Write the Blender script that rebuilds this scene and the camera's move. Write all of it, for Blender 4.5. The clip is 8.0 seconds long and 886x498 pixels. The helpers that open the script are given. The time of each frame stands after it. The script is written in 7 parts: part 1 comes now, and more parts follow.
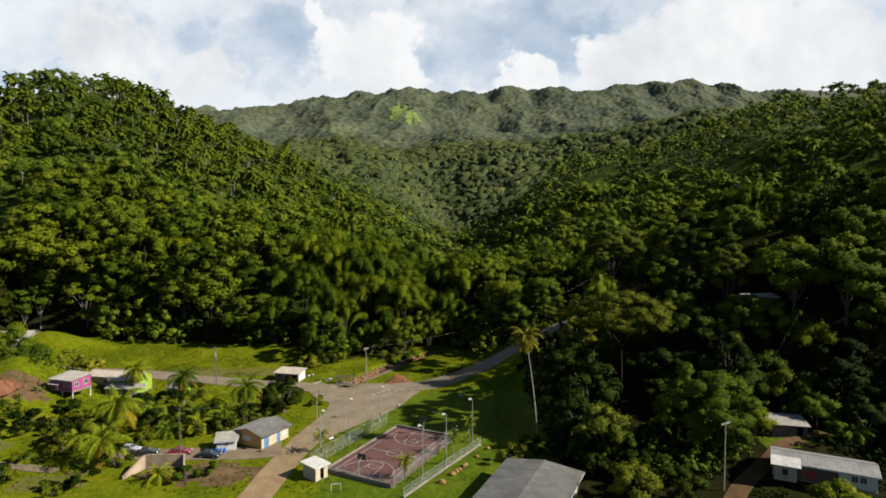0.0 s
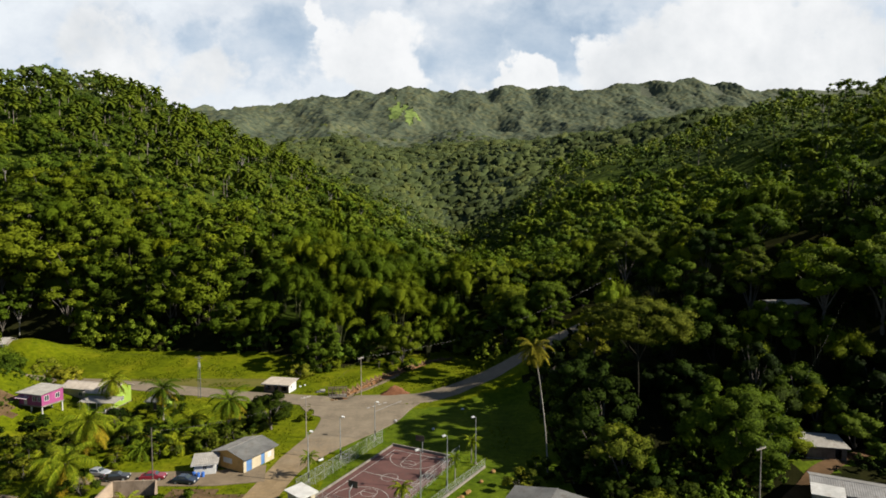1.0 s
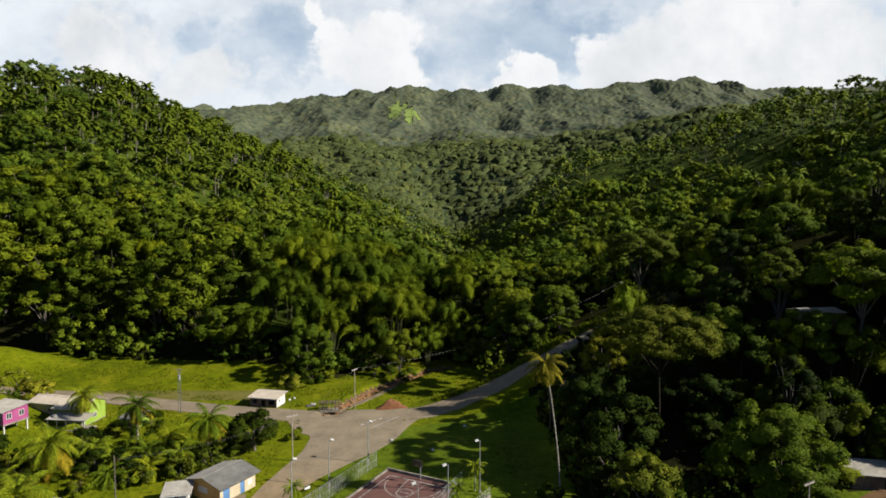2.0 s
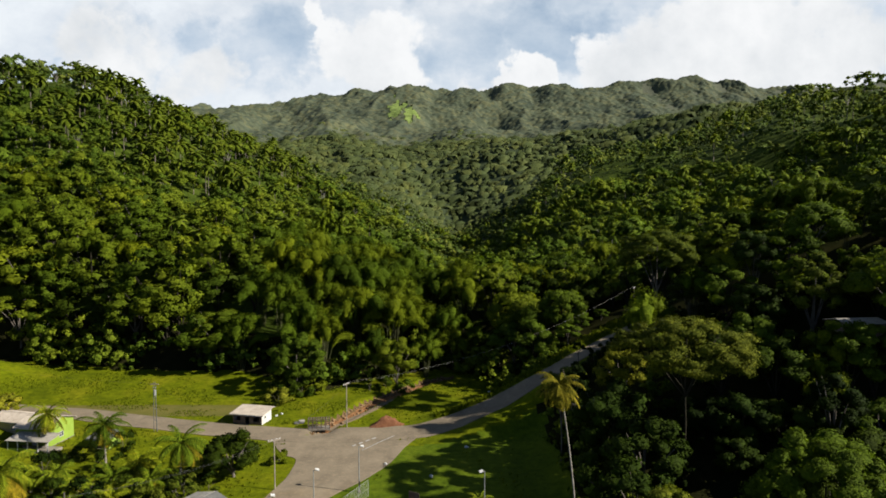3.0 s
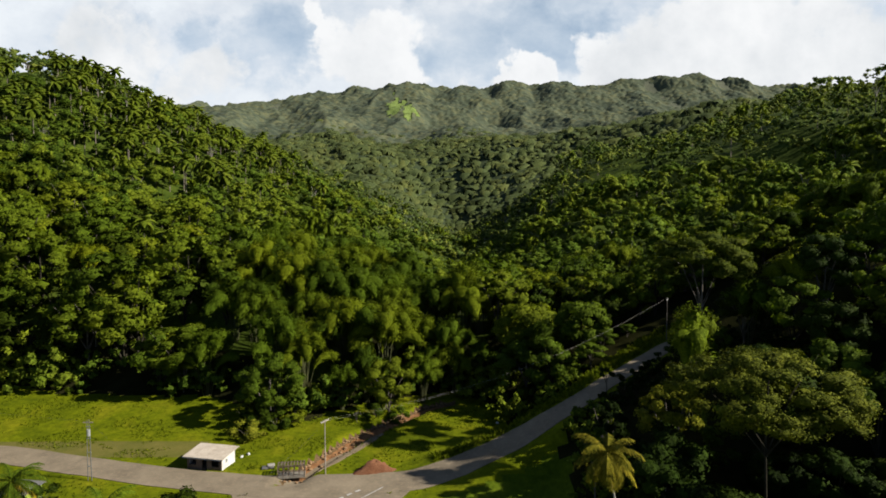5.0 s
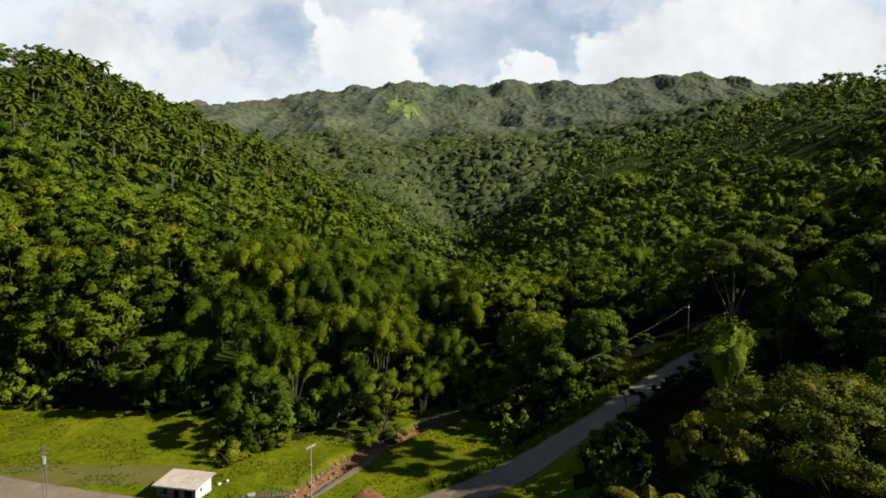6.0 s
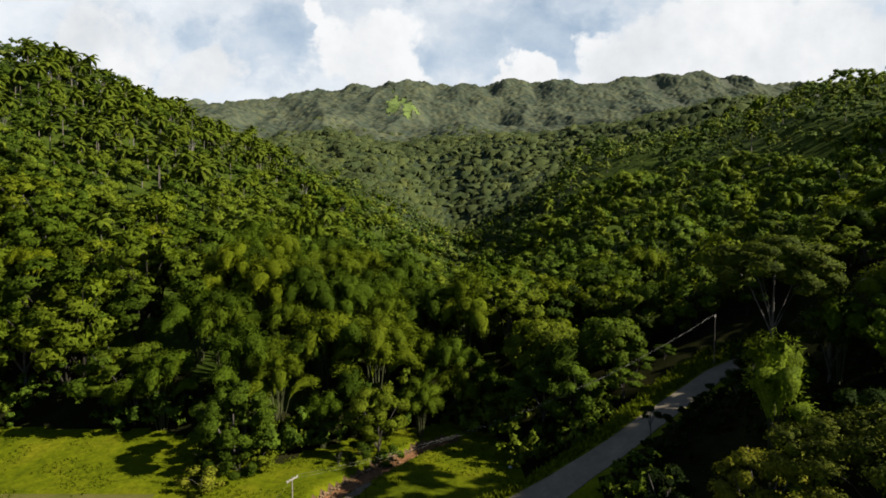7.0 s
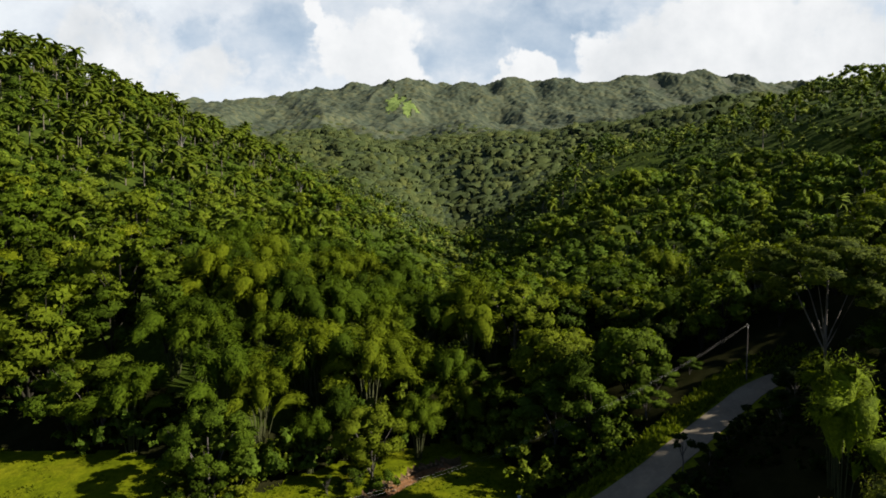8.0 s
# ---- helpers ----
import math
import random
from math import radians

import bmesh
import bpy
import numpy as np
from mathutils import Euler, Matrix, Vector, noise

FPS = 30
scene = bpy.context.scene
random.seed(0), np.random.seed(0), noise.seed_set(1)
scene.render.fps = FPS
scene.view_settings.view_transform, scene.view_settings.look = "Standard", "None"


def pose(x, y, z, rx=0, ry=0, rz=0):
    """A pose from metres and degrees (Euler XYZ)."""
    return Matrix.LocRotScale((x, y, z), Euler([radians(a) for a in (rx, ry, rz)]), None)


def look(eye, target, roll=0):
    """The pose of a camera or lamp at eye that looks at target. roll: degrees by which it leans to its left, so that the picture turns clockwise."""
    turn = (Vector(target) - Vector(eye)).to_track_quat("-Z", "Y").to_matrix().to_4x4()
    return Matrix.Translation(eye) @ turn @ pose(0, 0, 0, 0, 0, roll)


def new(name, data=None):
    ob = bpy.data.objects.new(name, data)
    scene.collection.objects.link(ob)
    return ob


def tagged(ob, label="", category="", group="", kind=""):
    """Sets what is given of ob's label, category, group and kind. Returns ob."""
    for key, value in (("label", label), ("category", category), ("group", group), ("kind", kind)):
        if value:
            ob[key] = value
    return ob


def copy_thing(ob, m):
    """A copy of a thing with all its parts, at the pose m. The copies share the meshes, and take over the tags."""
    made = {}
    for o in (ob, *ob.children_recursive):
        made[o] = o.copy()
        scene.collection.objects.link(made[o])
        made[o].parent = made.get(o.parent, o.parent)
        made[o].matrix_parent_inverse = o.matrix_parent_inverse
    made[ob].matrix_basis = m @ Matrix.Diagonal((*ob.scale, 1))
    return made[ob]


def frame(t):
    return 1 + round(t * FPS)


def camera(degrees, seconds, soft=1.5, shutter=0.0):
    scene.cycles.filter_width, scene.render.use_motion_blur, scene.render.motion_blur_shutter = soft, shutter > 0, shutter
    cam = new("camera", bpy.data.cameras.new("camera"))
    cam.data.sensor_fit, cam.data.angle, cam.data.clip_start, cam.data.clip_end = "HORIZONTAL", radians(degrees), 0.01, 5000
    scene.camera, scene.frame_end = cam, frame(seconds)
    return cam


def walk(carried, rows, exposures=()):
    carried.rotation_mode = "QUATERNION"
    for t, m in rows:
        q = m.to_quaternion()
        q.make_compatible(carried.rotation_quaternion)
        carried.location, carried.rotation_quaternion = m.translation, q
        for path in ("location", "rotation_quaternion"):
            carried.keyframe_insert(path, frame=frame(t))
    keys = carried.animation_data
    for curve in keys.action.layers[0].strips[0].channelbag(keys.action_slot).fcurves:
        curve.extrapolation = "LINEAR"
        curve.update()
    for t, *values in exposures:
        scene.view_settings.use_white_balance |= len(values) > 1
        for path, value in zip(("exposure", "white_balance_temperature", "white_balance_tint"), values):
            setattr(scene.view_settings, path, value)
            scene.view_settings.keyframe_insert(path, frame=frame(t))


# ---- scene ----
cam = camera(74.0, 8.0, 1.7)
EXPOSURE = 1.0
METRES, EYE, TILT, LEAN, TURN = 93.0, 46.0, -3.13, 0.0, 0.0
ROWS = [
    (0.0, 0.0, 0.0, 0.0, -0.0, 0.0, -0.0),
    (0.5, -0.0002, 0.056, 0.0027, -0.01, 0.0, 0.02),
    (1.0, -0.001, 0.1152, 0.0062, -0.01, 0.01, 0.04),
    (1.5, -0.0013, 0.1761, 0.01, -0.01, -0.01, 0.07),
    (3.0, -0.0003, 0.362, 0.0222, -0.0, -0.05, 0.12),
    (3.5, 0.0002, 0.4254, 0.0257, 0.0, -0.06, 0.13),
    (4.0, 0.0008, 0.4896, 0.0296, 0.01, -0.1, 0.13),
    (4.5, -0.0002, 0.5534, 0.0333, -0.02, -0.11, 0.11),
    (6.0, -0.0026, 0.7414, 0.0439, -0.03, -0.16, 0.08),
    (6.5, -0.0032, 0.8055, 0.0467, -0.04, -0.16, 0.07),
    (7.0, -0.0038, 0.8695, 0.0495, -0.03, -0.18, 0.04),
    (7.5, -0.0047, 0.9334, 0.052, -0.03, -0.18, 0.02),
    (8.0, -0.0054, 0.9975, 0.0549, -0.04, -0.23, 0.01),
]
walk(cam, [(t, pose(0, 0, EYE, TILT, LEAN, TURN) @ pose(METRES * x, METRES * y, METRES * z, 90 + pitch, roll, yaw)) for t, x, y, z, yaw, pitch, roll in ROWS],
     exposures=[(0.0, EXPOSURE), (8.0, EXPOSURE)])

# ---- light ----
SUN_TO = Vector((0.83, -0.17, 0.56)).normalized()
world = bpy.data.worlds.new("sky")
scene.world = world
world.use_nodes = True
SKY_STRENGTH = 0.052


def build_sky():
    nt = world.node_tree
    N, L = nt.nodes, nt.links
    N.clear()

    def math_(op, a, b=None, c=None, clamp=False):
        n = N.new("ShaderNodeMath")
        n.operation, n.use_clamp = op, clamp
        for i, v in enumerate((a, b, c)):
            if v is None:
                continue
            if isinstance(v, (int, float)):
                n.inputs[i].default_value = v
            else:
                L.new(v, n.inputs[i])
        return n.outputs[0]

    out, bg = N.new("ShaderNodeOutputWorld"), N.new("ShaderNodeBackground")
    L.new(bg.outputs[0], out.inputs[0])
    sky = N.new("ShaderNodeTexSky")
    sky.sky_type, sky.sun_disc = "NISHITA", False
    sky.sun_elevation = math.asin(SUN_TO.z)
    sky.sun_rotation = math.atan2(SUN_TO.x, SUN_TO.y)
    sky.air_density, sky.dust_density, sky.ozone_density = 0.6, 0.1, 1.0
    co = N.new("ShaderNodeTexCoord")
    sep = N.new("ShaderNodeSeparateXYZ")
    L.new(co.outputs["Generated"], sep.inputs[0])
    ahead = math_("MAXIMUM", sep.outputs[1], 0.25)
    u, w = math_("DIVIDE", sep.outputs[0], ahead), math_("DIVIDE", sep.outputs[2], ahead)
    uw = N.new("ShaderNodeCombineXYZ")
    L.new(u, uw.inputs[0])
    L.new(w, uw.inputs[1])

    warp = N.new("ShaderNodeTexNoise")
    warp.inputs["Scale"].default_value, warp.inputs["Detail"].default_value, warp.inputs["Roughness"].default_value = 7.0, 5, 0.6
    L.new(uw.outputs[0], warp.inputs["Vector"])
    wsep = N.new("ShaderNodeSeparateColor")
    L.new(warp.outputs["Color"], wsep.inputs[0])
    u = math_("MULTIPLY_ADD", math_("SUBTRACT", wsep.outputs[0], 0.5), 0.34, u)
    w = math_("MULTIPLY_ADD", math_("SUBTRACT", wsep.outputs[1], 0.5), 0.20, w)

    def noise_(scale, detail, rough, shift=0.0, stretch=1.0):
        mp = N.new("ShaderNodeMapping")
        mp.inputs["Location"].default_value = (shift, shift * 0.7, shift * 1.3)
        mp.inputs["Scale"].default_value = (1, stretch, 1)
        L.new(uw.outputs[0], mp.inputs[0])
        n = N.new("ShaderNodeTexNoise")
        n.inputs["Scale"].default_value, n.inputs["Detail"].default_value = scale, detail
        n.inputs["Roughness"].default_value = rough
        L.new(mp.outputs[0], n.inputs["Vector"])
        return n.outputs[0]

    puff = noise_(13.0, 7, 0.6, 3.1)
    broad = noise_(4.0, 6, 0.62, 7.7, 1.5)

    def blobs(rows):
        total = None
        for cu, cw, ru, rw, wt in rows:
            a = math_("MULTIPLY", math_("SUBTRACT", u, cu), 1 / ru)
            b = math_("MULTIPLY", math_("SUBTRACT", w, cw), 1 / rw)
            d = math_("ADD", math_("MULTIPLY", a, a), math_("MULTIPLY", b, b))
            g = math_("MULTIPLY", math_("SUBTRACT", 1.3, d, clamp=True), wt)
            total = g if total is None else math_("MAXIMUM", total, g)
        return total

    # cumulus heaps: centre across, centre up, half width, half height, weight
    heaps = blobs([(-0.150, 0.285, 0.072, 0.072, 1.0), (-0.120, 0.245, 0.10, 0.07, 1.0), (-0.20, 0.335, 0.03, 0.035, 0.8),
                   (0.125, 0.235, 0.05, 0.045, 1.0), (0.11, 0.20, 0.11, 0.03, 0.9), (0.36, 0.265, 0.14, 0.075, 1.0), (0.58, 0.28, 0.22, 0.13, 1.0),
                   (-0.37, 0.24, 0.11, 0.06, 0.8), (-0.56, 0.27, 0.12, 0.10, 0.8)])
    # gaps of blue in the thin high cloud
    gaps = blobs([(-0.40, 0.315, 0.05, 0.040, 0.7), (-0.54, 0.335, 0.06, 0.03, 0.7), (-0.29, 0.30, 0.07, 0.06, 0.8), (0.03, 0.31, 0.10, 0.07, 1.0),
                  (0.17, 0.315, 0.11, 0.06, 1.0), (0.21, 0.27, 0.06, 0.03, 0.8), (-0.72, 0.245, 0.08, 0.02, 0.8), (-0.28, 0.235, 0.05, 0.05, 0.7)])
    thin = math_("MULTIPLY_ADD", math_("SUBTRACT", broad, 0.5), 1.2, 0.86)
    veil = math_("SUBTRACT", thin, math_("MULTIPLY", gaps, 0.26), clamp=True)
    ragged = math_("MULTIPLY_ADD", math_("SUBTRACT", puff, 0.5), 1.7, heaps)
    dense = math_("MULTIPLY", math_("SUBTRACT", ragged, 0.30), 2.4, clamp=True)
    # fewer clouds away from the mountain and overhead
    behind = math_("MULTIPLY_ADD", sep.outputs[1], 2.0, 0.25, clamp=True)
    behind = math_("MULTIPLY", behind, math_("MULTIPLY_ADD", sep.outputs[2], -3.2, 2.3, clamp=True))
    veil = math_("MULTIPLY", math_("MAXIMUM", veil, 0.45), behind)
    dense = math_("MULTIPLY", math_("MULTIPLY", dense, 0.96), behind)
    shade = noise_(5.0, 5, 0.6, 1.4)
    ramp = N.new("ShaderNodeValToRGB")
    ramp.color_ramp.elements[0].position, ramp.color_ramp.elements[0].color = 0.28, (0.365, 0.38, 0.395, 1)
    ramp.color_ramp.elements[1].position, ramp.color_ramp.elements[1].color = 0.66, (0.475, 0.48, 0.485, 1)
    L.new(math_("ADD", shade, math_("MULTIPLY", math_("SUBTRACT", puff, 0.5), 0.5)), ramp.inputs[0])
    scaled = N.new("ShaderNodeMix")
    scaled.data_type, scaled.blend_type = "RGBA", "MULTIPLY"
    scaled.inputs[0].default_value = 1.0
    L.new(sky.outputs[0], scaled.inputs[6])
    scaled.inputs[7].default_value = (SKY_STRENGTH,) * 3 + (1,)
    soft = N.new("ShaderNodeValToRGB")
    soft.color_ramp.elements[0].position, soft.color_ramp.elements[0].color = 0.42, (0.335, 0.418, 0.488, 1)
    soft.color_ramp.elements[1].position, soft.color_ramp.elements[1].color = 0.85, (0.425, 0.45, 0.475, 1)
    L.new(veil, soft.inputs[0])
    high = N.new("ShaderNodeMix")
    high.data_type = "RGBA"
    L.new(veil, high.inputs[0])
    L.new(scaled.outputs[2], high.inputs[6])
    L.new(soft.outputs[0], high.inputs[7])
    mix = N.new("ShaderNodeMix")
    mix.data_type = "RGBA"
    L.new(dense, mix.inputs[0])
    L.new(high.outputs[2], mix.inputs[6])
    L.new(ramp.outputs[0], mix.inputs[7])
    L.new(mix.outputs[2], bg.inputs[0])
    bg.inputs[1].default_value = 1.0


build_sky()
sun = new("sun", bpy.data.lights.new("sun", "SUN"))
sun.data.energy, sun.data.angle, sun.data.color = 5.0, radians(0.6), (1.0, 0.93, 0.80)
sun.matrix_basis = look((0, 0, 300), Vector((0, 0, 300)) - SUN_TO)


# ---- materials ----
def material(name, rough=0.7, metal=0.0, spec=0.4):
    m = bpy.data.materials.new(name)
    m.use_nodes = True
    b = m.node_tree.nodes["Principled BSDF"]
    b.inputs["Roughness"].default_value, b.inputs["Metallic"].default_value = rough, metal
    b.inputs["Specular IOR Level"].default_value = spec
    return m, m.node_tree, b


def tex_noise(nt, scale, detail=4, rough=0.6, kind="position", stretch=(1, 1, 1)):
    """Noise by place in the world, or by the object's own axes."""
    if kind == "position":
        src = nt.nodes.new("ShaderNodeNewGeometry").outputs["Position"]
    else:
        src = nt.nodes.new("ShaderNodeTexCoord").outputs["Object"]
    mp = nt.nodes.new("ShaderNodeMapping")
    mp.inputs["Scale"].default_value = stretch
    nt.links.new(src, mp.inputs[0])
    n = nt.nodes.new("ShaderNodeTexNoise")
    n.inputs["Scale"].default_value, n.inputs["Detail"].default_value, n.inputs["Roughness"].default_value = scale, detail, rough
    nt.links.new(mp.outputs[0], n.inputs["Vector"])
    return n.outputs[0]


def ramp_of(nt, fac, stops):
    r = nt.nodes.new("ShaderNodeValToRGB")
    els = r.color_ramp.elements
    while len(els) < len(stops):
        els.new(0.5)
    for e, (p, c) in zip(els, stops):
        e.position, e.color = p, (*c, 1)
    nt.links.new(fac, r.inputs[0])
    return r.outputs[0]


def mixed(nt, kind, fac, a, b):
    n = nt.nodes.new("ShaderNodeMix")
    n.data_type, n.blend_type = "RGBA", kind
    for v, i in ((fac, 0), (a, 6), (b, 7)):
        if isinstance(v, (int, float)):
            n.inputs[i].default_value = v
        elif isinstance(v, tuple):
            n.inputs[i].default_value = (*v, 1)
        else:
            nt.links.new(v, n.inputs[i])
    return n.outputs[2]


def bump(nt, b, h, strength, dist):
    n = nt.nodes.new("ShaderNodeBump")
    n.inputs["Strength"].default_value, n.inputs["Distance"].default_value = strength, dist
    nt.links.new(h, n.inputs["Height"])
    nt.links.new(n.outputs[0], b.inputs["Normal"])


def surface(name, c1, c2, big=0.4, fine=6.0, rough=0.8, spec=0.3, metal=0.0, bumps=0.02, dirt=None):
    """A weathered surface: two tones in patches, fine grain, and fine relief."""
    m, nt, b = material(name, rough, metal, spec)
    base = ramp_of(nt, tex_noise(nt, big, 5), [(0.32, c1), (0.68, c2)])
    g = tex_noise(nt, fine, 6, 0.7)
    base = mixed(nt, "MULTIPLY", 0.55, base, ramp_of(nt, g, [(0.25, (0.55, 0.55, 0.55)), (0.75, (1.2, 1.2, 1.2))]))
    if dirt:
        s = tex_noise(nt, 1.3, 6, 0.75, stretch=(1, 1, 0.35))
        base = mixed(nt, "MIX", ramp_of(nt, s, [(0.52, (0, 0, 0)), (0.72, (0.8, 0.8, 0.8))]), base, dirt)
    nt.links.new(base, b.inputs["Base Color"])
    bump(nt, b, g, 0.6, bumps)
    return m


def leaf_material(name, dark, mid, light, per_tree=True, cell=0.0, passing=0.12, vary=1.0, grain=2.2, relief=0.45, mottle=0.75):
    """Foliage: tone differs from tree to tree and from leaf spray to leaf spray; light passes through."""
    m, nt, b = material(name, 0.7, 0.0, 0.05)
    geo = nt.nodes.new("ShaderNodeNewGeometry")
    base = ramp_of(nt, geo.outputs["Random Per Island"], [(0.0, dark), (0.5, mid), (1.0, light)])
    n = tex_noise(nt, 0.35, 3)
    base = mixed(nt, "MULTIPLY", 0.6, base, ramp_of(nt, n, [(0.3, (0.62, 0.70, 0.6)), (0.7, (1.3, 1.2, 1.2))]))
    if per_tree:
        r = nt.nodes.new("ShaderNodeObjectInfo").outputs["Random"]
    else:
        v = nt.nodes.new("ShaderNodeTexVoronoi")
        v.voronoi_dimensions = "2D"
        v.inputs["Scale"].default_value = 1.0 / cell
        nt.links.new(geo.outputs["Position"], v.inputs["Vector"])
        sp = nt.nodes.new("ShaderNodeSeparateColor")
        nt.links.new(v.outputs["Color"], sp.inputs[0])
        r = sp.outputs[0]
    tone = ramp_of(nt, r, [(0.0, (0.42, 0.52, 0.42)), (0.4, (0.82, 0.95, 0.85)), (0.75, (1.15, 1.12, 0.85)), (1.0, (1.42, 1.3, 0.85))])
    base = mixed(nt, "MULTIPLY", vary, base, tone)
    fine = tex_noise(nt, grain, 3, 0.7)
    base = mixed(nt, "MULTIPLY", mottle, base, ramp_of(nt, fine, [(0.34, (0.45, 0.5, 0.4)), (0.64, (1.25, 1.22, 1.2))]))
    bump(nt, b, fine, 0.9, relief)
    wide = tex_noise(nt, 0.011, 4, 0.6)
    base = mixed(nt, "MULTIPLY", 0.7, base, ramp_of(nt, wide, [(0.34, (0.70, 0.74, 0.74)), (0.66, (1.28, 1.22, 1.0))]))
    nt.links.new(base, b.inputs["Base Color"])
    tr = nt.nodes.new("ShaderNodeBsdfTranslucent")
    nt.links.new(mixed(nt, "MULTIPLY", 1.0, base, (1.3, 1.35, 0.6)), tr.inputs[0])
    sh = nt.nodes.new("ShaderNodeMixShader")
    sh.inputs[0].default_value = passing
    nt.links.new(b.outputs[0], sh.inputs[1])
    nt.links.new(tr.outputs[0], sh.inputs[2])
    nt.links.new(sh.outputs[0], nt.nodes["Material Output"].inputs[0])
    return m


LEAF = leaf_material("broad_leaves", (0.0625, 0.0836, 0.0071), (0.0869, 0.1161, 0.0098), (0.1110, 0.1487, 0.0126), passing=0.28)
# Dark leaves; in the hollow and below the road they stand in for shade.
LEAF_DARK = leaf_material("dark_and_shaded_leaves", (0.0146, 0.0243, 0.0016), (0.0204, 0.0337, 0.0022), (0.0261, 0.0432, 0.0029))
LEAF_YELLOW = leaf_material("yellow_green_leaves", (0.0631, 0.0773, 0.0080), (0.1052, 0.1195, 0.0127), (0.1547, 0.1547, 0.0203), passing=0.28)
LEAF_BROWN = leaf_material("dry_olive_leaves", (0.0830, 0.0872, 0.0077), (0.1630, 0.1623, 0.0155), (0.2493, 0.2283, 0.0258))
BAMBOO = leaf_material("bamboo_leaves", (0.0660, 0.0903, 0.0049), (0.0802, 0.1086, 0.0060), (0.0944, 0.1268, 0.0072), passing=0.26, grain=2.6, relief=0.4)
# Lighter copy of the bamboo leaves: sunlight put into the colour.
CREEPER = leaf_material("sunlit_creeper_leaves", (0.1000, 0.1300, 0.0080), (0.1250, 0.1600, 0.0100), (0.1500, 0.1900, 0.0130), passing=0.3, grain=2.6, relief=0.4)
FROND = leaf_material("palm_fronds", (0.0608, 0.0922, 0.0054), (0.1067, 0.1411, 0.0088), (0.1674, 0.1845, 0.0147))
FROND_WOODS = leaf_material("hill_palm_fronds", (0.0700, 0.0900, 0.0080), (0.1000, 0.1180, 0.0110), (0.1350, 0.1430, 0.0170), grain=1.2, relief=0.3)
FROND_DRY = leaf_material("yellowing_fronds", (0.1324, 0.1066, 0.0103), (0.1947, 0.1558, 0.0143), (0.2571, 0.1804, 0.0205))
WOODS = leaf_material("woods_leaves", (0.0734, 0.1005, 0.0120), (0.1017, 0.1398, 0.0168), (0.1302, 0.1787, 0.0214), False, 9.0, grain=1.5, relief=0.6, passing=0.28)
# Leaf tones greyed and blued with distance: aerial haze put into the colour.
WOODS_MID = leaf_material("haze_tinted_upland_leaves", (0.0853, 0.1090, 0.0311), (0.1137, 0.1456, 0.0416), (0.1420, 0.1818, 0.0520), False, 10.0, vary=1.0, grain=0.9, relief=0.8, passing=0.28)
WOODS_SLOPE = leaf_material("haze_tinted_slope_leaves", (0.0606, 0.0753, 0.0321), (0.0748, 0.0922, 0.0394), (0.0890, 0.1090, 0.0466), False, 15.0, 0.2, 0.5, grain=0.4, relief=0.35, mottle=0.3)
WOODS_FAR = leaf_material("haze_tinted_mountain_leaves", (0.0832, 0.0950, 0.0751), (0.0898, 0.1026, 0.0809), (0.0964, 0.1104, 0.0870), False, 12.0, 0.2, 0.6, grain=0.25, relief=0.2, mottle=0.3)
BARK = surface("grey_bark", (0.06, 0.05, 0.04), (0.12, 0.105, 0.09), 1.2, 9, 0.9)
# Darker copy of the bark: shade under the crowns put into its colour.
BARK_DARK = surface("shade_darkened_bark", (0.016, 0.015, 0.010), (0.034, 0.030, 0.020), 1.2, 9, 0.95, 0.1)
BARK_PALM = surface("palm_stem_bark", (0.10, 0.085, 0.065), (0.19, 0.165, 0.13), 1.5, 9, 0.9)
BARK_PALE = surface("pale_bark", (0.15, 0.135, 0.115), (0.27, 0.25, 0.22), 1.5, 9, 0.9)
def grass_surface(name, c1, c2, c3, fine):
    """Uneven grass: tussocks, trodden and lusher patches."""
    m, nt, b = material(name, 0.9, 0.0, 0.05)
    base = ramp_of(nt, tex_noise(nt, 0.11, 5), [(0.3, c1), (0.5, c2), (0.72, c3)])
    t = tex_noise(nt, 0.75, 4, 0.65)
    base = mixed(nt, "MULTIPLY", 0.8, base, ramp_of(nt, t, [(0.3, (0.5, 0.55, 0.45)), (0.7, (1.25, 1.2, 1.1))]))
    g = tex_noise(nt, fine, 6, 0.75)
    base = mixed(nt, "MULTIPLY", 0.8, base, ramp_of(nt, g, [(0.3, (0.66, 0.7, 0.55)), (0.7, (1.18, 1.18, 1.15))]))
    nt.links.new(base, b.inputs["Base Color"])
    bump(nt, b, t, 0.6, 0.35)
    return m


# Culms darkened: the thicket's shade is put into their colour.
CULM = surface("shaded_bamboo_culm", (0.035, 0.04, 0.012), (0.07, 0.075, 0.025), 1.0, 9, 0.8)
GRASS = grass_surface("meadow_grass", (0.0604, 0.0782, 0.0017), (0.0975, 0.1172, 0.0023), (0.1415, 0.1427, 0.0058), 2.6)
LAWN = grass_surface("mown_lawn", (0.046, 0.074, 0.004), (0.068, 0.100, 0.005), (0.095, 0.122, 0.008), 4.0)
DRYGRASS = surface("dry_verge_grass", (0.0780, 0.0832, 0.0137), (0.1248, 0.1092, 0.0273), 0.2, 3.0, 0.9, 0.1, bumps=0.08)
# Forest floor, with the woods' deep shade put into its near-black tone.
FLOOR = surface("shade_darkened_forest_floor", (0.0103, 0.0121, 0.0041), (0.0205, 0.0200, 0.0073), 0.3, 2.5, 1.0, 0.0, bumps=0.2)
UNDERSTORY = grass_surface("fern_undergrowth", (0.0273, 0.0441, 0.0056), (0.0441, 0.0651, 0.0090), (0.0630, 0.0840, 0.0134), 2.0)
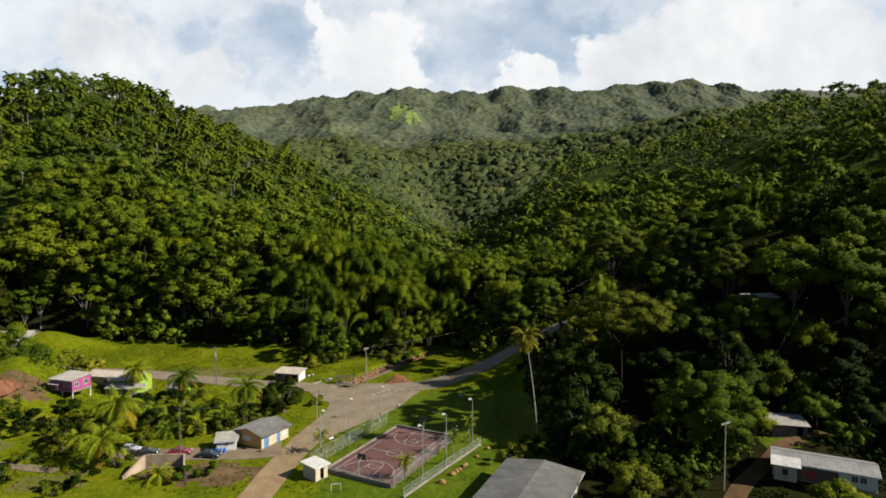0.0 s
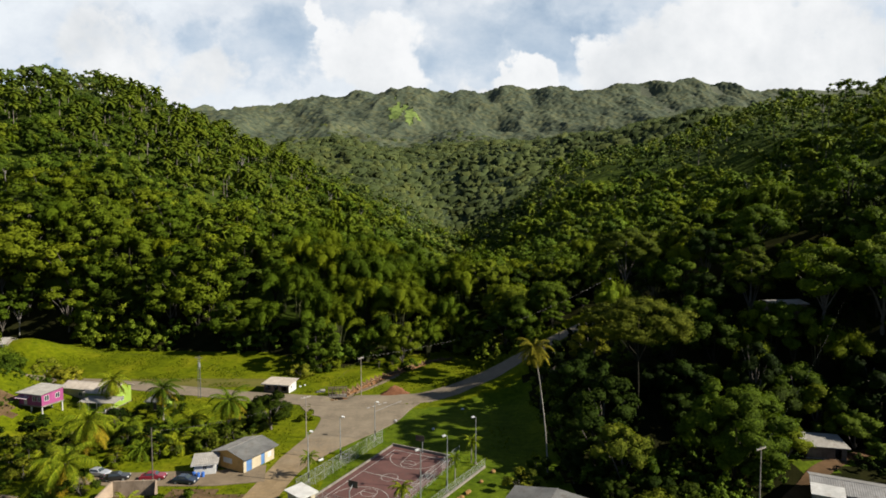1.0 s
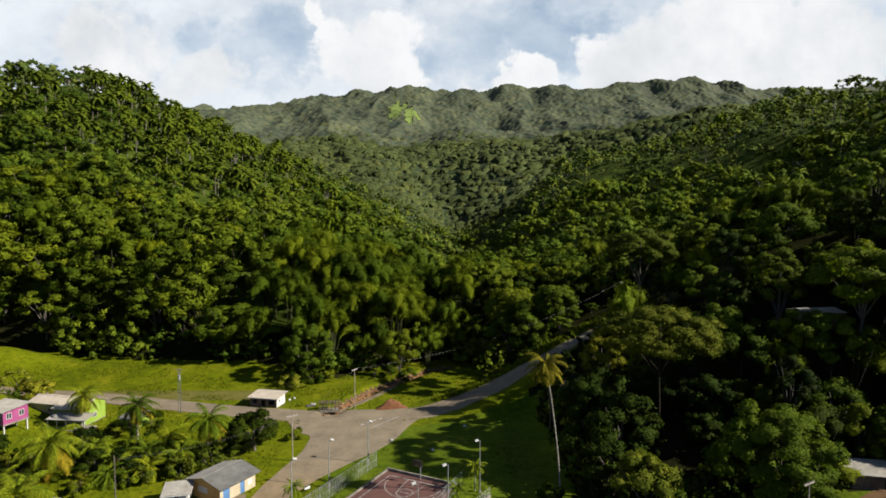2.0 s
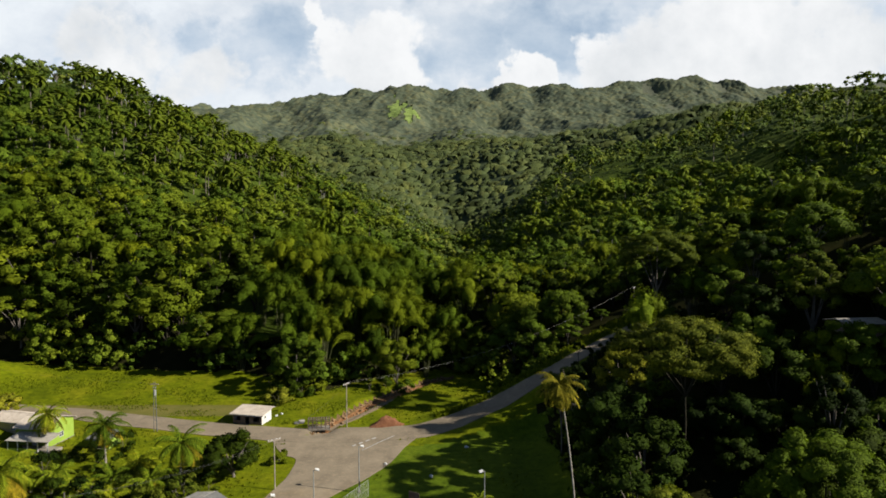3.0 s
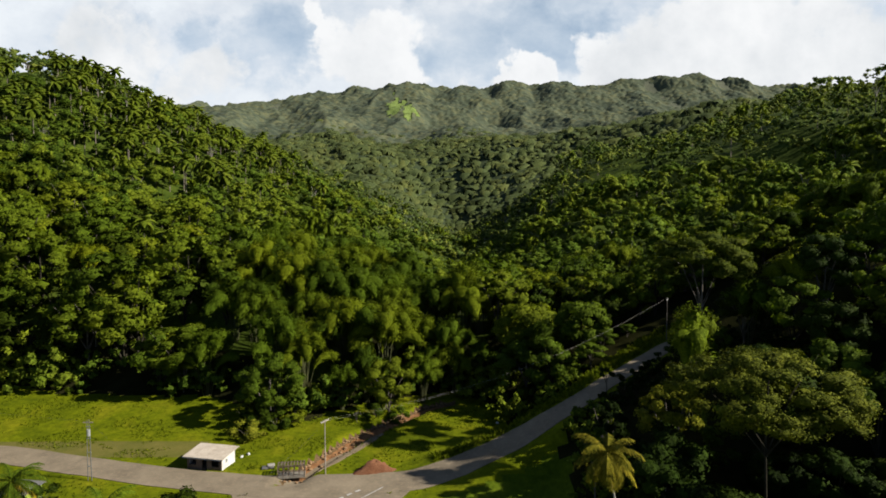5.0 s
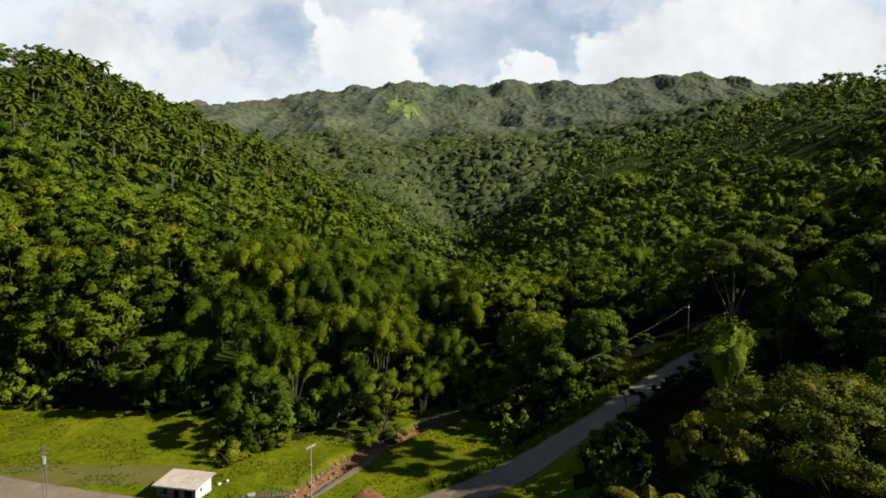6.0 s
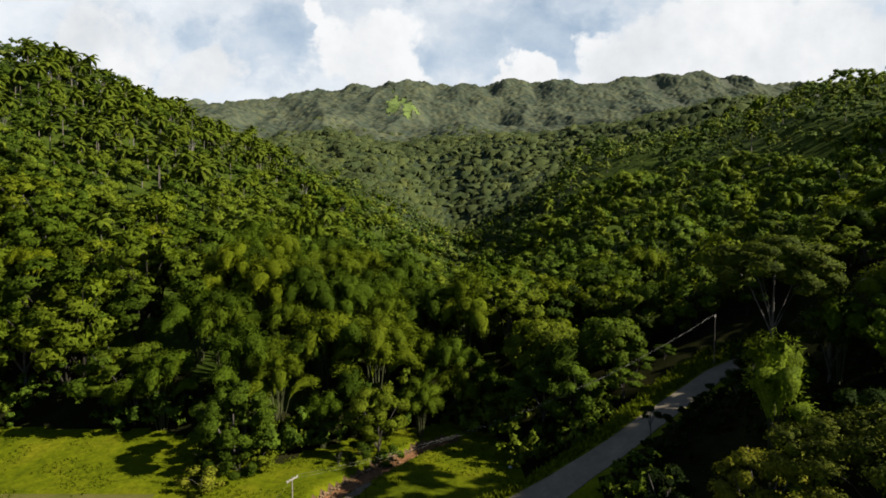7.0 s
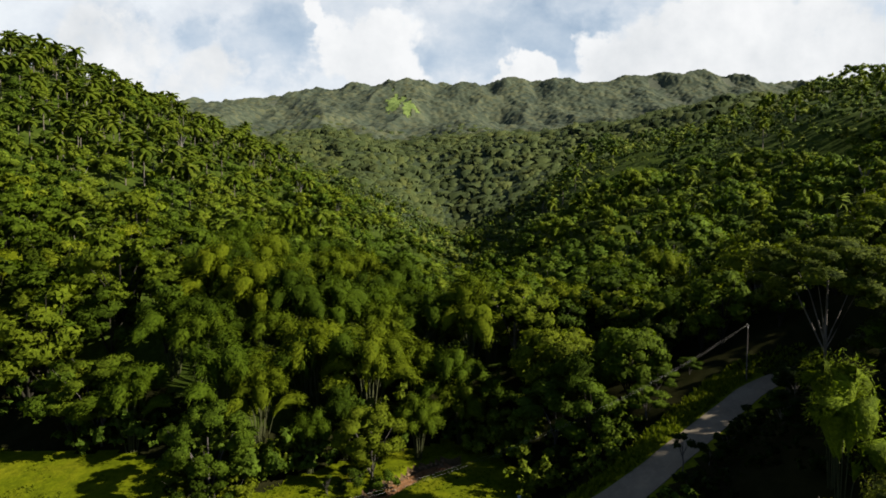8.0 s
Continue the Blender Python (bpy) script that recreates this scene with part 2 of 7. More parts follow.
# High ground greyed to match: haze in the base colour.
CANOPY_FAR = grass_surface("haze_tinted_high_canopy", (0.0861, 0.0930, 0.0765), (0.0966, 0.1040, 0.0860), (0.1071, 0.1150, 0.0955), 0.6)
# Ground between far crowns: their shadow, and haze, put into its tone.
CANOPY = grass_surface("shade_and_haze_canopy", (0.0319, 0.0436, 0.0255), (0.0421, 0.0554, 0.0321), (0.0536, 0.0686, 0.0388), 0.6)
ASPHALT = surface("worn_asphalt", (0.1380, 0.1131, 0.0816), (0.2070, 0.1703, 0.1224), 0.22, 9, 0.9, 0.1, bumps=0.01, dirt=(0.2622, 0.2015, 0.1380))
PALE_ROAD = surface("sun_bleached_road", (0.1420, 0.1165, 0.0840), (0.2130, 0.1750, 0.1260), 0.22, 9, 0.9, 0.1, bumps=0.01, dirt=(0.2650, 0.2060, 0.1400))


def sandy(m, sand, y0, y1):
    """Pale sand trodden over a road, thickening from y1 towards y0."""
    nt = m.node_tree
    b = nt.nodes["Principled BSDF"]
    was = b.inputs["Base Color"].links[0].from_socket
    sep = nt.nodes.new("ShaderNodeSeparateXYZ")
    nt.links.new(nt.nodes.new("ShaderNodeNewGeometry").outputs["Position"], sep.inputs[0])
    mr = nt.nodes.new("ShaderNodeMapRange")
    mr.inputs[1].default_value, mr.inputs[2].default_value, mr.inputs[3].default_value, mr.inputs[4].default_value = y0, y1, 1.1, -0.5
    nt.links.new(sep.outputs[1], mr.inputs[0])
    add = nt.nodes.new("ShaderNodeMath")
    add.use_clamp = True
    nt.links.new(mr.outputs[0], add.inputs[0])
    nt.links.new(ramp_of(nt, tex_noise(nt, 0.35, 5, 0.7), [(0.3, (0.0, 0.0, 0.0)), (0.7, (0.5, 0.5, 0.5))]), add.inputs[1])
    nt.links.new(mixed(nt, "MIX", add.outputs[0], was, mixed(nt, "MULTIPLY", 1.0, was, sand)), b.inputs["Base Color"])


sandy(PALE_ROAD, (1.22, 1.06, 0.80), 95, 140)
TRACK = surface("pale_dirt_track", (0.13, 0.10, 0.065), (0.20, 0.155, 0.105), 0.35, 5, 0.95, 0.1, bumps=0.05)
# Reddish-brown earth, with the lane's shadow put into the darker tone.
LANE_EARTH = surface("brown_lane_with_shade", (0.0660, 0.0396, 0.0194), (0.1265, 0.0736, 0.0360), 0.35, 5, 0.95, 0.1, bumps=0.05)
EARTH = surface("red_brown_earth", (0.0720, 0.0450, 0.0210), (0.1250, 0.0820, 0.0420), 0.5, 4, 0.95, 0.1, bumps=0.12)
RED_EARTH = surface("dug_red_earth", (0.1050, 0.0420, 0.0210), (0.1900, 0.0900, 0.0480), 0.7, 4, 0.95, 0.1, bumps=0.25)
GRAVEL = surface("stream_gravel", (0.1265, 0.0558, 0.0223), (0.2760, 0.1395, 0.0589), 0.9, 5, 0.9, 0.2, bumps=0.15)
STREAM_STONE = surface("stream_stone", (0.1050, 0.0638, 0.0310), (0.2730, 0.1700, 0.0899), 1.4, 5, 0.85, 0.3, bumps=0.08)
COURT = surface("faded_red_court", (0.075, 0.034, 0.029), (0.115, 0.052, 0.044), 0.25, 6, 0.85, 0.3, bumps=0.005, dirt=(0.06, 0.045, 0.04))
WHITE_LINE = surface("worn_white_paint", (0.16, 0.15, 0.14), (0.42, 0.41, 0.38), 1.6, 7, 0.8)
CONCRETE = surface("stained_concrete", (0.13, 0.115, 0.095), (0.24, 0.215, 0.18), 0.5, 5, 0.9, dirt=(0.05, 0.045, 0.035))
ZINC = surface("galvanised_sheet", (0.2640, 0.2472, 0.2214), (0.3960, 0.3680, 0.3240), 0.5, 5, 0.55, 0.3, 0.1, 0.01, (0.1560, 0.1207, 0.0918))
BEIGE_SHEET = surface("pale_beige_sheet", (0.33, 0.285, 0.235), (0.46, 0.40, 0.335), 0.5, 5, 0.65, 0.3, 0.0, 0.01, (0.20, 0.16, 0.12))
SCAR = grass_surface("landslip_grass", (0.1100, 0.1562, 0.0510), (0.1400, 0.1875, 0.0595), (0.1700, 0.2188, 0.0765), 0.5)
RUIN_WALL = surface("weathered_tan_plaster", (0.20, 0.145, 0.10), (0.36, 0.28, 0.205), 0.45, 5, 0.9, dirt=(0.07, 0.055, 0.04))
PALE_SHEET = surface("pale_painted_sheet", (0.42, 0.41, 0.385), (0.56, 0.55, 0.52), 0.5, 5, 0.6, 0.3, 0.0, 0.01, (0.28, 0.24, 0.20))
GREY_SHEET = surface("weathered_grey_sheet", (0.19, 0.185, 0.178), (0.29, 0.283, 0.272), 0.5, 5, 0.55, 0.3, 0.1, 0.01, (0.13, 0.105, 0.085))
ZINC_DARK = surface("rusty_grey_sheet", (0.0880, 0.0880, 0.0843), (0.1584, 0.1566, 0.1462), 0.4, 5, 0.6, 0.3, 0.1, 0.01, (0.0748, 0.0528, 0.0387))
WHITE_WALL = surface("weathered_white_paint", (0.40, 0.40, 0.39), (0.52, 0.52, 0.50), 0.5, 5, 0.8, dirt=(0.26, 0.24, 0.21))
CREAM_WALL = surface("cream_wall_paint", (0.34, 0.29, 0.20), (0.45, 0.39, 0.28), 0.5, 5, 0.8, dirt=(0.2, 0.16, 0.11))
YELLOW_WALL = surface("yellow_orange_wall_paint", (0.42, 0.24, 0.06), (0.52, 0.31, 0.10), 0.5, 5, 0.8, dirt=(0.26, 0.16, 0.07))
PINK_WALL = surface("magenta_wall_paint", (0.21, 0.040, 0.125), (0.28, 0.060, 0.165), 0.5, 5, 0.75)
GREEN_WALL = surface("lime_green_wall_paint", (0.165, 0.250, 0.030), (0.215, 0.310, 0.045), 0.5, 5, 0.75)
BLUE_DOOR = surface("blue_door_paint", (0.06, 0.135, 0.28), (0.085, 0.18, 0.36), 0.8, 5, 0.6)
WOOD = surface("weathered_timber", (0.07, 0.05, 0.035), (0.14, 0.105, 0.08), 0.8, 9, 0.9, dirt=(0.04, 0.03, 0.02))
POLE_WOOD = surface("pole_timber", (0.20, 0.17, 0.14), (0.33, 0.29, 0.25), 0.8, 9, 0.9)
STEEL = surface("galvanised_steel", (0.20, 0.21, 0.205), (0.30, 0.31, 0.30), 1, 8, 0.5, 0.4, 0.2, 0.004)
CABLE = surface("dull_cable", (0.09, 0.09, 0.085), (0.14, 0.14, 0.13), 1, 8, 0.7, 0.2)
# Paler copy of the cable: sunlight on it put into the colour.
PALE_CABLE = surface("sun_lightened_cable", (0.30, 0.29, 0.25), (0.42, 0.40, 0.35), 1, 8, 0.6, 0.4)
# Near-black: shade of unlit rooms, and the junction boxes' own colour.
DARK_IN = surface("dark_box_and_unlit_room", (0.012, 0.012, 0.012), (0.03, 0.028, 0.025), 1, 5, 0.9)
ORANGE_BROWN = surface("orange_brown_shrub_and_rim", (0.15, 0.080, 0.025), (0.26, 0.15, 0.05), 1.5, 6, 0.9)
RUBBER = surface("tyre_rubber", (0.015, 0.015, 0.015), (0.03, 0.03, 0.03), 2, 9, 0.85)
LAMP_WHITE = surface("white_lamp_housing", (0.5180, 0.5180, 0.5040), (0.5740, 0.5740, 0.5600), 2, 9, 0.5)
BLUE_TARP = surface("blue_plastic", (0.03, 0.10, 0.36), (0.05, 0.15, 0.48), 2, 6, 0.5)
RED_CLOTH = surface("dark_red_cloth", (0.22, 0.02, 0.02), (0.34, 0.04, 0.035), 2, 6, 0.8)
FLOWER = surface("pink_blossom", (0.45, 0.06, 0.14), (0.62, 0.14, 0.22), 2, 6, 0.7)


def glass_material():
    m, nt, b = material("window_glass", 0.06, 0.0, 0.6)
    b.inputs["Base Color"].default_value = (0.03, 0.04, 0.045, 1)
    return m


def car_paint(name, c):
    m, nt, b = material(name, 0.28, 0.1, 0.5)
    b.inputs["Coat Weight"].default_value = 0.6
    n = tex_noise(nt, 2.0, 5)
    nt.links.new(ramp_of(nt, n, [(0.3, tuple(v * 0.75 for v in c)), (0.7, c)]), b.inputs["Base Color"])
    return m


GLASS = glass_material()


# ---- the land ----
def smooth(a, b, x):
    t = np.clip((x - a) / (b - a), 0, 1)
    return t * t * (3 - 2 * t)


LATTICE = np.random.RandomState(5).rand(256, 256)


def vnoise(x, y):
    """Smooth random field, 0 to 1, one lump per unit."""
    xi, yi = np.floor(x).astype(int), np.floor(y).astype(int)
    fx, fy = x - xi, y - yi
    fx, fy = fx * fx * (3 - 2 * fx), fy * fy * (3 - 2 * fy)
    g = lambda i, j: LATTICE[(xi + i) % 256, (yi + j) % 256]
    return (g(0, 0) * (1 - fx) + g(1, 0) * fx) * (1 - fy) + (g(0, 1) * (1 - fx) + g(1, 1) * fx) * fy


def fbm(x, y, octaves=4):
    s, a, t = 0.0, 1.0, 0.0
    for i in range(octaves):
        s, t = s + a * vnoise(x * 2 ** i + 17 * i, y * 2 ** i + 31 * i), t + a
        a *= 0.5
    return s / t


# the level village ground, round which the hills rise
FLAT = [(-105, -400), (-100, 100), (-118, 140), (-150, 168), (-150, 206), (-60, 196), (-33, 186), (-12, 203), (4, 207), (13, 196), (11, 178), (6, 164), (13, 150), (15, 135),
        (18, 118), (38, 106), (50, 111), (72, 120), (88, 112), (92, 60), (92, -400)]
# hills: centre x, centre y, breadth, height; (150, 138) added beside the view for shade
HILLS = [(-285, 500, 105, 84), (-190, 385, 75, 33), (-150, 300, 50, 14), (-110, 245, 45, 4), (-55, 265, 45, 11), (-110, 440, 70, 8),
         (-330, 330, 100, 34), (-240, 200, 80, 17), (400, 540, 130, 105), (200, 420, 80, 12), (140, 320, 60, -5), (100, 185, 38, 25),
         (190, 580, 85, 24), (285, 280, 105, 68), (110, 480, 70, 17), (150, 138, 32, 26), (60, 240, 45, 4), (220, -40, 80, 18), (75, 150, 30, 8),
         (430, 900, 130, 88), (320, 1080, 140, 22), (-185, 468, 34, -9)]


def outside_flat(px, py):
    """Distance to the level ground, negative inside it."""
    d, ins = np.full(np.shape(px), 1e9), np.zeros(np.shape(px), bool)
    for (ax, ay), (bx, by) in zip(FLAT, FLAT[1:] + FLAT[:1]):
        ex, ey = bx - ax, by - ay
        t = np.clip(((px - ax) * ex + (py - ay) * ey) / (ex * ex + ey * ey), 0, 1)
        d = np.minimum(d, np.hypot(px - ax - t * ex, py - ay - t * ey))
        ins ^= ((ay > py) != (by > py)) & (px < ex * (py - ay) / (ey if ey else 1e-9) + ax)
    return np.where(ins, -d, d)


def line_distance(px, py, pts):
    d = np.full(np.shape(px), 1e9)
    for (ax, ay), (bx, by) in zip(pts, pts[1:]):
        ex, ey = bx - ax, by - ay
        t = np.clip(((px - ax) * ex + (py - ay) * ey) / (ex * ex + ey * ey), 0, 1)
        d = np.minimum(d, np.hypot(px - ax - t * ex, py - ay - t * ey))
    return d


STREAM = [(-27, 158), (-24, 166), (-18, 178), (-10, 190), (-4, 197), (1, 201)]
LANE = [(45, 90), (50, 97), (58, 103), (66, 109), (76, 113)]
ROAD_UP = [(-4, 158), (2.5, 161), (12, 163.8), (20, 166.4), (27.2, 170.2), (31.8, 173.5), (36.3, 177.2), (43, 182.8), (51, 189.5), (56, 192.5), (62, 193.5), (70, 192)]


def height(x, y):
    x, y = np.asarray(x, float), np.asarray(y, float)
    off = outside_flat(x, y)
    m = smooth(0, 22, off)
    rise = np.interp(y, [205, 284, 340, 400, 550, 700, 850, 1000, 1300, 1650, 2050, 2500, 6000], [0, 11, 18, 24, 42, 66, 100, 140, 200, 300, 440, 380, 300])
    h = rise * smooth(-10, 30, off)
    for cx, cy, s, a in HILLS:
        h = h + a * m * np.exp(-((x - cx) ** 2 + (y - cy) ** 2) / (2 * s * s))
    # the valley's deep notch runs on between the hills
    notch = np.clip(1 - np.abs(x - 0.022 * y) / np.interp(y, [210, 300, 500, 800, 1000], [36, 52, 72, 150, 300]), 0, 1)
    h = h * (1 - np.interp(y, [215, 300, 420, 750, 1050], [0, 0.65, 0.9, 0.9, 0.0]) * notch ** 0.8)
    far = smooth(550, 1400, y)
    calm = 0.6 + 0.4 * np.exp(-((y - 2050) / 160) ** 2)
    h = h + far * calm * (fbm(x / 230 + 3, y / 420 + 1, 4) - 0.5) * 95
    h = h + far * calm * (np.abs(fbm(x / 150 + 40, y / 330 + 7, 3) - 0.5) * -1 + 0.09) * 130
    h = h + far * (1 - np.exp(-((y - 2050) / 300) ** 2)) * (0.22 - np.abs(fbm(x / 210 + 0.25 * y / 210 + 11, y / 900 + 2, 2) - 0.5)) * 125
    crest = np.interp(x, [-1400, -865, -618, -284, -165, -8, 150, 288, 425, 622, 760, 874, 1016, 1213, 1410, 2500], [-40, -5, -13, 54, 49, 56, 61, 47, 112, 77, 74, 91, 60, 53, 81, 10])
    h = h + crest * np.exp(-((y - 2050) / 260) ** 2) - far * 14
    h = h + m * (fbm(x / 45, y / 45, 3) - 0.5) * 9
    h = h + m * smooth(215, 290, y) * (1 - smooth(600, 760, y)) * (fbm(x / 62 + 5, y / 62 + 9, 2) - 0.5) * 26
    # low bank by the lane's houses, cut stream bed, hump of the road
    h = h + 7.0 * np.exp(-((x + 104) / 12) ** 2 - ((y - 128) / 22) ** 2)
    h = h + 8.0 * np.exp(-((x + 110) / 12) ** 2 - ((y - 150) / 11) ** 2)
    h = h + 1.3 * np.exp(-((x + 90) / 9) ** 2 - ((y - 141) / 9) ** 2)
    h = h + 4.2 * smooth(40, 66, x) * smooth(86, 112, y) * (1 - smooth(125, 145, y))
    h = h + 2.8 * smooth(176, 206, y) * (1 - smooth(-46, -30, x))
    h = h + 6.5 * np.exp(-((x + 131) / 13) ** 2 - ((y - 192) / 9) ** 2)
    h = h - 1.2 * (1 - smooth(1.3, 2.9, line_distance(x, y, STREAM)))
    near_road = 1 - smooth(4.0, 12, line_distance(x, y, ROAD_UP))
    h = h * (1 - near_road) + near_road * np.interp(x + 0.45 * (y - 170), [-10, -1.5, 10, 19, 34, 52, 65, 84], [0, 1.2, 4.6, 8.2, 12.4, 15.4, 17.6, 20.5])
    return h + 0.25 * smooth(40, 75, y) * (fbm(x / 6, y / 6, 2) - 0.5)


def scarred(x, y):
    """A grassy landslip high on the mountain."""
    u, v = (x + 110 + 0.12 * (y - 1650)) / np.interp(y, [1600, 1720, 1900], [52, 38, 12]), (y - 1735) / 135
    return (u * u + v * v + 4.5 * (fbm(x / 14, y / 50, 3) - 0.5)) < 0.8


def hz(x, y):
    return float(height(np.array([x]), np.array([y]))[0])


def mesh_object(name, verts, faces, mats, parent=None, label="", smooth_faces=False):
    me = bpy.data.meshes.new(name)
    me.from_pydata([tuple(v) for v in verts], [], [tuple(f) for f in faces])
    for mt in (mats if isinstance(mats, (list, tuple)) else [mats]):
        me.materials.append(mt)
    if smooth_faces:
        me.polygons.foreach_set("use_smooth", [True] * len(me.polygons))
    me.update()
    ob = new(name, me)
    if parent:
        ob.parent = parent
    return tagged(ob, label)


def array_object(name, verts, faces, mat, parent=None, normals=None):
    """A mesh from arrays of corners and of triangles; normals: soft shading, one at each corner."""
    me = bpy.data.meshes.new(name)
    n, k = len(verts), len(faces)
    me.vertices.add(n)
    me.vertices.foreach_set("co", np.ascontiguousarray(verts, np.float32).ravel())
    me.loops.add(3 * k)
    me.loops.foreach_set("vertex_index", np.ascontiguousarray(faces, np.int32).ravel())
    me.polygons.add(k)
    me.polygons.foreach_set("loop_start", np.arange(0, 3 * k, 3, dtype=np.int32))
    me.materials.append(mat)
    me.update(calc_edges=True)
    if normals is not None:
        me.polygons.foreach_set("use_smooth", np.ones(k, bool))
        at = me.attributes.new("custom_normal", "FLOAT_VECTOR", "POINT")
        at.data.foreach_set("vector", np.ascontiguousarray(normals, np.float32).ravel())
    ob = new(name, me)
    if parent:
        ob.parent = parent
    return ob


def steps(bounds):
    out = []
    for a, b, s in bounds:
        out += list(np.arange(a, b, s))
    return np.array(out + [bounds[-1][1]])


GX = steps([(-3600, -1500, 150), (-1500, -500, 40), (-500, -140, 12), (-140, -40, 2.0), (-40, 32, 1.0), (32, 90, 2.0), (90, 500, 12), (500, 1700, 40), (1700, 3600, 150)])
GY = steps([(-1500, 0, 150), (0, 60, 6), (60, 150, 2.0), (150, 216, 1.0), (216, 240, 2.0), (240, 600, 10), (600, 2300, 30), (2300, 4500, 200)])


def build_ground():
    xx, yy = np.meshgrid(GX, GY)
    zz = height(xx, yy)
    nx, ny = len(GX), len(GY)
    verts = np.stack([xx.ravel(), yy.ravel(), zz.ravel()], 1)
    i = np.arange(nx * ny).reshape(ny, nx)
    faces = np.stack([i[:-1, :-1], i[:-1, 1:], i[1:, 1:], i[1:, :-1]], -1).reshape(-1, 4)
    me = bpy.data.meshes.new("ground")
    me.from_pydata(verts.tolist(), [], faces.tolist())
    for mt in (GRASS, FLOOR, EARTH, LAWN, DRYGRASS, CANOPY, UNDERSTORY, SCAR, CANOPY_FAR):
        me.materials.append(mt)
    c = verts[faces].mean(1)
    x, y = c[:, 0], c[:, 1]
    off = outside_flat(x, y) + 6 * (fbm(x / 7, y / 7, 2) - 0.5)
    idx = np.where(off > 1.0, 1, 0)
    wob = 14 * (fbm(x / 15, y / 15, 3) - 0.5)
    idx[(off < 1) & (x + 0.5 * wob > -22) & (y < 150) & (y + 3 * wob > 78)] = 3
    verge = (off < 1) & (y > 168) & (y < 176) & (x < -48)
    idx[verge] = 4
    idx[(x < -58) & (y < 134) & (y > 60) & (off < 1) & (fbm(x / 11 + 2, y / 11, 3) > 0.64)] = 4
    idx[np.hypot((x + 101) / 7, (y - 135) / 11) + 1.6 * (fbm(x / 5, y / 5, 3) - 0.5) < 0.9] = 2
    idx[np.hypot((x + 41) / 9, (y - 103) / 4.5) + (fbm(x / 3, y / 3, 2) - 0.5) < 1.0] = 2
    idx[(off < 9) & (x > -4) & (x < 22 + 0.3 * wob) & (y > 106) & (y < 166)] = 3
    idx[line_distance(x, y, STREAM) < 2.3] = 2
    # near-black floor stands in for tree shade round the lane and houses
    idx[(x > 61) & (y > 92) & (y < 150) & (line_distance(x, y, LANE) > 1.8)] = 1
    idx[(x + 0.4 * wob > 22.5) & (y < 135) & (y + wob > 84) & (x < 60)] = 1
    idx[(idx == 1) & ((y > 225) | (x < -20) & (off > 14))] = 6
    # haze-tinted ground tones take over with distance
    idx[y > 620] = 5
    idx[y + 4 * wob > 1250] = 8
    idx[(line_distance(x, y, ROAD_UP[:9]) < 7.5) & (x > -4)] = 0
    # near-black floor stands in for shade on the road's lower side
    idx[(line_distance(x, y, ROAD_UP) > 3.4) & (x > 22) & (x < 75) & (y > 150) & (y < np.interp(x, [px for px, py in ROAD_UP], [py for px, py in ROAD_UP]))] = 1
    scar = scarred(x, y)
    idx[scar] = 7
    me.polygons.foreach_set("material_index", idx.astype(np.int32))
    me.polygons.foreach_set("use_smooth", [True] * len(me.polygons))
    ob = new("ground", me)
    return tagged(ob, "green meadow, lawn and wooded hillsides of a valley", "ground", kind="structure")


build_ground()


def ribbon(name, rows, mat, lift=0.05, label="", category="road", sub=1.5, camber=0.0):
    """A strip laid on the land; rows: centre x, centre y, width."""
    pts = []
    for (x0, y0, w0), (x1, y1, w1) in zip(rows, rows[1:]):
        n = max(1, int(math.hypot(x1 - x0, y1 - y0) / sub))
        pts += [(x0 + (x1 - x0) * k / n, y0 + (y1 - y0) * k / n, w0 + (w1 - w0) * k / n) for k in range(n)]
    pts.append(rows[-1])
    p = np.array(pts)
    for _ in range(6):
        p[1:-1] = (p[:-2] + 2 * p[1:-1] + p[2:]) / 4
    d = np.gradient(p[:, :2], axis=0)
    d /= np.linalg.norm(d, axis=1)[:, None]
    nrm = np.stack([-d[:, 1], d[:, 0]], 1)
    m = 9
    verts, faces = [], []
    for j in range(len(p)):
        for k in range(m):
            s = k / (m - 1) - 0.5
            wob = 0.35 * (vnoise(np.array(j * 0.35), np.array(3.3 + k))[()] - 0.5) if k in (0, m - 1) else 0
            q = p[j, :2] + nrm[j] * (s * p[j, 2] + wob)
            verts.append((q[0], q[1], 0))
    v = np.array(verts)
    v[:, 2] = height(v[:, 0], v[:, 1]) + lift
    for j in range(len(p) - 1):
        for k in range(m - 1):
            a = j * m + k
            faces.append((a, a + 1, a + m + 1, a + m))
    # a turned-down edge, so that the paving has thickness
    base = len(v)
    rim = [j * m for j in range(len(p))] + [j * m + m - 1 for j in range(len(p))]
    n = len(p)
    v = np.vstack([v, v[rim], v[rim] - np.array([0, 0, 0.3])])
    for j in range(n - 1):
        faces.append((base + j, base + j + 1, base + 2 * n + j + 1, base + 2 * n + j))
        faces.append((base + n + j, base + 3 * n + j, base + 3 * n + j + 1, base + n + j + 1))
    ob = mesh_object(name, v, faces, mat, smooth_faces=True)
    return tagged(ob, label, category, kind="structure")


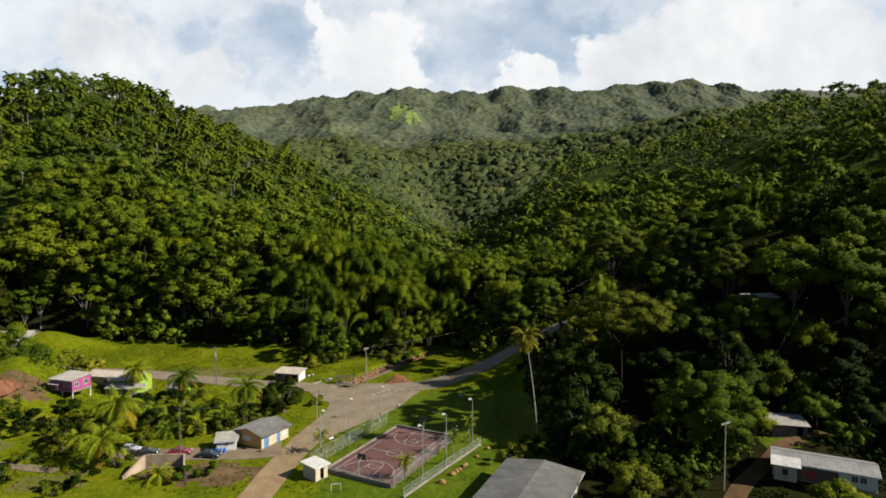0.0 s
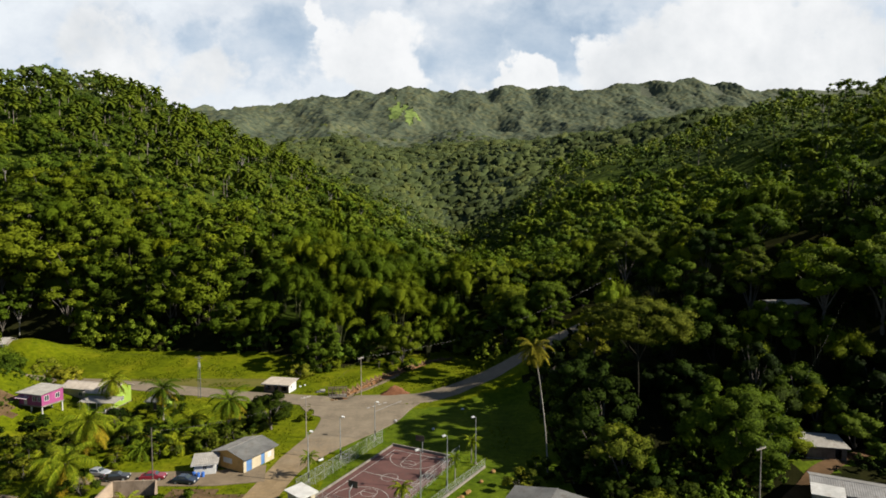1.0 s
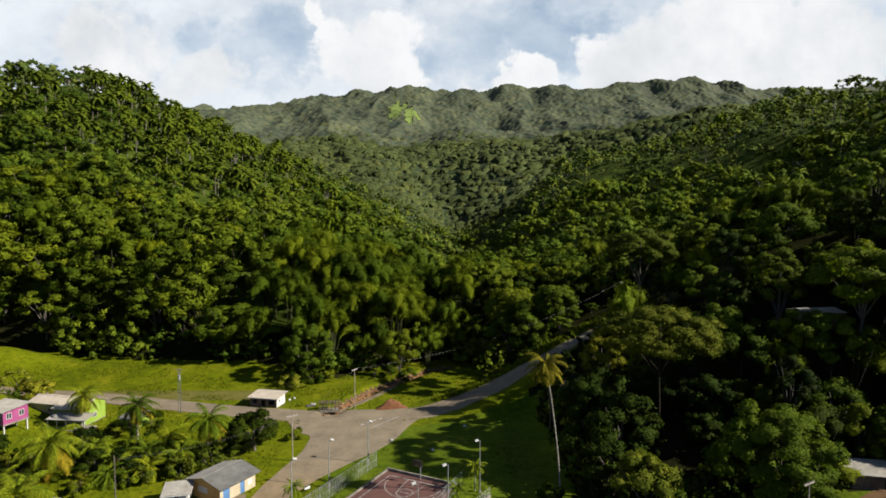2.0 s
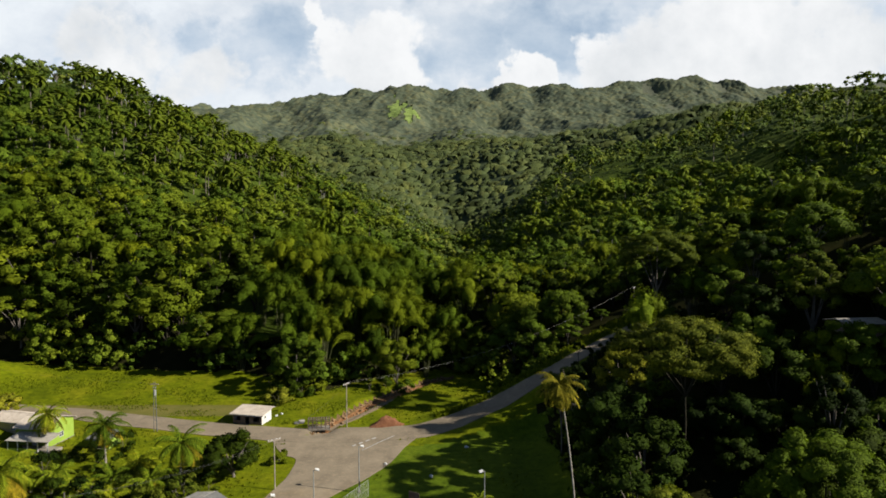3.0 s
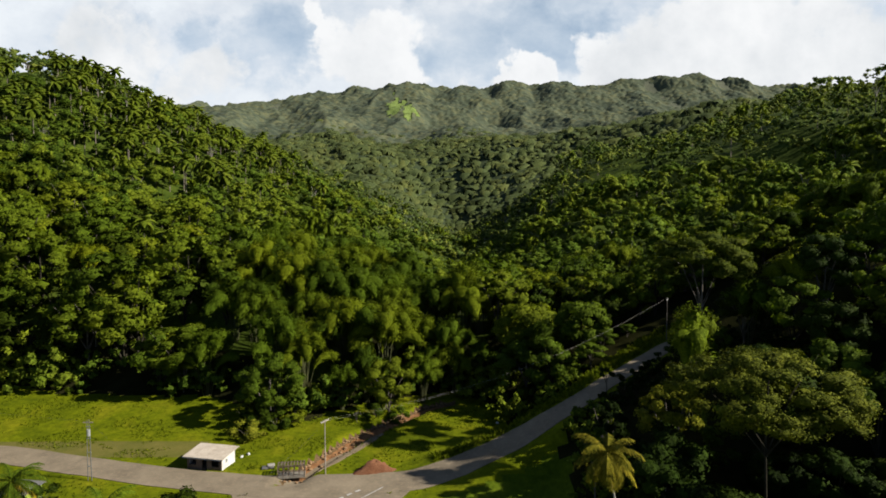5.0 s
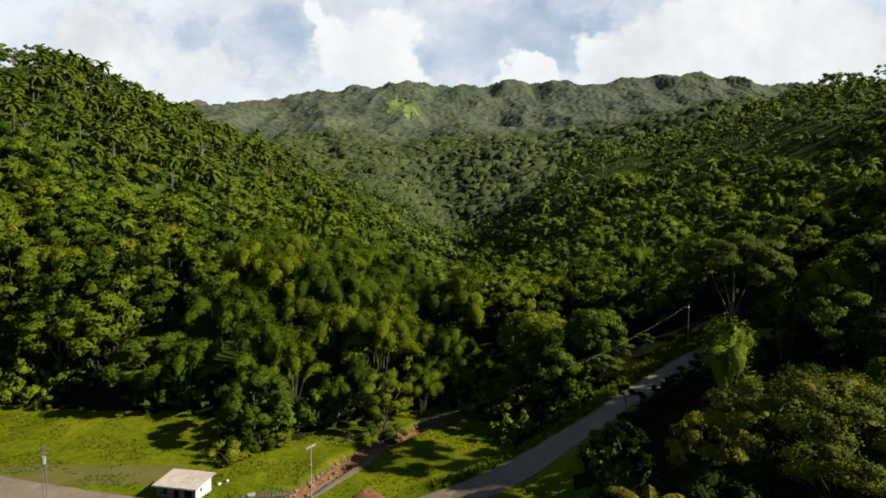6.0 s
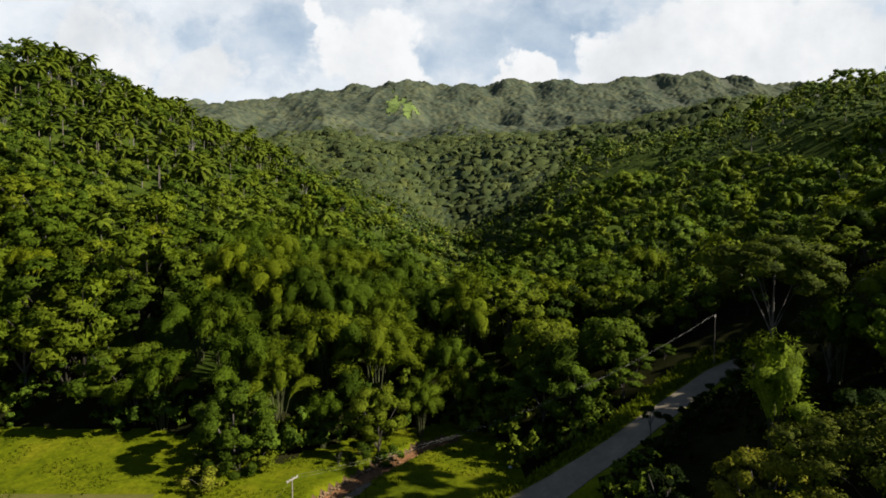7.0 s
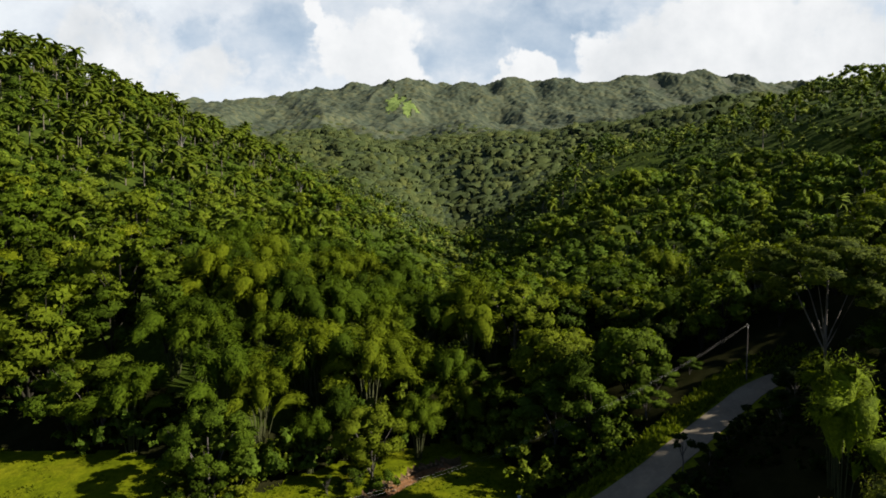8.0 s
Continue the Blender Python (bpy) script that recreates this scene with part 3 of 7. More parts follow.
ribbon("road_main", [(-132, 177, 6.5), (-110, 174, 6.5), (-87, 170, 6.8), (-65, 163.5, 7), (-46, 158.5, 7), (-30, 155.5, 8), (-16, 156, 9), (-6, 157.5, 7.6), (2.5, 161, 7), (12.2, 163.8, 6.6), (20.2, 166.4, 5.6),
                     (27.2, 170.2, 5.0), (31.8, 173.5, 4.7), (36.3, 177.2, 4.5), (43, 182.8, 4.3), (51, 189.5, 4.3), (56, 192.5, 4.3), (62, 193.5, 4.3), (70, 192, 4.3)], ASPHALT, 0.085, "worn grey asphalt road curving up the valley")
ribbon("road_branch", [(-36, -300, 5.5), (-33, -60, 5.5), (-31.5, 78, 5.5), (-31, 90, 5.6), (-30.2, 105, 5.6), (-28.7, 117, 6), (-25.5, 126, 8.5), (-21.5, 135, 13), (-18.6, 144, 19), (-20, 150, 27), (-20.5, 157, 33)], PALE_ROAD, 0.06,
       "pale worn asphalt side road meeting the main road")
ribbon("stream_bed", [(px, py, 3.0) for px, py in STREAM], GRAVEL, 0.06, "shallow stony stream bed with brown gravel", "stream", 1.0)
ribbon("gravel_bar", [(-24.6, 161, 2.5), (-22, 166, 4.2), (-17.5, 173, 3.4), (-13, 180, 1.2)], TRACK, 0.10, "pale trampled gravel beside the stream", "gravel", 1.0)
ribbon("lane", [(20, -30, 4), (27, 20, 4), (40, 78, 4), (45, 90, 3.4), (50, 97, 3.1), (58, 103, 2.9), (66, 109, 2.7), (76, 113, 2.5)], LANE_EARTH, 0.10, "brown dirt lane beside the hillside houses")
ribbon("dirt_track", [(-180, 112, 2.6), (-110, 108, 2.6), (-84, 107, 2.4), (-70, 104, 2.2)], TRACK, 0.08, "pale dirt track across the grass")
ribbon("parking_strip", [(-66, 112, 4.5), (-52, 111.5, 5.5), (-40, 112, 6), (-32, 114, 7)], TRACK, 0.09, "bare parking strip beside the yellow house")


# ---- plants ----


def unit(v):
    return v / np.maximum(np.linalg.norm(v, axis=-1, keepdims=True), 1e-9)


def sprays(centres, normals, size, rng, long=1.0, wide=0.7, lead=None, jitter=0.5):
    """Leaf sprays: one pointed triangle at each centre, facing about along its normal; lead: the way that its tip points."""
    n = len(centres)
    nr = unit(unit(normals) + jitter * rng.normal(size=(n, 3)))
    t = unit(np.cross(nr, rng.normal(size=(n, 3)))) if lead is None else unit(lead + 0.45 * rng.normal(size=(n, 3)))
    b = unit(np.cross(nr, t))
    s = (size * (0.65 + 0.7 * rng.rand(n)))[:, None]
    v = np.stack([centres + t * s * long, centres - t * s * 0.7 * long + b * s * wide, centres - t * s * 0.5 * long - b * s * wide], 1)
    return v.reshape(-1, 3), np.arange(3 * n).reshape(n, 3)


ICO_V = unit(np.array([(-1, 1.618, 0), (1, 1.618, 0), (-1, -1.618, 0), (1, -1.618, 0), (0, -1, 1.618), (0, 1, 1.618),
                       (0, -1, -1.618), (0, 1, -1.618), (1.618, 0, -1), (1.618, 0, 1), (-1.618, 0, -1), (-1.618, 0, 1)], float))
ICO_F = np.array([(0, 11, 5), (0, 5, 1), (0, 1, 7), (0, 7, 10), (0, 10, 11), (1, 5, 9), (5, 11, 4), (11, 10, 2), (10, 7, 6), (7, 1, 8),
                  (3, 9, 4), (3, 4, 2), (3, 2, 6), (3, 6, 8), (3, 8, 9), (4, 9, 5), (2, 4, 11), (6, 2, 10), (8, 6, 7), (9, 8, 1)])


OCT_V = np.array([(1, 0, 0), (-1, 0, 0), (0, 1, 0), (0, -1, 0), (0, 0, 1), (0, 0, -1)], float)
OCT_F = np.array([(0, 2, 4), (2, 1, 4), (1, 3, 4), (3, 0, 4), (2, 0, 5), (1, 2, 5), (3, 1, 5), (0, 3, 5)])


def merge(parts):
    vs, fs, k = [], [], 0
    for v, f in parts:
        vs.append(v)
        fs.append(f + k)
        k += len(v)
    return np.vstack(vs), np.vstack(fs)


def merge_soft(parts):
    """Like merge, with a shading normal at each corner; a part without any takes those of its faces."""
    out = []
    for p in parts:
        v, f = p[0], p[1]
        if len(p) > 2:
            # wind each face to agree with its shading normals
            fn = np.cross(v[f[:, 1]] - v[f[:, 0]], v[f[:, 2]] - v[f[:, 0]])
            flip = (fn * p[2][f].sum(1)).sum(1) < 0
            f[flip] = f[flip][:, ::-1]
            out.append(p[2])
            continue
        fn = np.cross(v[f[:, 1]] - v[f[:, 0]], v[f[:, 2]] - v[f[:, 0]])
        n = np.zeros_like(v)
        for i in range(3):
            np.add.at(n, f[:, i], fn)
        out.append(unit(n))
    v, f = merge([(p[0], p[1]) for p in parts])
    return v, f, np.vstack(out)


def broad_crown(rng, radius, low, high, lobes, subs, per, leaf, flat=1.0, open_=0.0, core=0.86, round_core=True, droop=0.5):
    """A crown of boughs, each a heap of leafy puffs: domed above, hollow below, with gaps between the boughs."""
    parts = []
    mid, half = (low + high) / 2, (high - low) / 2
    heart = np.array([0, 0, mid - half * 0.3])
    cv, cf = (ICO_V, ICO_F) if round_core else (OCT_V, OCT_F)
    for k in range(lobes):
        z = 1 - (1 + droop) * ((k + 0.4) / lobes) ** 0.95
        a = k * 2.399 + rng.rand() * 0.9
        r = math.sqrt(max(0.0, 1 - z * z))
        reach = 0.52 + 0.24 * rng.rand()
        if rng.rand() < open_:
            continue
        out = np.array([r * math.cos(a), r * math.sin(a), z])
        c = out * np.array([radius, radius, half * 0.95]) * reach + np.array([0, 0, mid])
        lr = radius * (0.34 + 0.16 * rng.rand()) * min(1.0, math.sqrt(9 / lobes)) * 1.05
        for _ in range(subs):
            d = unit(rng.normal(size=3) + 0.9 * out + np.array([0, 0, 0.35]))
            q = c + d * lr * np.array([1, 1, 0.8 * flat]) * (0.45 + 0.3 * rng.rand())
            cr = lr * (0.44 + 0.22 * rng.rand()) * min(1.0, math.sqrt(5 / subs))
            n = max(3, int(per * (0.7 + 0.6 * rng.rand())))
            e = unit(rng.normal(size=(n, 3)) + 0.5 * out + np.array([0, 0, 0.5]))
            p = q + e * np.array([cr, cr, cr * 0.8 * flat]) * (0.86 + 0.34 * rng.rand(n, 1))
            whole = unit((p - heart) / np.array([radius, radius, half]))
            nrm = unit(0.95 * e + 0.35 * d + 0.35 * whole)
            parts.append(sprays(p, nrm, leaf, rng, jitter=0.42) + (np.repeat(unit(nrm + 0.16 * rng.normal(size=nrm.shape)), 3, 0),))
            v = q + cv * cr * (core + 0.2 * (rng.rand(len(cv), 1) - 0.5)) * np.array([1, 1, 0.8 * flat])
            parts.append((v, cf.copy(), unit(0.95 * cv + 0.35 * d + 0.35 * unit(v - heart) + 0.12 * rng.normal(size=cv.shape))))
    return merge_soft(parts)


def tube(path, radii, sides=6):
    path, radii = np.asarray(path, float), np.asarray(radii, float)
    d = unit(np.gradient(path, axis=0))
    ref = np.where(np.abs(d[:, 2:3]) > 0.9, np.array([[1.0, 0, 0]]), np.array([[0, 0, 1.0]]))
    t = unit(np.cross(d, ref))
    b = np.cross(d, t)
    a = np.arange(sides) * 2 * math.pi / sides
    ring = np.cos(a)[None, :, None] * t[:, None] + np.sin(a)[None, :, None] * b[:, None]
    v = (path[:, None] + ring * radii[:, None, None]).reshape(-1, 3)
    f = []
    for j in range(len(path) - 1):
        for k in range(sides):
            p, q = j * sides + k, j * sides + (k + 1) % sides
            f += [(p, q, q + sides), (p, q + sides, p + sides)]
    return v, np.array(f)


def limbs(rng, radius, low, high, thick, n=5, sides=5):
    parts = [tube([(0, 0, -0.8), (0.1, 0, low * 0.5), (0.15 * rng.normal(), 0.15 * rng.normal(), low), (0, 0, (low + high) * 0.55)],
                  [thick * 1.35, thick, thick * 0.85, thick * 0.4], 7)]
    for k in range(n):
        a = k * 2.399 + rng.rand()
        r = radius * (0.55 + 0.3 * rng.rand())
        z0, z1 = low * (0.7 + 0.3 * rng.rand()), low + (high - low) * (0.45 + 0.4 * rng.rand())
        parts.append(tube([(0, 0, z0), (r * 0.45 * math.cos(a), r * 0.45 * math.sin(a), z0 + (z1 - z0) * 0.6), (r * math.cos(a), r * math.sin(a), z1)],
                          [thick * 0.6, thick * 0.4, thick * 0.12], sides))
    return merge(parts)


def make_tree(name, label, category, trunk_vf, crown_vf, bark, leaf, crown_name="crown"):
    root = array_object(name, *trunk_vf, bark)
    array_object(crown_name, crown_vf[0], crown_vf[1], leaf, root, crown_vf[2])
    return tagged(root, label, category)


def broad_tree(seed, label, radius, low, high, leafmat, lobes=10, subs=5, per=42, leaf=0.24, flat=1.0, thick=0.28, bark=None, open_=0.0, name="tree", round_core=True, droop=0.5, core=0.86):
    rng = np.random.RandomState(seed)
    return make_tree(name, label, "tree", limbs(rng, radius, low, high, thick), broad_crown(rng, radius, low, high, lobes, subs, per, leaf, flat, open_, core, round_core, droop), bark or BARK, leafmat)


def bamboo_parts(rng, plumes, tall, spread, per, leaf, rings=6, sides=7, fat=1.0):
    """Culms that rise and arch over like canes; each ends in a thick, soft, drooping plume of narrow leaves."""
    stems, leaves = [], []
    for k in range(plumes):
        a = k * 2.399 + 0.8 * rng.rand()
        r = spread * math.sqrt((k + 0.6) / plumes) * (0.75 + 0.4 * rng.rand())
        h = tall * (0.72 + 0.28 * rng.rand()) * (1 - 0.30 * (r / spread) ** 2)
        dx, dy = math.cos(a), math.sin(a)
        s = np.linspace(0, 1, 11)
        bend = np.maximum(0, s - 0.52) / 0.48
        out = r * (0.10 + 0.46 * s + 0.42 * np.sin(bend * 1.5))
        up = h * (np.minimum(1, s / 0.70) ** 0.9 - (0.06 + 0.20 * rng.rand()) * bend ** 2.0)
        path = np.stack([dx * out, dy * out, up], 1)
        path[0, 2] = -0.5
        stems.append(tube(path[:7:2], np.linspace(0.09, 0.05, 4), 3))
        gauge = fat * tall * (0.092 + 0.050 * rng.rand())
        girth_at = lambda q: gauge * np.clip((q - 0.42) / 0.30, 0, 1) ** 0.8 * (1 - 0.40 * np.clip((q - 0.55) / 0.45, 0, 1) ** 2)
        q = 0.48 + 0.55 * rng.rand(per) ** 0.8
        base = np.stack([np.interp(q, s, path[:, i]) for i in range(3)], 1)
        along = unit(np.stack([np.interp(q, s, np.gradient(path[:, i])) for i in range(3)], 1))
        d = unit(rng.normal(size=(per, 3)) + np.array([0, 0, 0.45]))
        p = base + d * girth_at(q)[:, None] * (0.72 + 0.42 * rng.rand(per, 1))
        away = 0.55 * along + 0.5 * d + np.array([0.25 * dx, 0.25 * dy, -0.32])
        nrm = unit(d + np.array([0.1 * dx, 0.1 * dy, 0.2]) + 0.16 * rng.normal(size=d.shape))
        leaves.append(sprays(p, d + np.array([0, 0, 0.2]), leaf, rng, 1.5, 0.34, away, 0.3) + (np.repeat(nrm, 3, 0),))
        e = np.linspace(0.42, 1.0, rings)
        mid = np.stack([np.interp(e, s, path[:, i]) for i in range(3)], 1)
        girth = girth_at(e) * (0.58 + 0.22 * rng.rand(rings))
        girth[0], girth[-1] = 0.05, 0.25 * gauge
        tv, tf = tube(mid, girth, sides)
        tip = len(tv)
        tv = np.vstack([tv, mid[-1] + unit(mid[-1] - mid[-2]) * 0.3 * gauge])
        tf = np.vstack([tf, [(tip - sides + j, tip - sides + (j + 1) % sides, tip) for j in range(sides)]])
        tn = np.vstack([unit(tv[:-1] - np.repeat(mid, sides, 0)), [(dx, dy, -0.8)]]) + np.array([0.1 * dx, 0.1 * dy, 0.2]) + 0.14 * rng.normal(size=tv.shape)
        leaves.append((tv, tf, unit(tn)))
    return stems, merge_soft(leaves)


def bamboo(seed, label, plumes=12, tall=15, spread=5.5, per=300, leaf=0.22, mat=None):
    st, lv = bamboo_parts(np.random.RandomState(seed), plumes, tall, spread, per, leaf)
    root = tagged(new("bamboo_clump"), label, "bamboo")
    for v, f in st:
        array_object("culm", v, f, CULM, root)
    tagged(array_object("leaves", lv[0], lv[1], mat or BAMBOO, root, lv[2]), kind="stuff")
    return root


def frond_parts(rng, n, length, droop, leaflets=20, wide=1.0, lift=(-0.6, 1.15), ribs=True):
    """Palm fronds round the origin: an arching rib, with pointed leaflets hanging on both sides."""
    parts = []
    for k in range(n):
        a = k * 2.399 + 0.4 * rng.rand()
        e = lift[1] + (lift[0] - lift[1]) * ((k + 0.5) / n) + 0.15 * rng.normal()
        ln = length * (0.85 + 0.3 * rng.rand())
        s = np.linspace(0, 1, 6)
        ang = e - droop * s ** 1.3
        seg = ln / 5
        rr = np.concatenate([[0], np.cumsum(np.cos(ang[:-1]) * seg)])
        zz = np.concatenate([[0], np.cumsum(np.sin(ang[:-1]) * seg)])
        dx, dy = math.cos(a), math.sin(a)
        path = np.stack([rr * dx, rr * dy, zz], 1)
        if ribs:
            parts.append(tube(path, np.linspace(0.05, 0.015, 6), 3))
        q = np.linspace(0.10, 0.99, leaflets)
        base = np.stack([np.interp(q, s, path[:, i]) for i in range(3)], 1)
        along = unit(np.stack([np.interp(q, s, np.gradient(path[:, i])) for i in range(3)], 1))
        side = np.array([-dy, dx, 0.0])
        ll = (wide * np.sin(np.clip(q * 0.9 + 0.12, 0, 1) * math.pi) ** 0.6 * (0.8 + 0.4 * rng.rand(leaflets)))[:, None]
        for sg in (-1, 1):
            tip = base + (sg * side * 0.72 + along * 0.45 - np.array([0, 0, 0.55])) * ll
            wv = along * ln / leaflets * 0.48
            v = np.stack([base - wv, base + wv, tip], 1).reshape(-1, 3)
            parts.append((v, np.arange(len(v)).reshape(-1, 3)))
    return merge(parts)


def palm(seed, label, tall, crown=3.6, lean=(0.0, 0.0), fronds=20, thick=0.17, mat=None, dry=5, nuts=True, droop=2.3, bark=None):
    rng = np.random.RandomState(seed)
    s = np.linspace(0, 1, 9)
    path = np.stack([lean[0] * s ** 1.6, lean[1] * s ** 1.6, tall * s - 0.6 * (1 - s)], 1)
    root = array_object("coconut_palm", *tube(path, np.interp(s, [0, 0.08, 1], [thick * 1.7, thick * 1.1, thick * 0.75]), 7), bark or BARK_PALE)
    tagged(root, label, "palm tree")
    v, f = frond_parts(rng, fronds, crown, droop * 0.82, 30, crown * 0.24, (-0.8, 1.2))
    array_object("fronds", v + path[-1], f, mat or FROND, root)
    if dry:
        v, f = frond_parts(rng, dry, crown * 0.95, 1.0, 20, crown * 0.24, lift=(-1.2, -0.4))
        tagged(array_object("old_fronds", v + path[-1], f, FROND_DRY, root), "drooping yellowed fronds")
    if nuts:
        nv = [(path[-1] + np.array([0.3 * math.cos(a), 0.3 * math.sin(a), -0.25]) + ICO_V * 0.14, ICO_F) for a in (0, 1.3, 2.6, 4.0, 5.2)]
        array_object("coconuts", *merge(nv), FROND_DRY, root)
    return root


def bush(seed, label, radius=1.6, high=1.8, mat=None, clumps=9, per=22, leaf=0.34, name="bush"):
    rng = np.random.RandomState(seed)
    return make_tree(name, label, "bush", limbs(rng, radius, high * 0.2, high, 0.06, 4, 4), broad_crown(rng, radius, -0.1, high, max(4, clumps // 3), 3, per, leaf, 1.0, 0.0, 0.86, False, 0.9), BARK, mat or LEAF, "leaves")


def put(ob, places):
    """Stands a plant at each place; places: x, y, scale, turn, sink."""
    for k, (x, y, s, a, sink) in enumerate(places):
        m = pose(x, y, hz(x, y) - sink, 0, 0, a) @ Matrix.Diagonal((s, s, s * (0.92 + 0.16 * ((k * 0.618) % 1)), 1))
        if k == 0:
            ob.matrix_basis = m
        else:
            copy_thing(ob, m)


# single plants that stand out: x, y, then shape
single = []


def stand(ob, x, y, turn=0.0, s=1.0, sink=0.1):
    put(ob, [(x, y, s, turn, sink)])
    single.append((x, y))


stand(palm(1, "tall leaning coconut palm with golden fronds beside the road", 24.9, 4.2, (-2.6, 0.0), 20, 0.13, FROND_DRY, 12, True, 2.5, BARK_PALE), 18.8, 114.5)
stand(palm(2, "coconut palm beside the green house", 8.2, 5.0, (0.4, 0.2), 22, 0.17, FROND, 8), -78.6, 147.5)
stand(palm(3, "coconut palm beside the green outbuilding", 8.0, 5.2, (-0.3, 0.2), 22, 0.17, FROND, 8), -63.6, 142)
stand(palm(4, "coconut palm with drooping fronds beside a dark tree", 8.4, 5.6, (0.4, -0.2), 22, 0.18, FROND, 8), -45.5, 133)
stand(palm(5, "large coconut palm with golden fronds above the cars", 7.0, 6.8, (0.3, 0.2), 24, 0.24, FROND, 10), -69.5, 123)
stand(palm(6, "short bushy coconut palm on the grass bank", 5.4, 6.8, (0.2, 0.0), 22, 0.24, FROND, 6), -63.5, 107)
stand(palm(7, "young coconut palm with yellow fronds", 2.4, 4.2, (0.1, 0.0), 18, 0.18, FROND, 5, False), -56.5, 131)
stand(palm(8, "young coconut palm beside the ruined wall", 1.4, 3.8, (0.1, 0.0), 18, 0.18, FROND, 2, False), -50.0, 100.5)
stand(palm(9, "young coconut palm in the yard bushes", 2.4, 4.4, (0.2, 0.1), 18, 0.18, FROND, 3, False), -61, 127)
for k, (px, py, pt) in enumerate([(-66, 131, 3.4), (-52.5, 124, 2.4), (-58, 121, 2.0), (-49, 129, 2.8), (-71.5, 130, 2.2), (-55, 137, 2.6), (-74, 117, 1.6)]):
    stand(palm(60 + k, "young coconut palm in the yard bushes", pt, 4.0 + 0.2 * k, (0.2, 0.1), 20, 0.16, FROND, 3 + k % 3, False), px, py)
stand(palm(10, "young palm on the grass slope", 1.0, 3.4, (0.1, 0.0), 14, 0.16, FROND, 2, False), -84, 103)
for k, (x, y, t) in enumerate([(-23.9, 112.5, 4.0), (2.0, 111.5, 4.4), (5.2, 118.5, 4.8), (-6.6, 100.5, 4.2)]):
    stand(palm(20 + k, "small ornamental palm with a slim grey trunk beside the court", t, 2.3, (0.05, 0), 20, 0.11, FROND, 0, False, 2.2), x, y)

stand(broad_tree(31, "dark rounded mango tree beside the junction", 5.6, 1.0, 8.6, LEAF_DARK, 15, 5, 42, 0.24, 1.0, 0.3, None, 0.0, "tree", True, 0.95), -37.5, 136)
stand(broad_tree(32, "broad spreading tree with a sparse olive-brown crown", 14.0, 13.2, 27.0, LEAF_BROWN, 64, 6, 64, 0.155, 0.75, 0.16, BARK_DARK, 0.05, "tree", True, 0.55, 0.62), 39, 127)
stand(broad_tree(33, "yellow-green leafy tree on the shaded slope", 5.2, 3.0, 13.0, LEAF_YELLOW, 12, 5, 50, 0.22, 1.0, 0.25), 29.5, 106)
stand(broad_tree(34, "large dense mango tree beside the lane", 9.8, 0.5, 21.5, LEAF, 30, 6, 80, 0.21, 1.0, 0.28, BARK_DARK, 0.0, "tree", True, 0.95), 48.5, 106.5)
stand(broad_tree(36, "yellow-green tree beside the large grey roof", 4.2, 1.5, 7.0, LEAF_YELLOW, 10, 5, 50, 0.2), 30.5, 91)
stand(broad_tree(37, "tall pale-barked tree with a wide feathery crown", 10.0, 13.0, 28.0, LEAF_YELLOW, 24, 6, 60, 0.23, 0.7, 0.2, BARK, 0.0, "tree", True, 0.5), 49, 168)
stand(broad_tree(38, "leafy tree in front of the white house", 4.2, 0.8, 6.0, LEAF, 9, 5, 60, 0.18), 60.5, 88.0, 0, 0.9)
stand(palm(70, "leafy young palm on the bank behind the white house", 2.2, 4.2, (0.2, 0.1), 22, 0.18, FROND, 2, False), 76.5, 107.5)
stand(bush(71, "leafy green bush in front of the white house", 2.6, 3.2, LEAF, 18, 50, 0.2), 66.0, 86.5)
stand(broad_tree(39, "tall pale-barked tree with white twigs at the wood's edge", 9.0, 3.0, 21.0, LEAF, 26, 5, 60, 0.24, 0.6, 0.18, BARK, 0.0, "tree", True, 1.0), -64, 200)
stand(broad_tree(40, "bare grey-brown tree beside the hill house", 4.0, 2.0, 7.5, LEAF_BROWN, 12, 4, 16, 0.18, 1.0, 0.2, BARK, 0.2, "tree", False), -106, 166)
stand(broad_tree(41, "leafy tree hiding the hill house", 4.5, 1.0, 8.0, LEAF, 9, 5, 36, 0.26), -118, 166)
stand(broad_tree(44, "slender tree with a small bright crown beside the road bank", 2.4, 9.0, 17.0, LEAF, 8, 4, 40, 0.22, 1.0, 0.14), 21.5, 139)
stand(broad_tree(45, "thin roadside sapling with a sparse crown", 1.8, 3.0, 6.0, LEAF_DARK, 6, 3, 26, 0.18, 1.0, 0.09), 31.5, 169.5)
stand(bamboo(43, "tall creeper-hung bamboo plume on the shaded slope", 9, 17, 4.0), 43, 157)
for k, (tx, ty, ts, tm) in enumerate([(53, 112.5, 1.1, LEAF_DARK), (59, 110, 0.8, LEAF), (58, 119, 1.1, LEAF), (72, 122, 1.0, LEAF)]):
    stand(broad_tree(400 + k, "shaded leafy tree at the foot of the wooded slope", 4.6, 1.0, 10.5, tm, 9, 5, 60, 0.2), tx, ty, 77 * k, ts)
stand(bamboo(56, "creeper-covered bamboo arch lightened as if in sun", 6, 23, 3.6, mat=CREEPER), 39.5, 150.5)
stand(bamboo(57, "tall creeper-hung bamboo plume above the road", 9, 16, 4.4), 55, 162)
stand(bamboo(58, "large arching bamboo on the slope beside the road", 10, 17, 5.5), 63, 163)
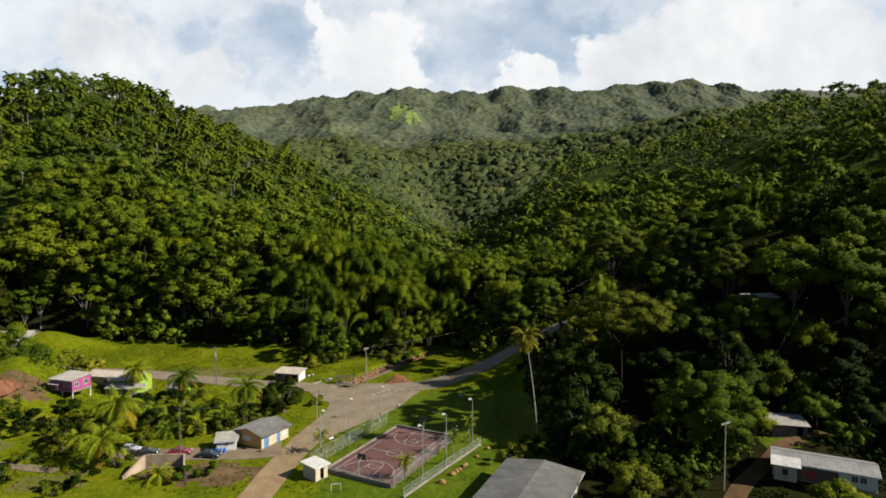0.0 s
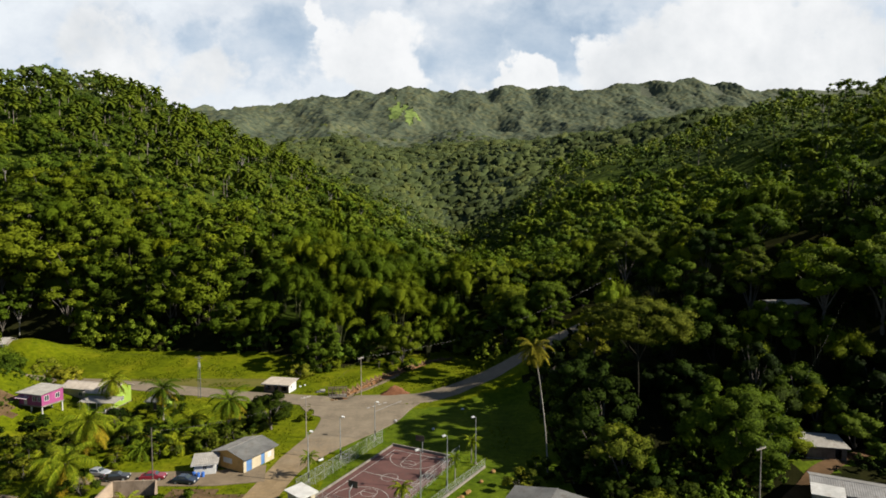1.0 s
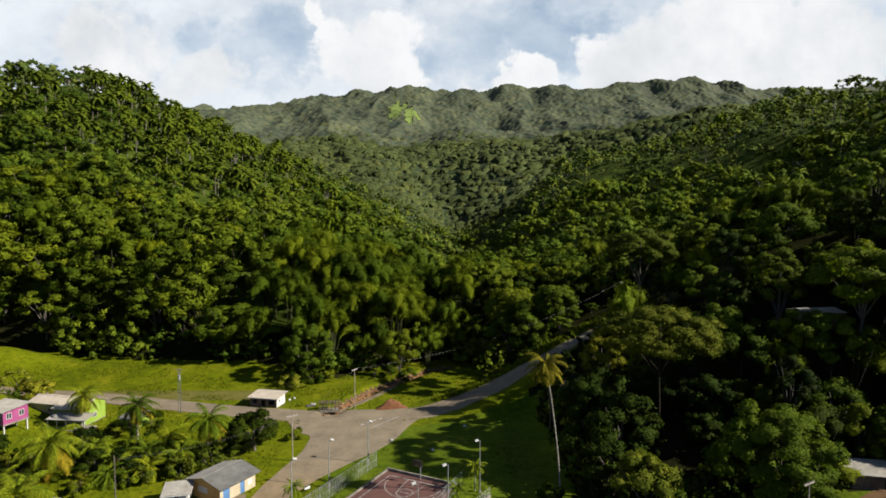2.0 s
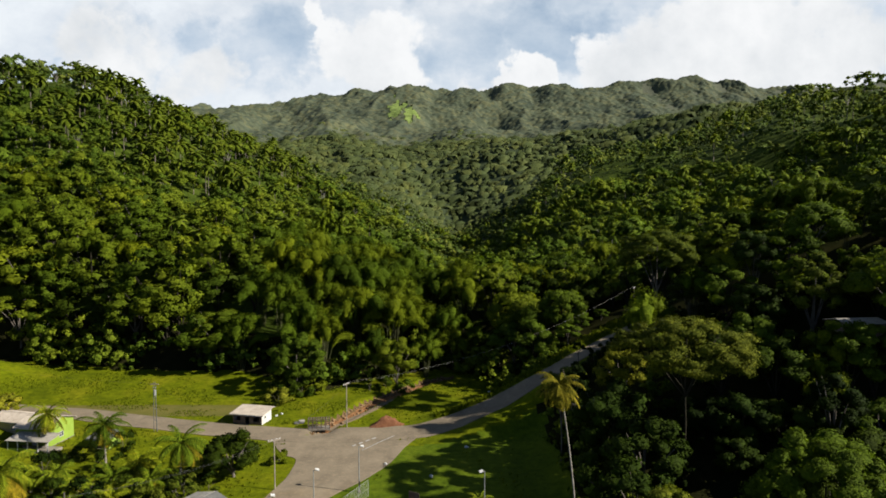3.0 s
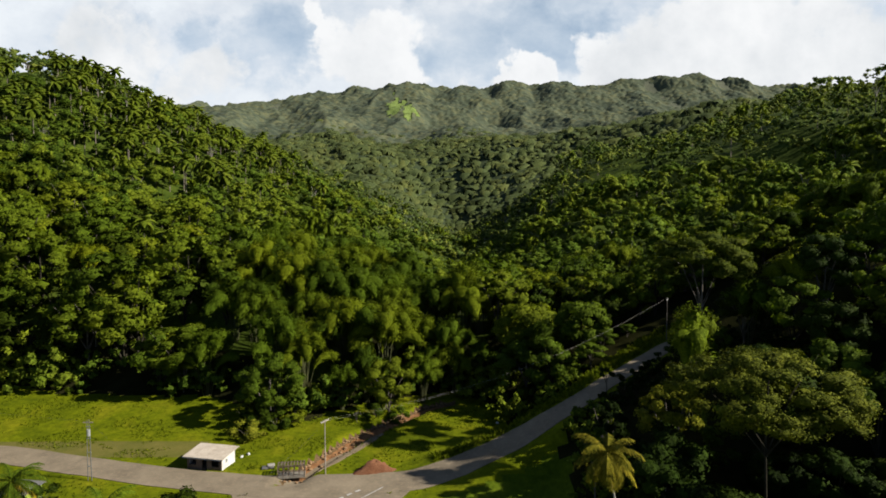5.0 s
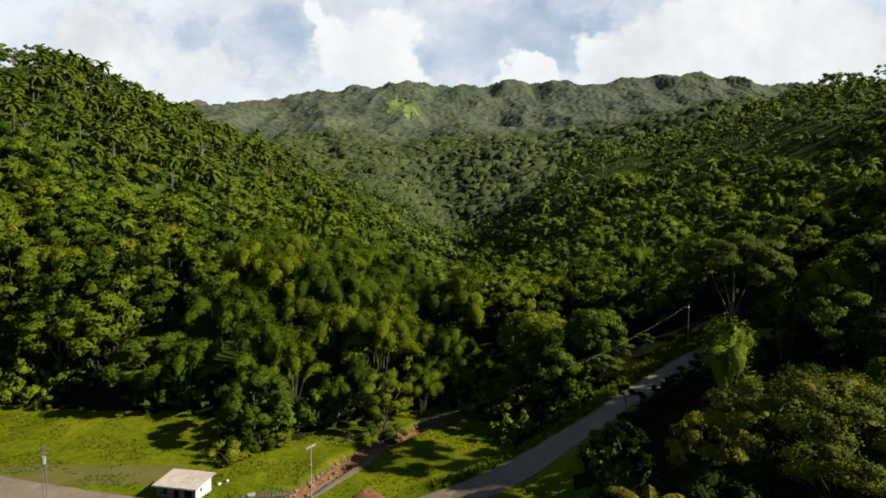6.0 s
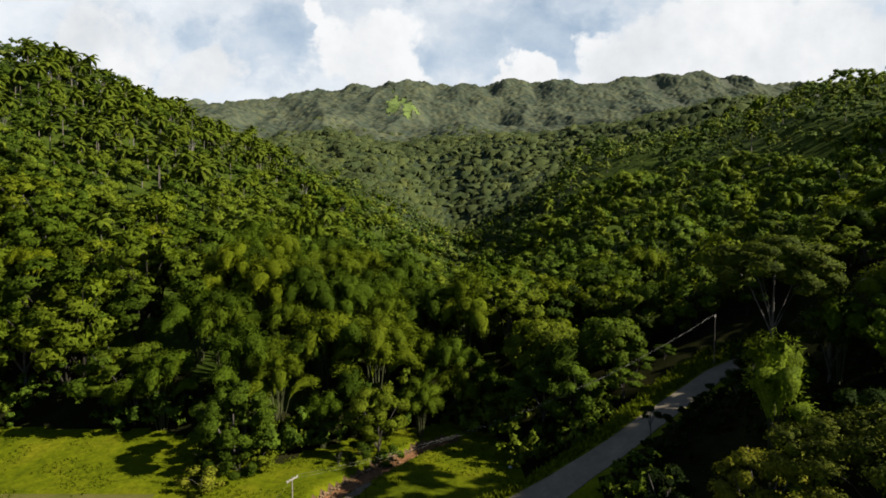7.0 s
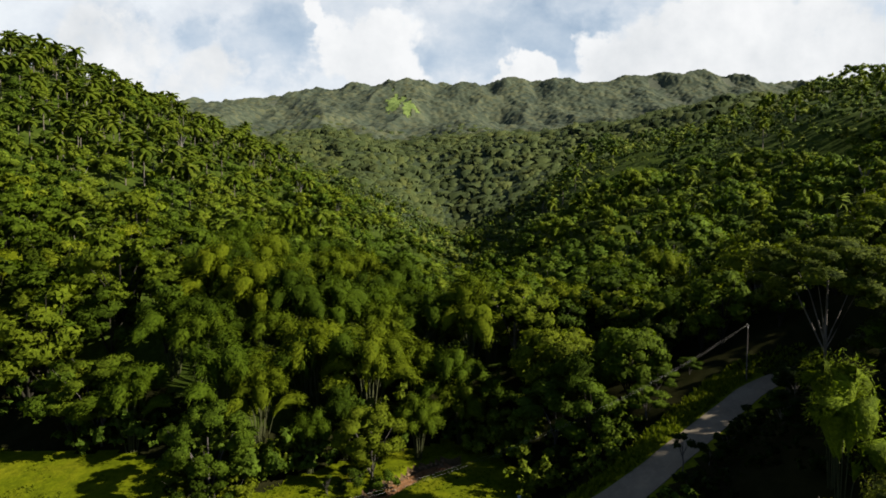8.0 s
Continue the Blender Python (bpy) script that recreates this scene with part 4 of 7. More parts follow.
for k, (tx, ty, ts, tm) in enumerate([(74, 114.5, 0.6, LEAF), (81, 110.5, 0.7, LEAF_DARK), (77, 120, 0.8, LEAF), (86, 106, 0.55, LEAF_YELLOW), (88, 114, 0.8, LEAF_DARK), (63, 122, 0.8, LEAF_DARK), (70, 126, 0.9, LEAF),
                                      (95, 112, 0.9, LEAF_DARK), (84, 124, 1.0, LEAF_DARK), (74, 108.5, 0.35, LEAF), (60, 116, 0.5, LEAF_DARK)]):
    stand(broad_tree(430 + k, "leafy tree on the bank above the lane", 4.8, 0.2, 9.5, tm, 9, 5, 50, 0.21), tx, ty, 61 * k, ts * 1.3)
for k, (tx, ty, ts) in enumerate([(55, 164, 0.8), (67, 160, 1.0)]):
    stand(broad_tree(450 + k, "tall dark shade tree on the slope beside the road", 5.4, 3.0, 17.0, LEAF_DARK, 11, 5, 46, 0.23, 1.0, 0.25), tx, ty, 83 * k, ts)
stand(broad_tree(63, "tall glossy tree with hanging leafy stems on the slope", 5.8, 1.0, 18.5, LEAF_YELLOW, 18, 6, 50, 0.24), 71, 145.5)
stand(broad_tree(64, "dense rounded tree leaning over the lawn bank", 6.6, 0.4, 16.0, LEAF, 17, 5, 56, 0.23, 1.0, 0.25, None, 0.0, "tree", True, 0.9), -13, 193.5)
for k, (tx, ty, tt) in enumerate([(-24, 195, 13), (-19, 201, 16), (-5, 201, 14), (3, 208, 16), (10, 210, 14)]):
    stand(bamboo(490 + k, "arching bamboo clump leaning over the edge of the lawn", 12, tt, 5.6), tx, ty)
stand(broad_tree(65, "yellow-green bushy tree above the shaded hollow", 4.6, 3.0, 17.6, LEAF_YELLOW, 15, 5, 60, 0.21), 32.8, 140.5)
for k, (tx, ty, ts) in enumerate([(57, 133, 1.0), (50, 138, 1.1), (57, 142, 1.0), (50, 147, 0.95), (61, 148, 1.0), (64, 137, 0.8)]):
    stand(broad_tree(500 + k, "leafy tree in the shaded hollow", 5.6, 1.5, 13.0, LEAF if k in (0, 2, 6) else LEAF_DARK, 12, 5, 40, 0.25, 1.0, 0.2, BARK_DARK), tx, ty, 67 * k, ts)
stand(broad_tree(59, "leafy tree below the road bank", 3.2, 5.0, 15.5, LEAF_DARK, 9, 4, 46, 0.24), 25.5, 147)
stand(broad_tree(62, "dark leafy tree hiding the slope cabin", 4.4, 2.0, 17.0, LEAF_DARK, 10, 5, 46, 0.24), 61, 124)
for k, (tx, ty, tt) in enumerate([(63, 129, 13), (77.5, 131.5, 13), (81, 127, 14), (66.5, 135, 14)]):
    stand(bamboo(460 + k, "dark arching bamboo clump on the shaded slope", 8, tt, 5.2), tx, ty)
# Dark leaves fill what is only shade under the spreading crown.
for k, (tx, ty, ts) in enumerate([(44, 132, 0.9), (49.5, 129, 1.0), (55, 126.5, 1.0), (46, 124, 0.8)]):
    stand(broad_tree(520 + k % 2, "low tree with leaves darkened for the hollow's shade", 5.0, 0.2, 8.5, LEAF_DARK, 11, 5, 40, 0.24, 1.0, 0.2, BARK_DARK, 0.0, "tree", True, 0.9), tx, ty, 67 * k, ts)
for k, (tx, ty, tr, tt) in enumerate([(38.8, 172.6, 2.0, 3.4), (42.0, 175.2, 2.0, 3.2), (45.2, 178.4, 1.8, 2.8), (35.2, 169.6, 1.9, 3.4), (31.0, 166.4, 1.8, 2.8), (27.0, 164.0, 1.6, 2.2)]):
    stand(bush(550 + k, "dark leafy bush at the lower edge of the road", tr, tt, LEAF_DARK, 16, 50, 0.2), tx, ty, 50 * k)
for k, (tx, ty, ts) in enumerate([(35.5, 96.0, 0.8), (26.8, 101.5, 0.6), (39, 91.5, 0.75), (33.5, 101, 0.7)]):
    stand(broad_tree(560 + k % 2, "dark leafy tree behind the large hall", 4.4, 0.2, 9.0, LEAF_DARK, 11, 5, 44, 0.22, 1.0, 0.2, BARK_DARK, 0.0, "tree", True, 0.9), tx, ty, 67 * k, ts)
for k, (tx, ty, th) in enumerate([(67.8, 131.0, 21.0), (73.0, 132.0, 19.3), (85.0, 139.4, 18.0)]):
    stand(broad_tree(510 + k, "leafy tree standing before a hillside roof", 4.6, 3.0, th, LEAF, 11, 5, 46, 0.24, 1.0, 0.2, BARK_DARK), tx, ty, 40 * k)
for k, (tx, ty, ts) in enumerate([(46.5, 172.5, 0.6), (51.5, 178.0, 0.55), (53.4, 182.6, 0.6), (55.6, 187.2, 0.62), (58.6, 186.5, 0.6), (61.5, 189.5, 0.7)]):
    stand(broad_tree(470 + k, "dark leafy tree crowding the upper road", 4.0, 0.4, 9.0, LEAF_DARK, 9, 5, 46, 0.22), tx, ty, 50 * k, ts)
for k, (tx, ty, ts) in enumerate([(24.5, 121.5, 1.25), (27.5, 115.5, 1.3), (31, 122.5, 1.6), (27.5, 130, 1.5), (30, 137, 1.4), (22.5, 110.0, 0.7)]):
    stand(broad_tree(480 + k, "dark rounded tree at the edge of the lawn", 4.0, 0.6, 9.6, LEAF_DARK, 9, 5, 46, 0.22), tx, ty, 70 * k, ts)
stand(broad_tree(46, "leafy tree on the hill beside the house", 4.8, 1.0, 8.5, LEAF, 9, 5, 36, 0.26), -124, 176)
stand(broad_tree(47, "leafy tree below the hill house", 4.0, 0.5, 6.5, LEAF, 8, 5, 36, 0.26), -137, 178)
stand(broad_tree(48, "low tree on the hill bank", 4.0, 0.5, 5.5, LEAF_BROWN, 8, 5, 30, 0.24), -99, 163)
stand(bush(51, "flowering bush in front of the pink house", 2.6, 3.4, LEAF_DARK, 16, 60, 0.22), -86, 132.5)
stand(bush(52, "low scrubby bush at the edge of the field", 3.8, 3.6, LEAF_BROWN, 24, 50, 0.22), -41, 177.5)
stand(broad_tree(53, "tall dome of creeper-covered foliage at the edge of the field", 7.8, 0.3, 19.0, LEAF, 26, 6, 60, 0.22, 1.0, 0.25, None, 0.0, "tree", True, 0.95), -38.5, 186)
for k, (tx, ty, tr, tt) in enumerate([(-41, 182.5, 3.4, 5.0), (-36, 182.0, 3.2, 4.4), (-33.5, 185, 2.8, 4.6), (-43.5, 185.5, 2.8, 4.2), (-15.5, 190, 3.0, 4.2), (-10.5, 190.8, 2.8, 3.8)]):
    stand(bush(530 + k, "leafy creeper-hung bush at the edge of the woods", tr, tt, LEAF, 18, 60, 0.22), tx, ty, 55 * k)
for k, (tx, ty, ts) in enumerate([(-133, 177, 1.75), (-127, 171, 1.55), (-121, 170, 1.3), (-113, 158, 0.8), (-119, 160, 0.9)]):
    stand(broad_tree(540 + k % 2, "rounded leafy tree below the hill house", 4.4, 0.2, 8.4, LEAF, 11, 5, 46, 0.23, 1.0, 0.25, None, 0.0, "tree", True, 0.9), tx, ty, 71 * k, ts)
stand(bush(54, "small upright bamboo shrub on the lawn bank", 1.1, 4.2, BAMBOO, 10, 40, 0.22), -19.5, 187)
stand(bush(55, "small upright shrub on the lawn bank", 1.0, 3.2, BAMBOO, 9, 36, 0.22), -12, 190)

# ---- the woods near the camera's way, tree by tree ----
ROADS = [(-150, 181), (-87, 170), (-46, 158), (-16, 156)] + ROAD_UP[1:]
CLEAR = [(66, 112, 7), (66, 96, 12), (17, 95, 13), (73, 137, 4), (88, 145, 5), (-139, 189, 6), (-86, 150, 13), (-84, 132, 8), (20, 114, 4), (88, 104, 7), (95, 85, 10), (101, 115, 12), (66, 183, 8), (58, 174.5, 7), (69, 173, 8), (80, 171, 5)]


def scatter(x0, x1, y0, y1, gap, rng):
    gx, gy = np.meshgrid(np.arange(x0, x1, gap), np.arange(y0, y1, gap))
    x = gx.ravel() + gap * 0.9 * (rng.rand(gx.size) - 0.5)
    y = gy.ravel() + gap * 0.9 * (rng.rand(gx.size) - 0.5)
    return x, y


def above_road(x, y):
    """The uphill side of the climbing road, where a wide grass verge runs."""
    return (x > 6) & (x < 58) & (y > np.interp(x, [px for px, py in ROAD_UP], [py for px, py in ROAD_UP]))


def wooded(x, y, margin=2.5):
    ok = outside_flat(x, y) > margin
    ok &= line_distance(x, y, ROADS) > np.where(above_road(x, y), 10.5, 7.0)
    ok &= line_distance(x, y, LANE) > 4.0
    ok &= line_distance(x, y, STREAM) > 3.5
    ok &= ~((x > 8) & (x < 39) & (y > 128) & (y < 182)) & ~((x > 8) & (x < 32) & (y > 108) & (y < 130))
    ok &= ~((x > 29) & (x < 57) & (y > 108) & (y < 152))
    for cx, cy, r in CLEAR:
        ok &= np.hypot(x - cx, y - cy) > r
    return ok


LABEL_W = "leafy broadleaved tree in the hillside woods"
WOOD_SHAPES = [(4.8, 0.6, 12, LEAF, 12, 1.0, BARK_DARK, 0.7), (6.2, 2.4, 12.5, LEAF, 14, 0.7, BARK, 0.6), (4.2, 0.4, 11, LEAF_DARK, 9, 1.0, BARK_DARK, 0.8), (5.4, 0.8, 13.5, LEAF, 13, 0.9, BARK_DARK, 0.7),
               (3.6, 0.6, 12, LEAF, 10, 1.1, BARK_DARK, 0.8), (5.8, 2.8, 13, LEAF, 13, 0.7, BARK, 0.6)]
kinds = {
    "broad": [broad_tree(100 + k, LABEL_W, r, lo, hi, mt, lb, 5, 42, 0.27, fl, 0.22, bk, 0.0, "tree", True, dr) for k, (r, lo, hi, mt, lb, fl, bk, dr) in enumerate(WOOD_SHAPES)],
    "back": [broad_tree(120 + k, LABEL_W, r, lo, hi, mt, lb - 1, 4, 22, 0.38, fl, 0.22, bk, 0.0, "tree", False, dr) for k, (r, lo, hi, mt, lb, fl, bk, dr) in enumerate(WOOD_SHAPES)],
    "bamboo": [bamboo(130 + k, "arching feathery bamboo clump at the foot of the hill", p, t, sp) for k, (p, t, sp) in enumerate([(12, 14, 6.0), (11, 13, 5.4), (13, 15.5, 6.4)])],
}
rng = np.random.RandomState(21)
x, y = scatter(-165, 125, 88, 262, 7.9, rng)
ok = wooded(x, y) & (np.abs(x) < 0.80 * y + 20) & ~((x < -95) & (y < 165))
for sx, sy in single:
    ok &= np.hypot(x - sx, y - sy) > 4.5
x, y = x[ok], y[ok]
off = outside_flat(x, y)
order = np.argsort(np.hypot((x + 15) * np.where(x > 0, 1.25, 0.85), y - 100))
NEAR = 400
places = {}
for i in order[:NEAR]:
    toe = 1 - smooth(6, 30, off[i])
    grove = -62 < x[i] < 14 and y[i] > 182 and fbm(np.array(x[i] / 22 + 5), np.array(y[i] / 22), 2) > 0.37
    bank = 2 < x[i] < 44 and 165 < y[i] < 208
    if grove and not bank and rng.rand() < 0.18:
        continue
    if (grove and not bank) or rng.rand() < 0.08:
        k, s = ("bamboo", rng.randint(3)), (0.95 + 0.40 * rng.rand()) * (1 + 0.10 * toe)
    else:
        far_off = math.hypot(x[i], y[i] - 93) > 125
        k, s = ("back" if far_off else "broad", rng.randint(6)), (0.70 + 0.60 * rng.rand()) * (1 + 0.28 * toe)
    if bank and line_distance(x[i], y[i], ROADS) < 11:
        s *= 0.62
    if 48 < x[i] < 112 and 163 < y[i] < 196:
        s *= 0.5
    elif 38 < x[i] < 95 and 170 <= y[i] < 232:
        s *= 0.75
    if x[i] > 58 and y[i] < 170:
        s *= 0.9
    places.setdefault(k, []).append((x[i], y[i], s, 360 * rng.rand(), 0.3))
for (kind, j), pl in sorted(places.items()):
    put(kinds[kind][j], pl)
rest_x, rest_y = x[order[NEAR:]], y[order[NEAR:]]


# ---- the woods farther off, too many to count ----
def forest(name, label, xs, ys, templates, sizes, mat, rng, sink=0.0):
    """One object of many trees; each is a turned and scaled copy of a small leafy shape."""
    vs, fs, ns, k = [], [], [], 0
    zs = height(xs, ys) - sink
    pick = rng.randint(len(templates), size=len(xs))
    for t, (tv, tf, tn) in enumerate(templates):
        sel = pick == t
        n = int(sel.sum())
        if not n:
            continue
        a, s = rng.rand(n) * 2 * math.pi, sizes[sel]
        c, sn = np.cos(a)[:, None], np.sin(a)[:, None]
        v = np.empty((n, len(tv), 3))
        v[:, :, 0] = (tv[None, :, 0] * c - tv[None, :, 1] * sn) * s[:, None] + xs[sel][:, None]
        v[:, :, 1] = (tv[None, :, 0] * sn + tv[None, :, 1] * c) * s[:, None] + ys[sel][:, None]
        v[:, :, 2] = tv[None, :, 2] * s[:, None] * (0.85 + 0.35 * rng.rand(n, 1)) + zs[sel][:, None]
        w = np.empty((n, len(tv), 3))
        w[:, :, 0] = tn[None, :, 0] * c - tn[None, :, 1] * sn
        w[:, :, 1] = tn[None, :, 0] * sn + tn[None, :, 1] * c
        w[:, :, 2] = tn[None, :, 2]
        ns.append(w.reshape(-1, 3))
        f = tf[None] + (np.arange(n) * len(tv))[:, None, None] + k
        vs.append(v.reshape(-1, 3))
        fs.append(f.reshape(-1, 3))
        k += n * len(tv)
    ob = array_object(name, np.vstack(vs), np.vstack(fs), mat, None, np.vstack(ns))
    return tagged(ob, label, "woods", kind="stuff")


def low_palm(seed):
    """A palm's head of drooping, folded fronds."""
    rng = np.random.RandomState(seed)
    parts = []
    for k in range(15):
        a, e = k * 2.399 + 0.4 * rng.rand(), 1.15 - 1.7 * (k + 0.5) / 15
        ln = 4.4 * (0.85 + 0.3 * rng.rand())
        s = np.linspace(0, 1, 5)
        ang = e - 2.1 * s ** 1.2
        rr = np.concatenate([[0], np.cumsum(np.cos(ang[:-1]) * ln / 4)])
        zz = np.concatenate([[0], np.cumsum(np.sin(ang[:-1]) * ln / 4)])
        dx, dy = math.cos(a), math.sin(a)
        mid = np.stack([rr * dx, rr * dy, zz + 11.5], 1)
        w = (np.array([0.15, 0.75, 0.85, 0.6, 0.05]) * (0.85 + 0.3 * rng.rand()))[:, None]
        side = np.array([-dy, dx, 0.0])
        v = np.vstack([mid, mid + (side - np.array([0, 0, 0.55])) * w, mid - (side + np.array([0, 0, 0.55])) * w])
        f = [t for i in range(4) for o in (5, 10) for t in ((i, i + 1, i + o + 1), (i, i + o + 1, i + o))]
        parts.append((v, np.array(f), unit(np.vstack([np.tile((0.5 * dx, 0.5 * dy, 1.0), (5, 1)), np.tile(0.6 * side + np.array([0.4 * dx, 0.4 * dy, 0.7]), (5, 1)), np.tile(-0.6 * side + np.array([0.4 * dx, 0.4 * dy, 0.7]), (5, 1))]))))
    return merge_soft(parts)


def low_trunk(v_f, high, thick=0.18):
    return merge_soft([v_f, tube([(0, 0, -1), (0, 0, high)], [thick, thick * 0.6], 4)])


SHAPES = [(5.0, 3, 12, 1.0), (6.8, 5, 13.5, 0.7), (4.4, 2, 11, 1.0), (6.0, 5, 12.5, 0.7), (3.8, 1, 9, 1.0), (7.4, 6.5, 15, 0.7)]
mid_broad = [low_trunk(broad_crown(np.random.RandomState(200 + k), r, lo, hi, 7, 4, 13, 0.50, fl, 0.0, 0.9, False, 0.2 if fl < 1 else 0.6), lo + 2) for k, (r, lo, hi, fl) in enumerate(SHAPES)]
back_broad = [broad_crown(np.random.RandomState(210 + k), r, lo, hi, 5, 2, 5, 0.85, fl, 0.0, 1.0, False, 0.3) for k, (r, lo, hi, fl) in enumerate(SHAPES)]
mid_bamboo = [bamboo_parts(np.random.RandomState(220 + k), 9, 14, 6.0, 30, 0.42, 5, 5, 1.1)[1] for k in range(2)]
mid_palm = [low_palm(230 + k) for k in range(3)]
palm_stem = [merge_soft([tube([(0, 0, -1), (0.1, 0, 6), (0, 0, 9.6)], [0.24, 0.17, 0.13], 4)])]
bare_tree = [merge_soft([limbs(np.random.RandomState(250 + k), 3.6, 7.0, 14.5, 0.17, 9, 3)]) for k in range(3)]


def lumps(seed, r, high, loose, leaf, bulge=0.5):
    """A far tree: a rounded, uneven leafy mass that runs into its neighbours, with loose sprays."""
    rg = np.random.RandomState(seed)
    mid = np.array([0, 0, high * 0.42])
    v = ICO_V * (0.62 + 0.65 * rg.rand(12, 1)) * np.array([r, r, high * 0.55]) + mid
    v[:, 2] -= np.where(ICO_V[:, 2] < -0.1, 0.55 * r, 0.0)
    parts = [(v, ICO_F.copy(), unit(bulge * ICO_V + np.array([0, 0, 0.85]) + 0.12 * rg.normal(size=(12, 3))))]
    d = unit(rg.normal(size=(loose, 3)) + np.array([0, 0, 0.9]))
    p = mid + d * np.array([r * 0.95, r * 0.95, high * 0.56])
    parts.append(sprays(p, d, leaf, rg, jitter=0.3) + (np.repeat(unit(0.65 * d + np.array([0, 0, 0.65])), 3, 0),))
    return merge_soft(parts)


SIZES = [(5.6, 7.5), (7.2, 7.0), (4.8, 8.0), (8.2, 8.0), (4.2, 9.5)]
slope_broad = [lumps(240 + k, r * 1.35, hi * 0.8, 16, 1.0, 0.45) for k, (r, hi) in enumerate(SIZES)]

rng = np.random.RandomState(33)
x, y = scatter(-520, 560, 262, 800, 8.2, rng)
ok = wooded(x, y) & (np.abs(x) < 0.82 * y + 10) & (np.hypot(x, y) < np.where(np.abs(x - 0.02 * y) < 300, 810, 690)) & ~((x < -0.50 * y) & (y > 530)) & ~((x > 0.60 * y) & (y > 620)) & (rng.rand(len(x)) < np.interp(np.hypot(x, y), [400, 480], [1.0, 0.72]))
x, y = np.concatenate([x[ok], rest_x]), np.concatenate([y[ok], rest_y])
bam = rng.rand(len(x)) < np.where((x < 30) & (x > -60) & (y < 330), 0.45, 0.07)
br = ~bam
sz = rng.rand(len(x))
sz = np.where((x > -30) & (y < 640), 0.52 + 0.85 * sz ** 2.2, 0.58 + 0.68 * sz ** 1.6)
px, py = scatter(-420, 420, 236, 600, 7.3, rng)


def palm_grove(x, y):
    """The palms' own stand, on the crown of the western hill."""
    return (x < -70 - 0.12 * (y - 285)) & (y + 60 * (fbm(x / 30 + 9, y / 30, 2) - 0.5) > 305) & (fbm(x / 24 + 2, y / 24, 2) > 0.42)


patch = palm_grove(px, py) & (rng.rand(len(px)) < 0.55) | (px < -40) & (rng.rand(len(px)) < 0.05) | (px > 60) & (rng.rand(len(px)) < 0.05)
patch &= wooded(px, py) & (np.abs(px) < 0.82 * py + 10)
px, py = px[patch], py[patch]
high = 0.9 + 0.45 * rng.rand(len(px))
forest("palm_woods", "tall cabbage palms rising from the hilltop woods", px, py, mid_palm, high, FROND_WOODS, rng)
forest("palm_stems", "pale slender stems of the hilltop palms", px, py, palm_stem, high, BARK_PALM, rng)
sz = np.where(palm_grove(x, y), sz * 0.8, sz) * np.where((x > 48) & (x < 112) & (y > 163) & (y < 196), 0.5, 1.0)
qx, qy = scatter(-300, 300, 215, 420, 26.0, rng)
keep = wooded(qx, qy) & (np.abs(qx) < 0.8 * qy) & (rng.rand(len(qx)) < 0.42)
forest("bare_trees", "pale bare-limbed trees standing in the hillside woods", qx[keep], qy[keep], bare_tree, 0.75 + 0.4 * rng.rand(int(keep.sum())), BARK_PALE, rng)
forest("bamboo_woods", "feathery bamboo thickets in the valley", x[bam], y[bam], mid_bamboo, sz[bam], BAMBOO, rng)
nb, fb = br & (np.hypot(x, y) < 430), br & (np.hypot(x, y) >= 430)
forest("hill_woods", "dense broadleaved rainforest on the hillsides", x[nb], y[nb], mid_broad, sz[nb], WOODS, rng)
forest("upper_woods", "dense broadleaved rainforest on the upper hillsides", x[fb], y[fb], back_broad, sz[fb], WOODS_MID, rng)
def seen_far(x, y):
    """Beyond the two near hills only the gap between them is open to view."""
    return (x < 0.60 * y) & (x > -0.48 * y) & ~scarred(x, y) & (np.hypot(x, y) > np.where(np.abs(x - 0.02 * y) < 300, 800, 640))


x, y = scatter(-800, 900, 560, 1420, 10.6, rng)
ok = seen_far(x, y) & (rng.rand(len(x)) < np.interp(y, [1250, 1420], [1.0, 0.3]))
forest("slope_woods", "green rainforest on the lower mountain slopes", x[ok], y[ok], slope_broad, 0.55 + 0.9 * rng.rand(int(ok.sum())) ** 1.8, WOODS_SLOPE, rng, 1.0)


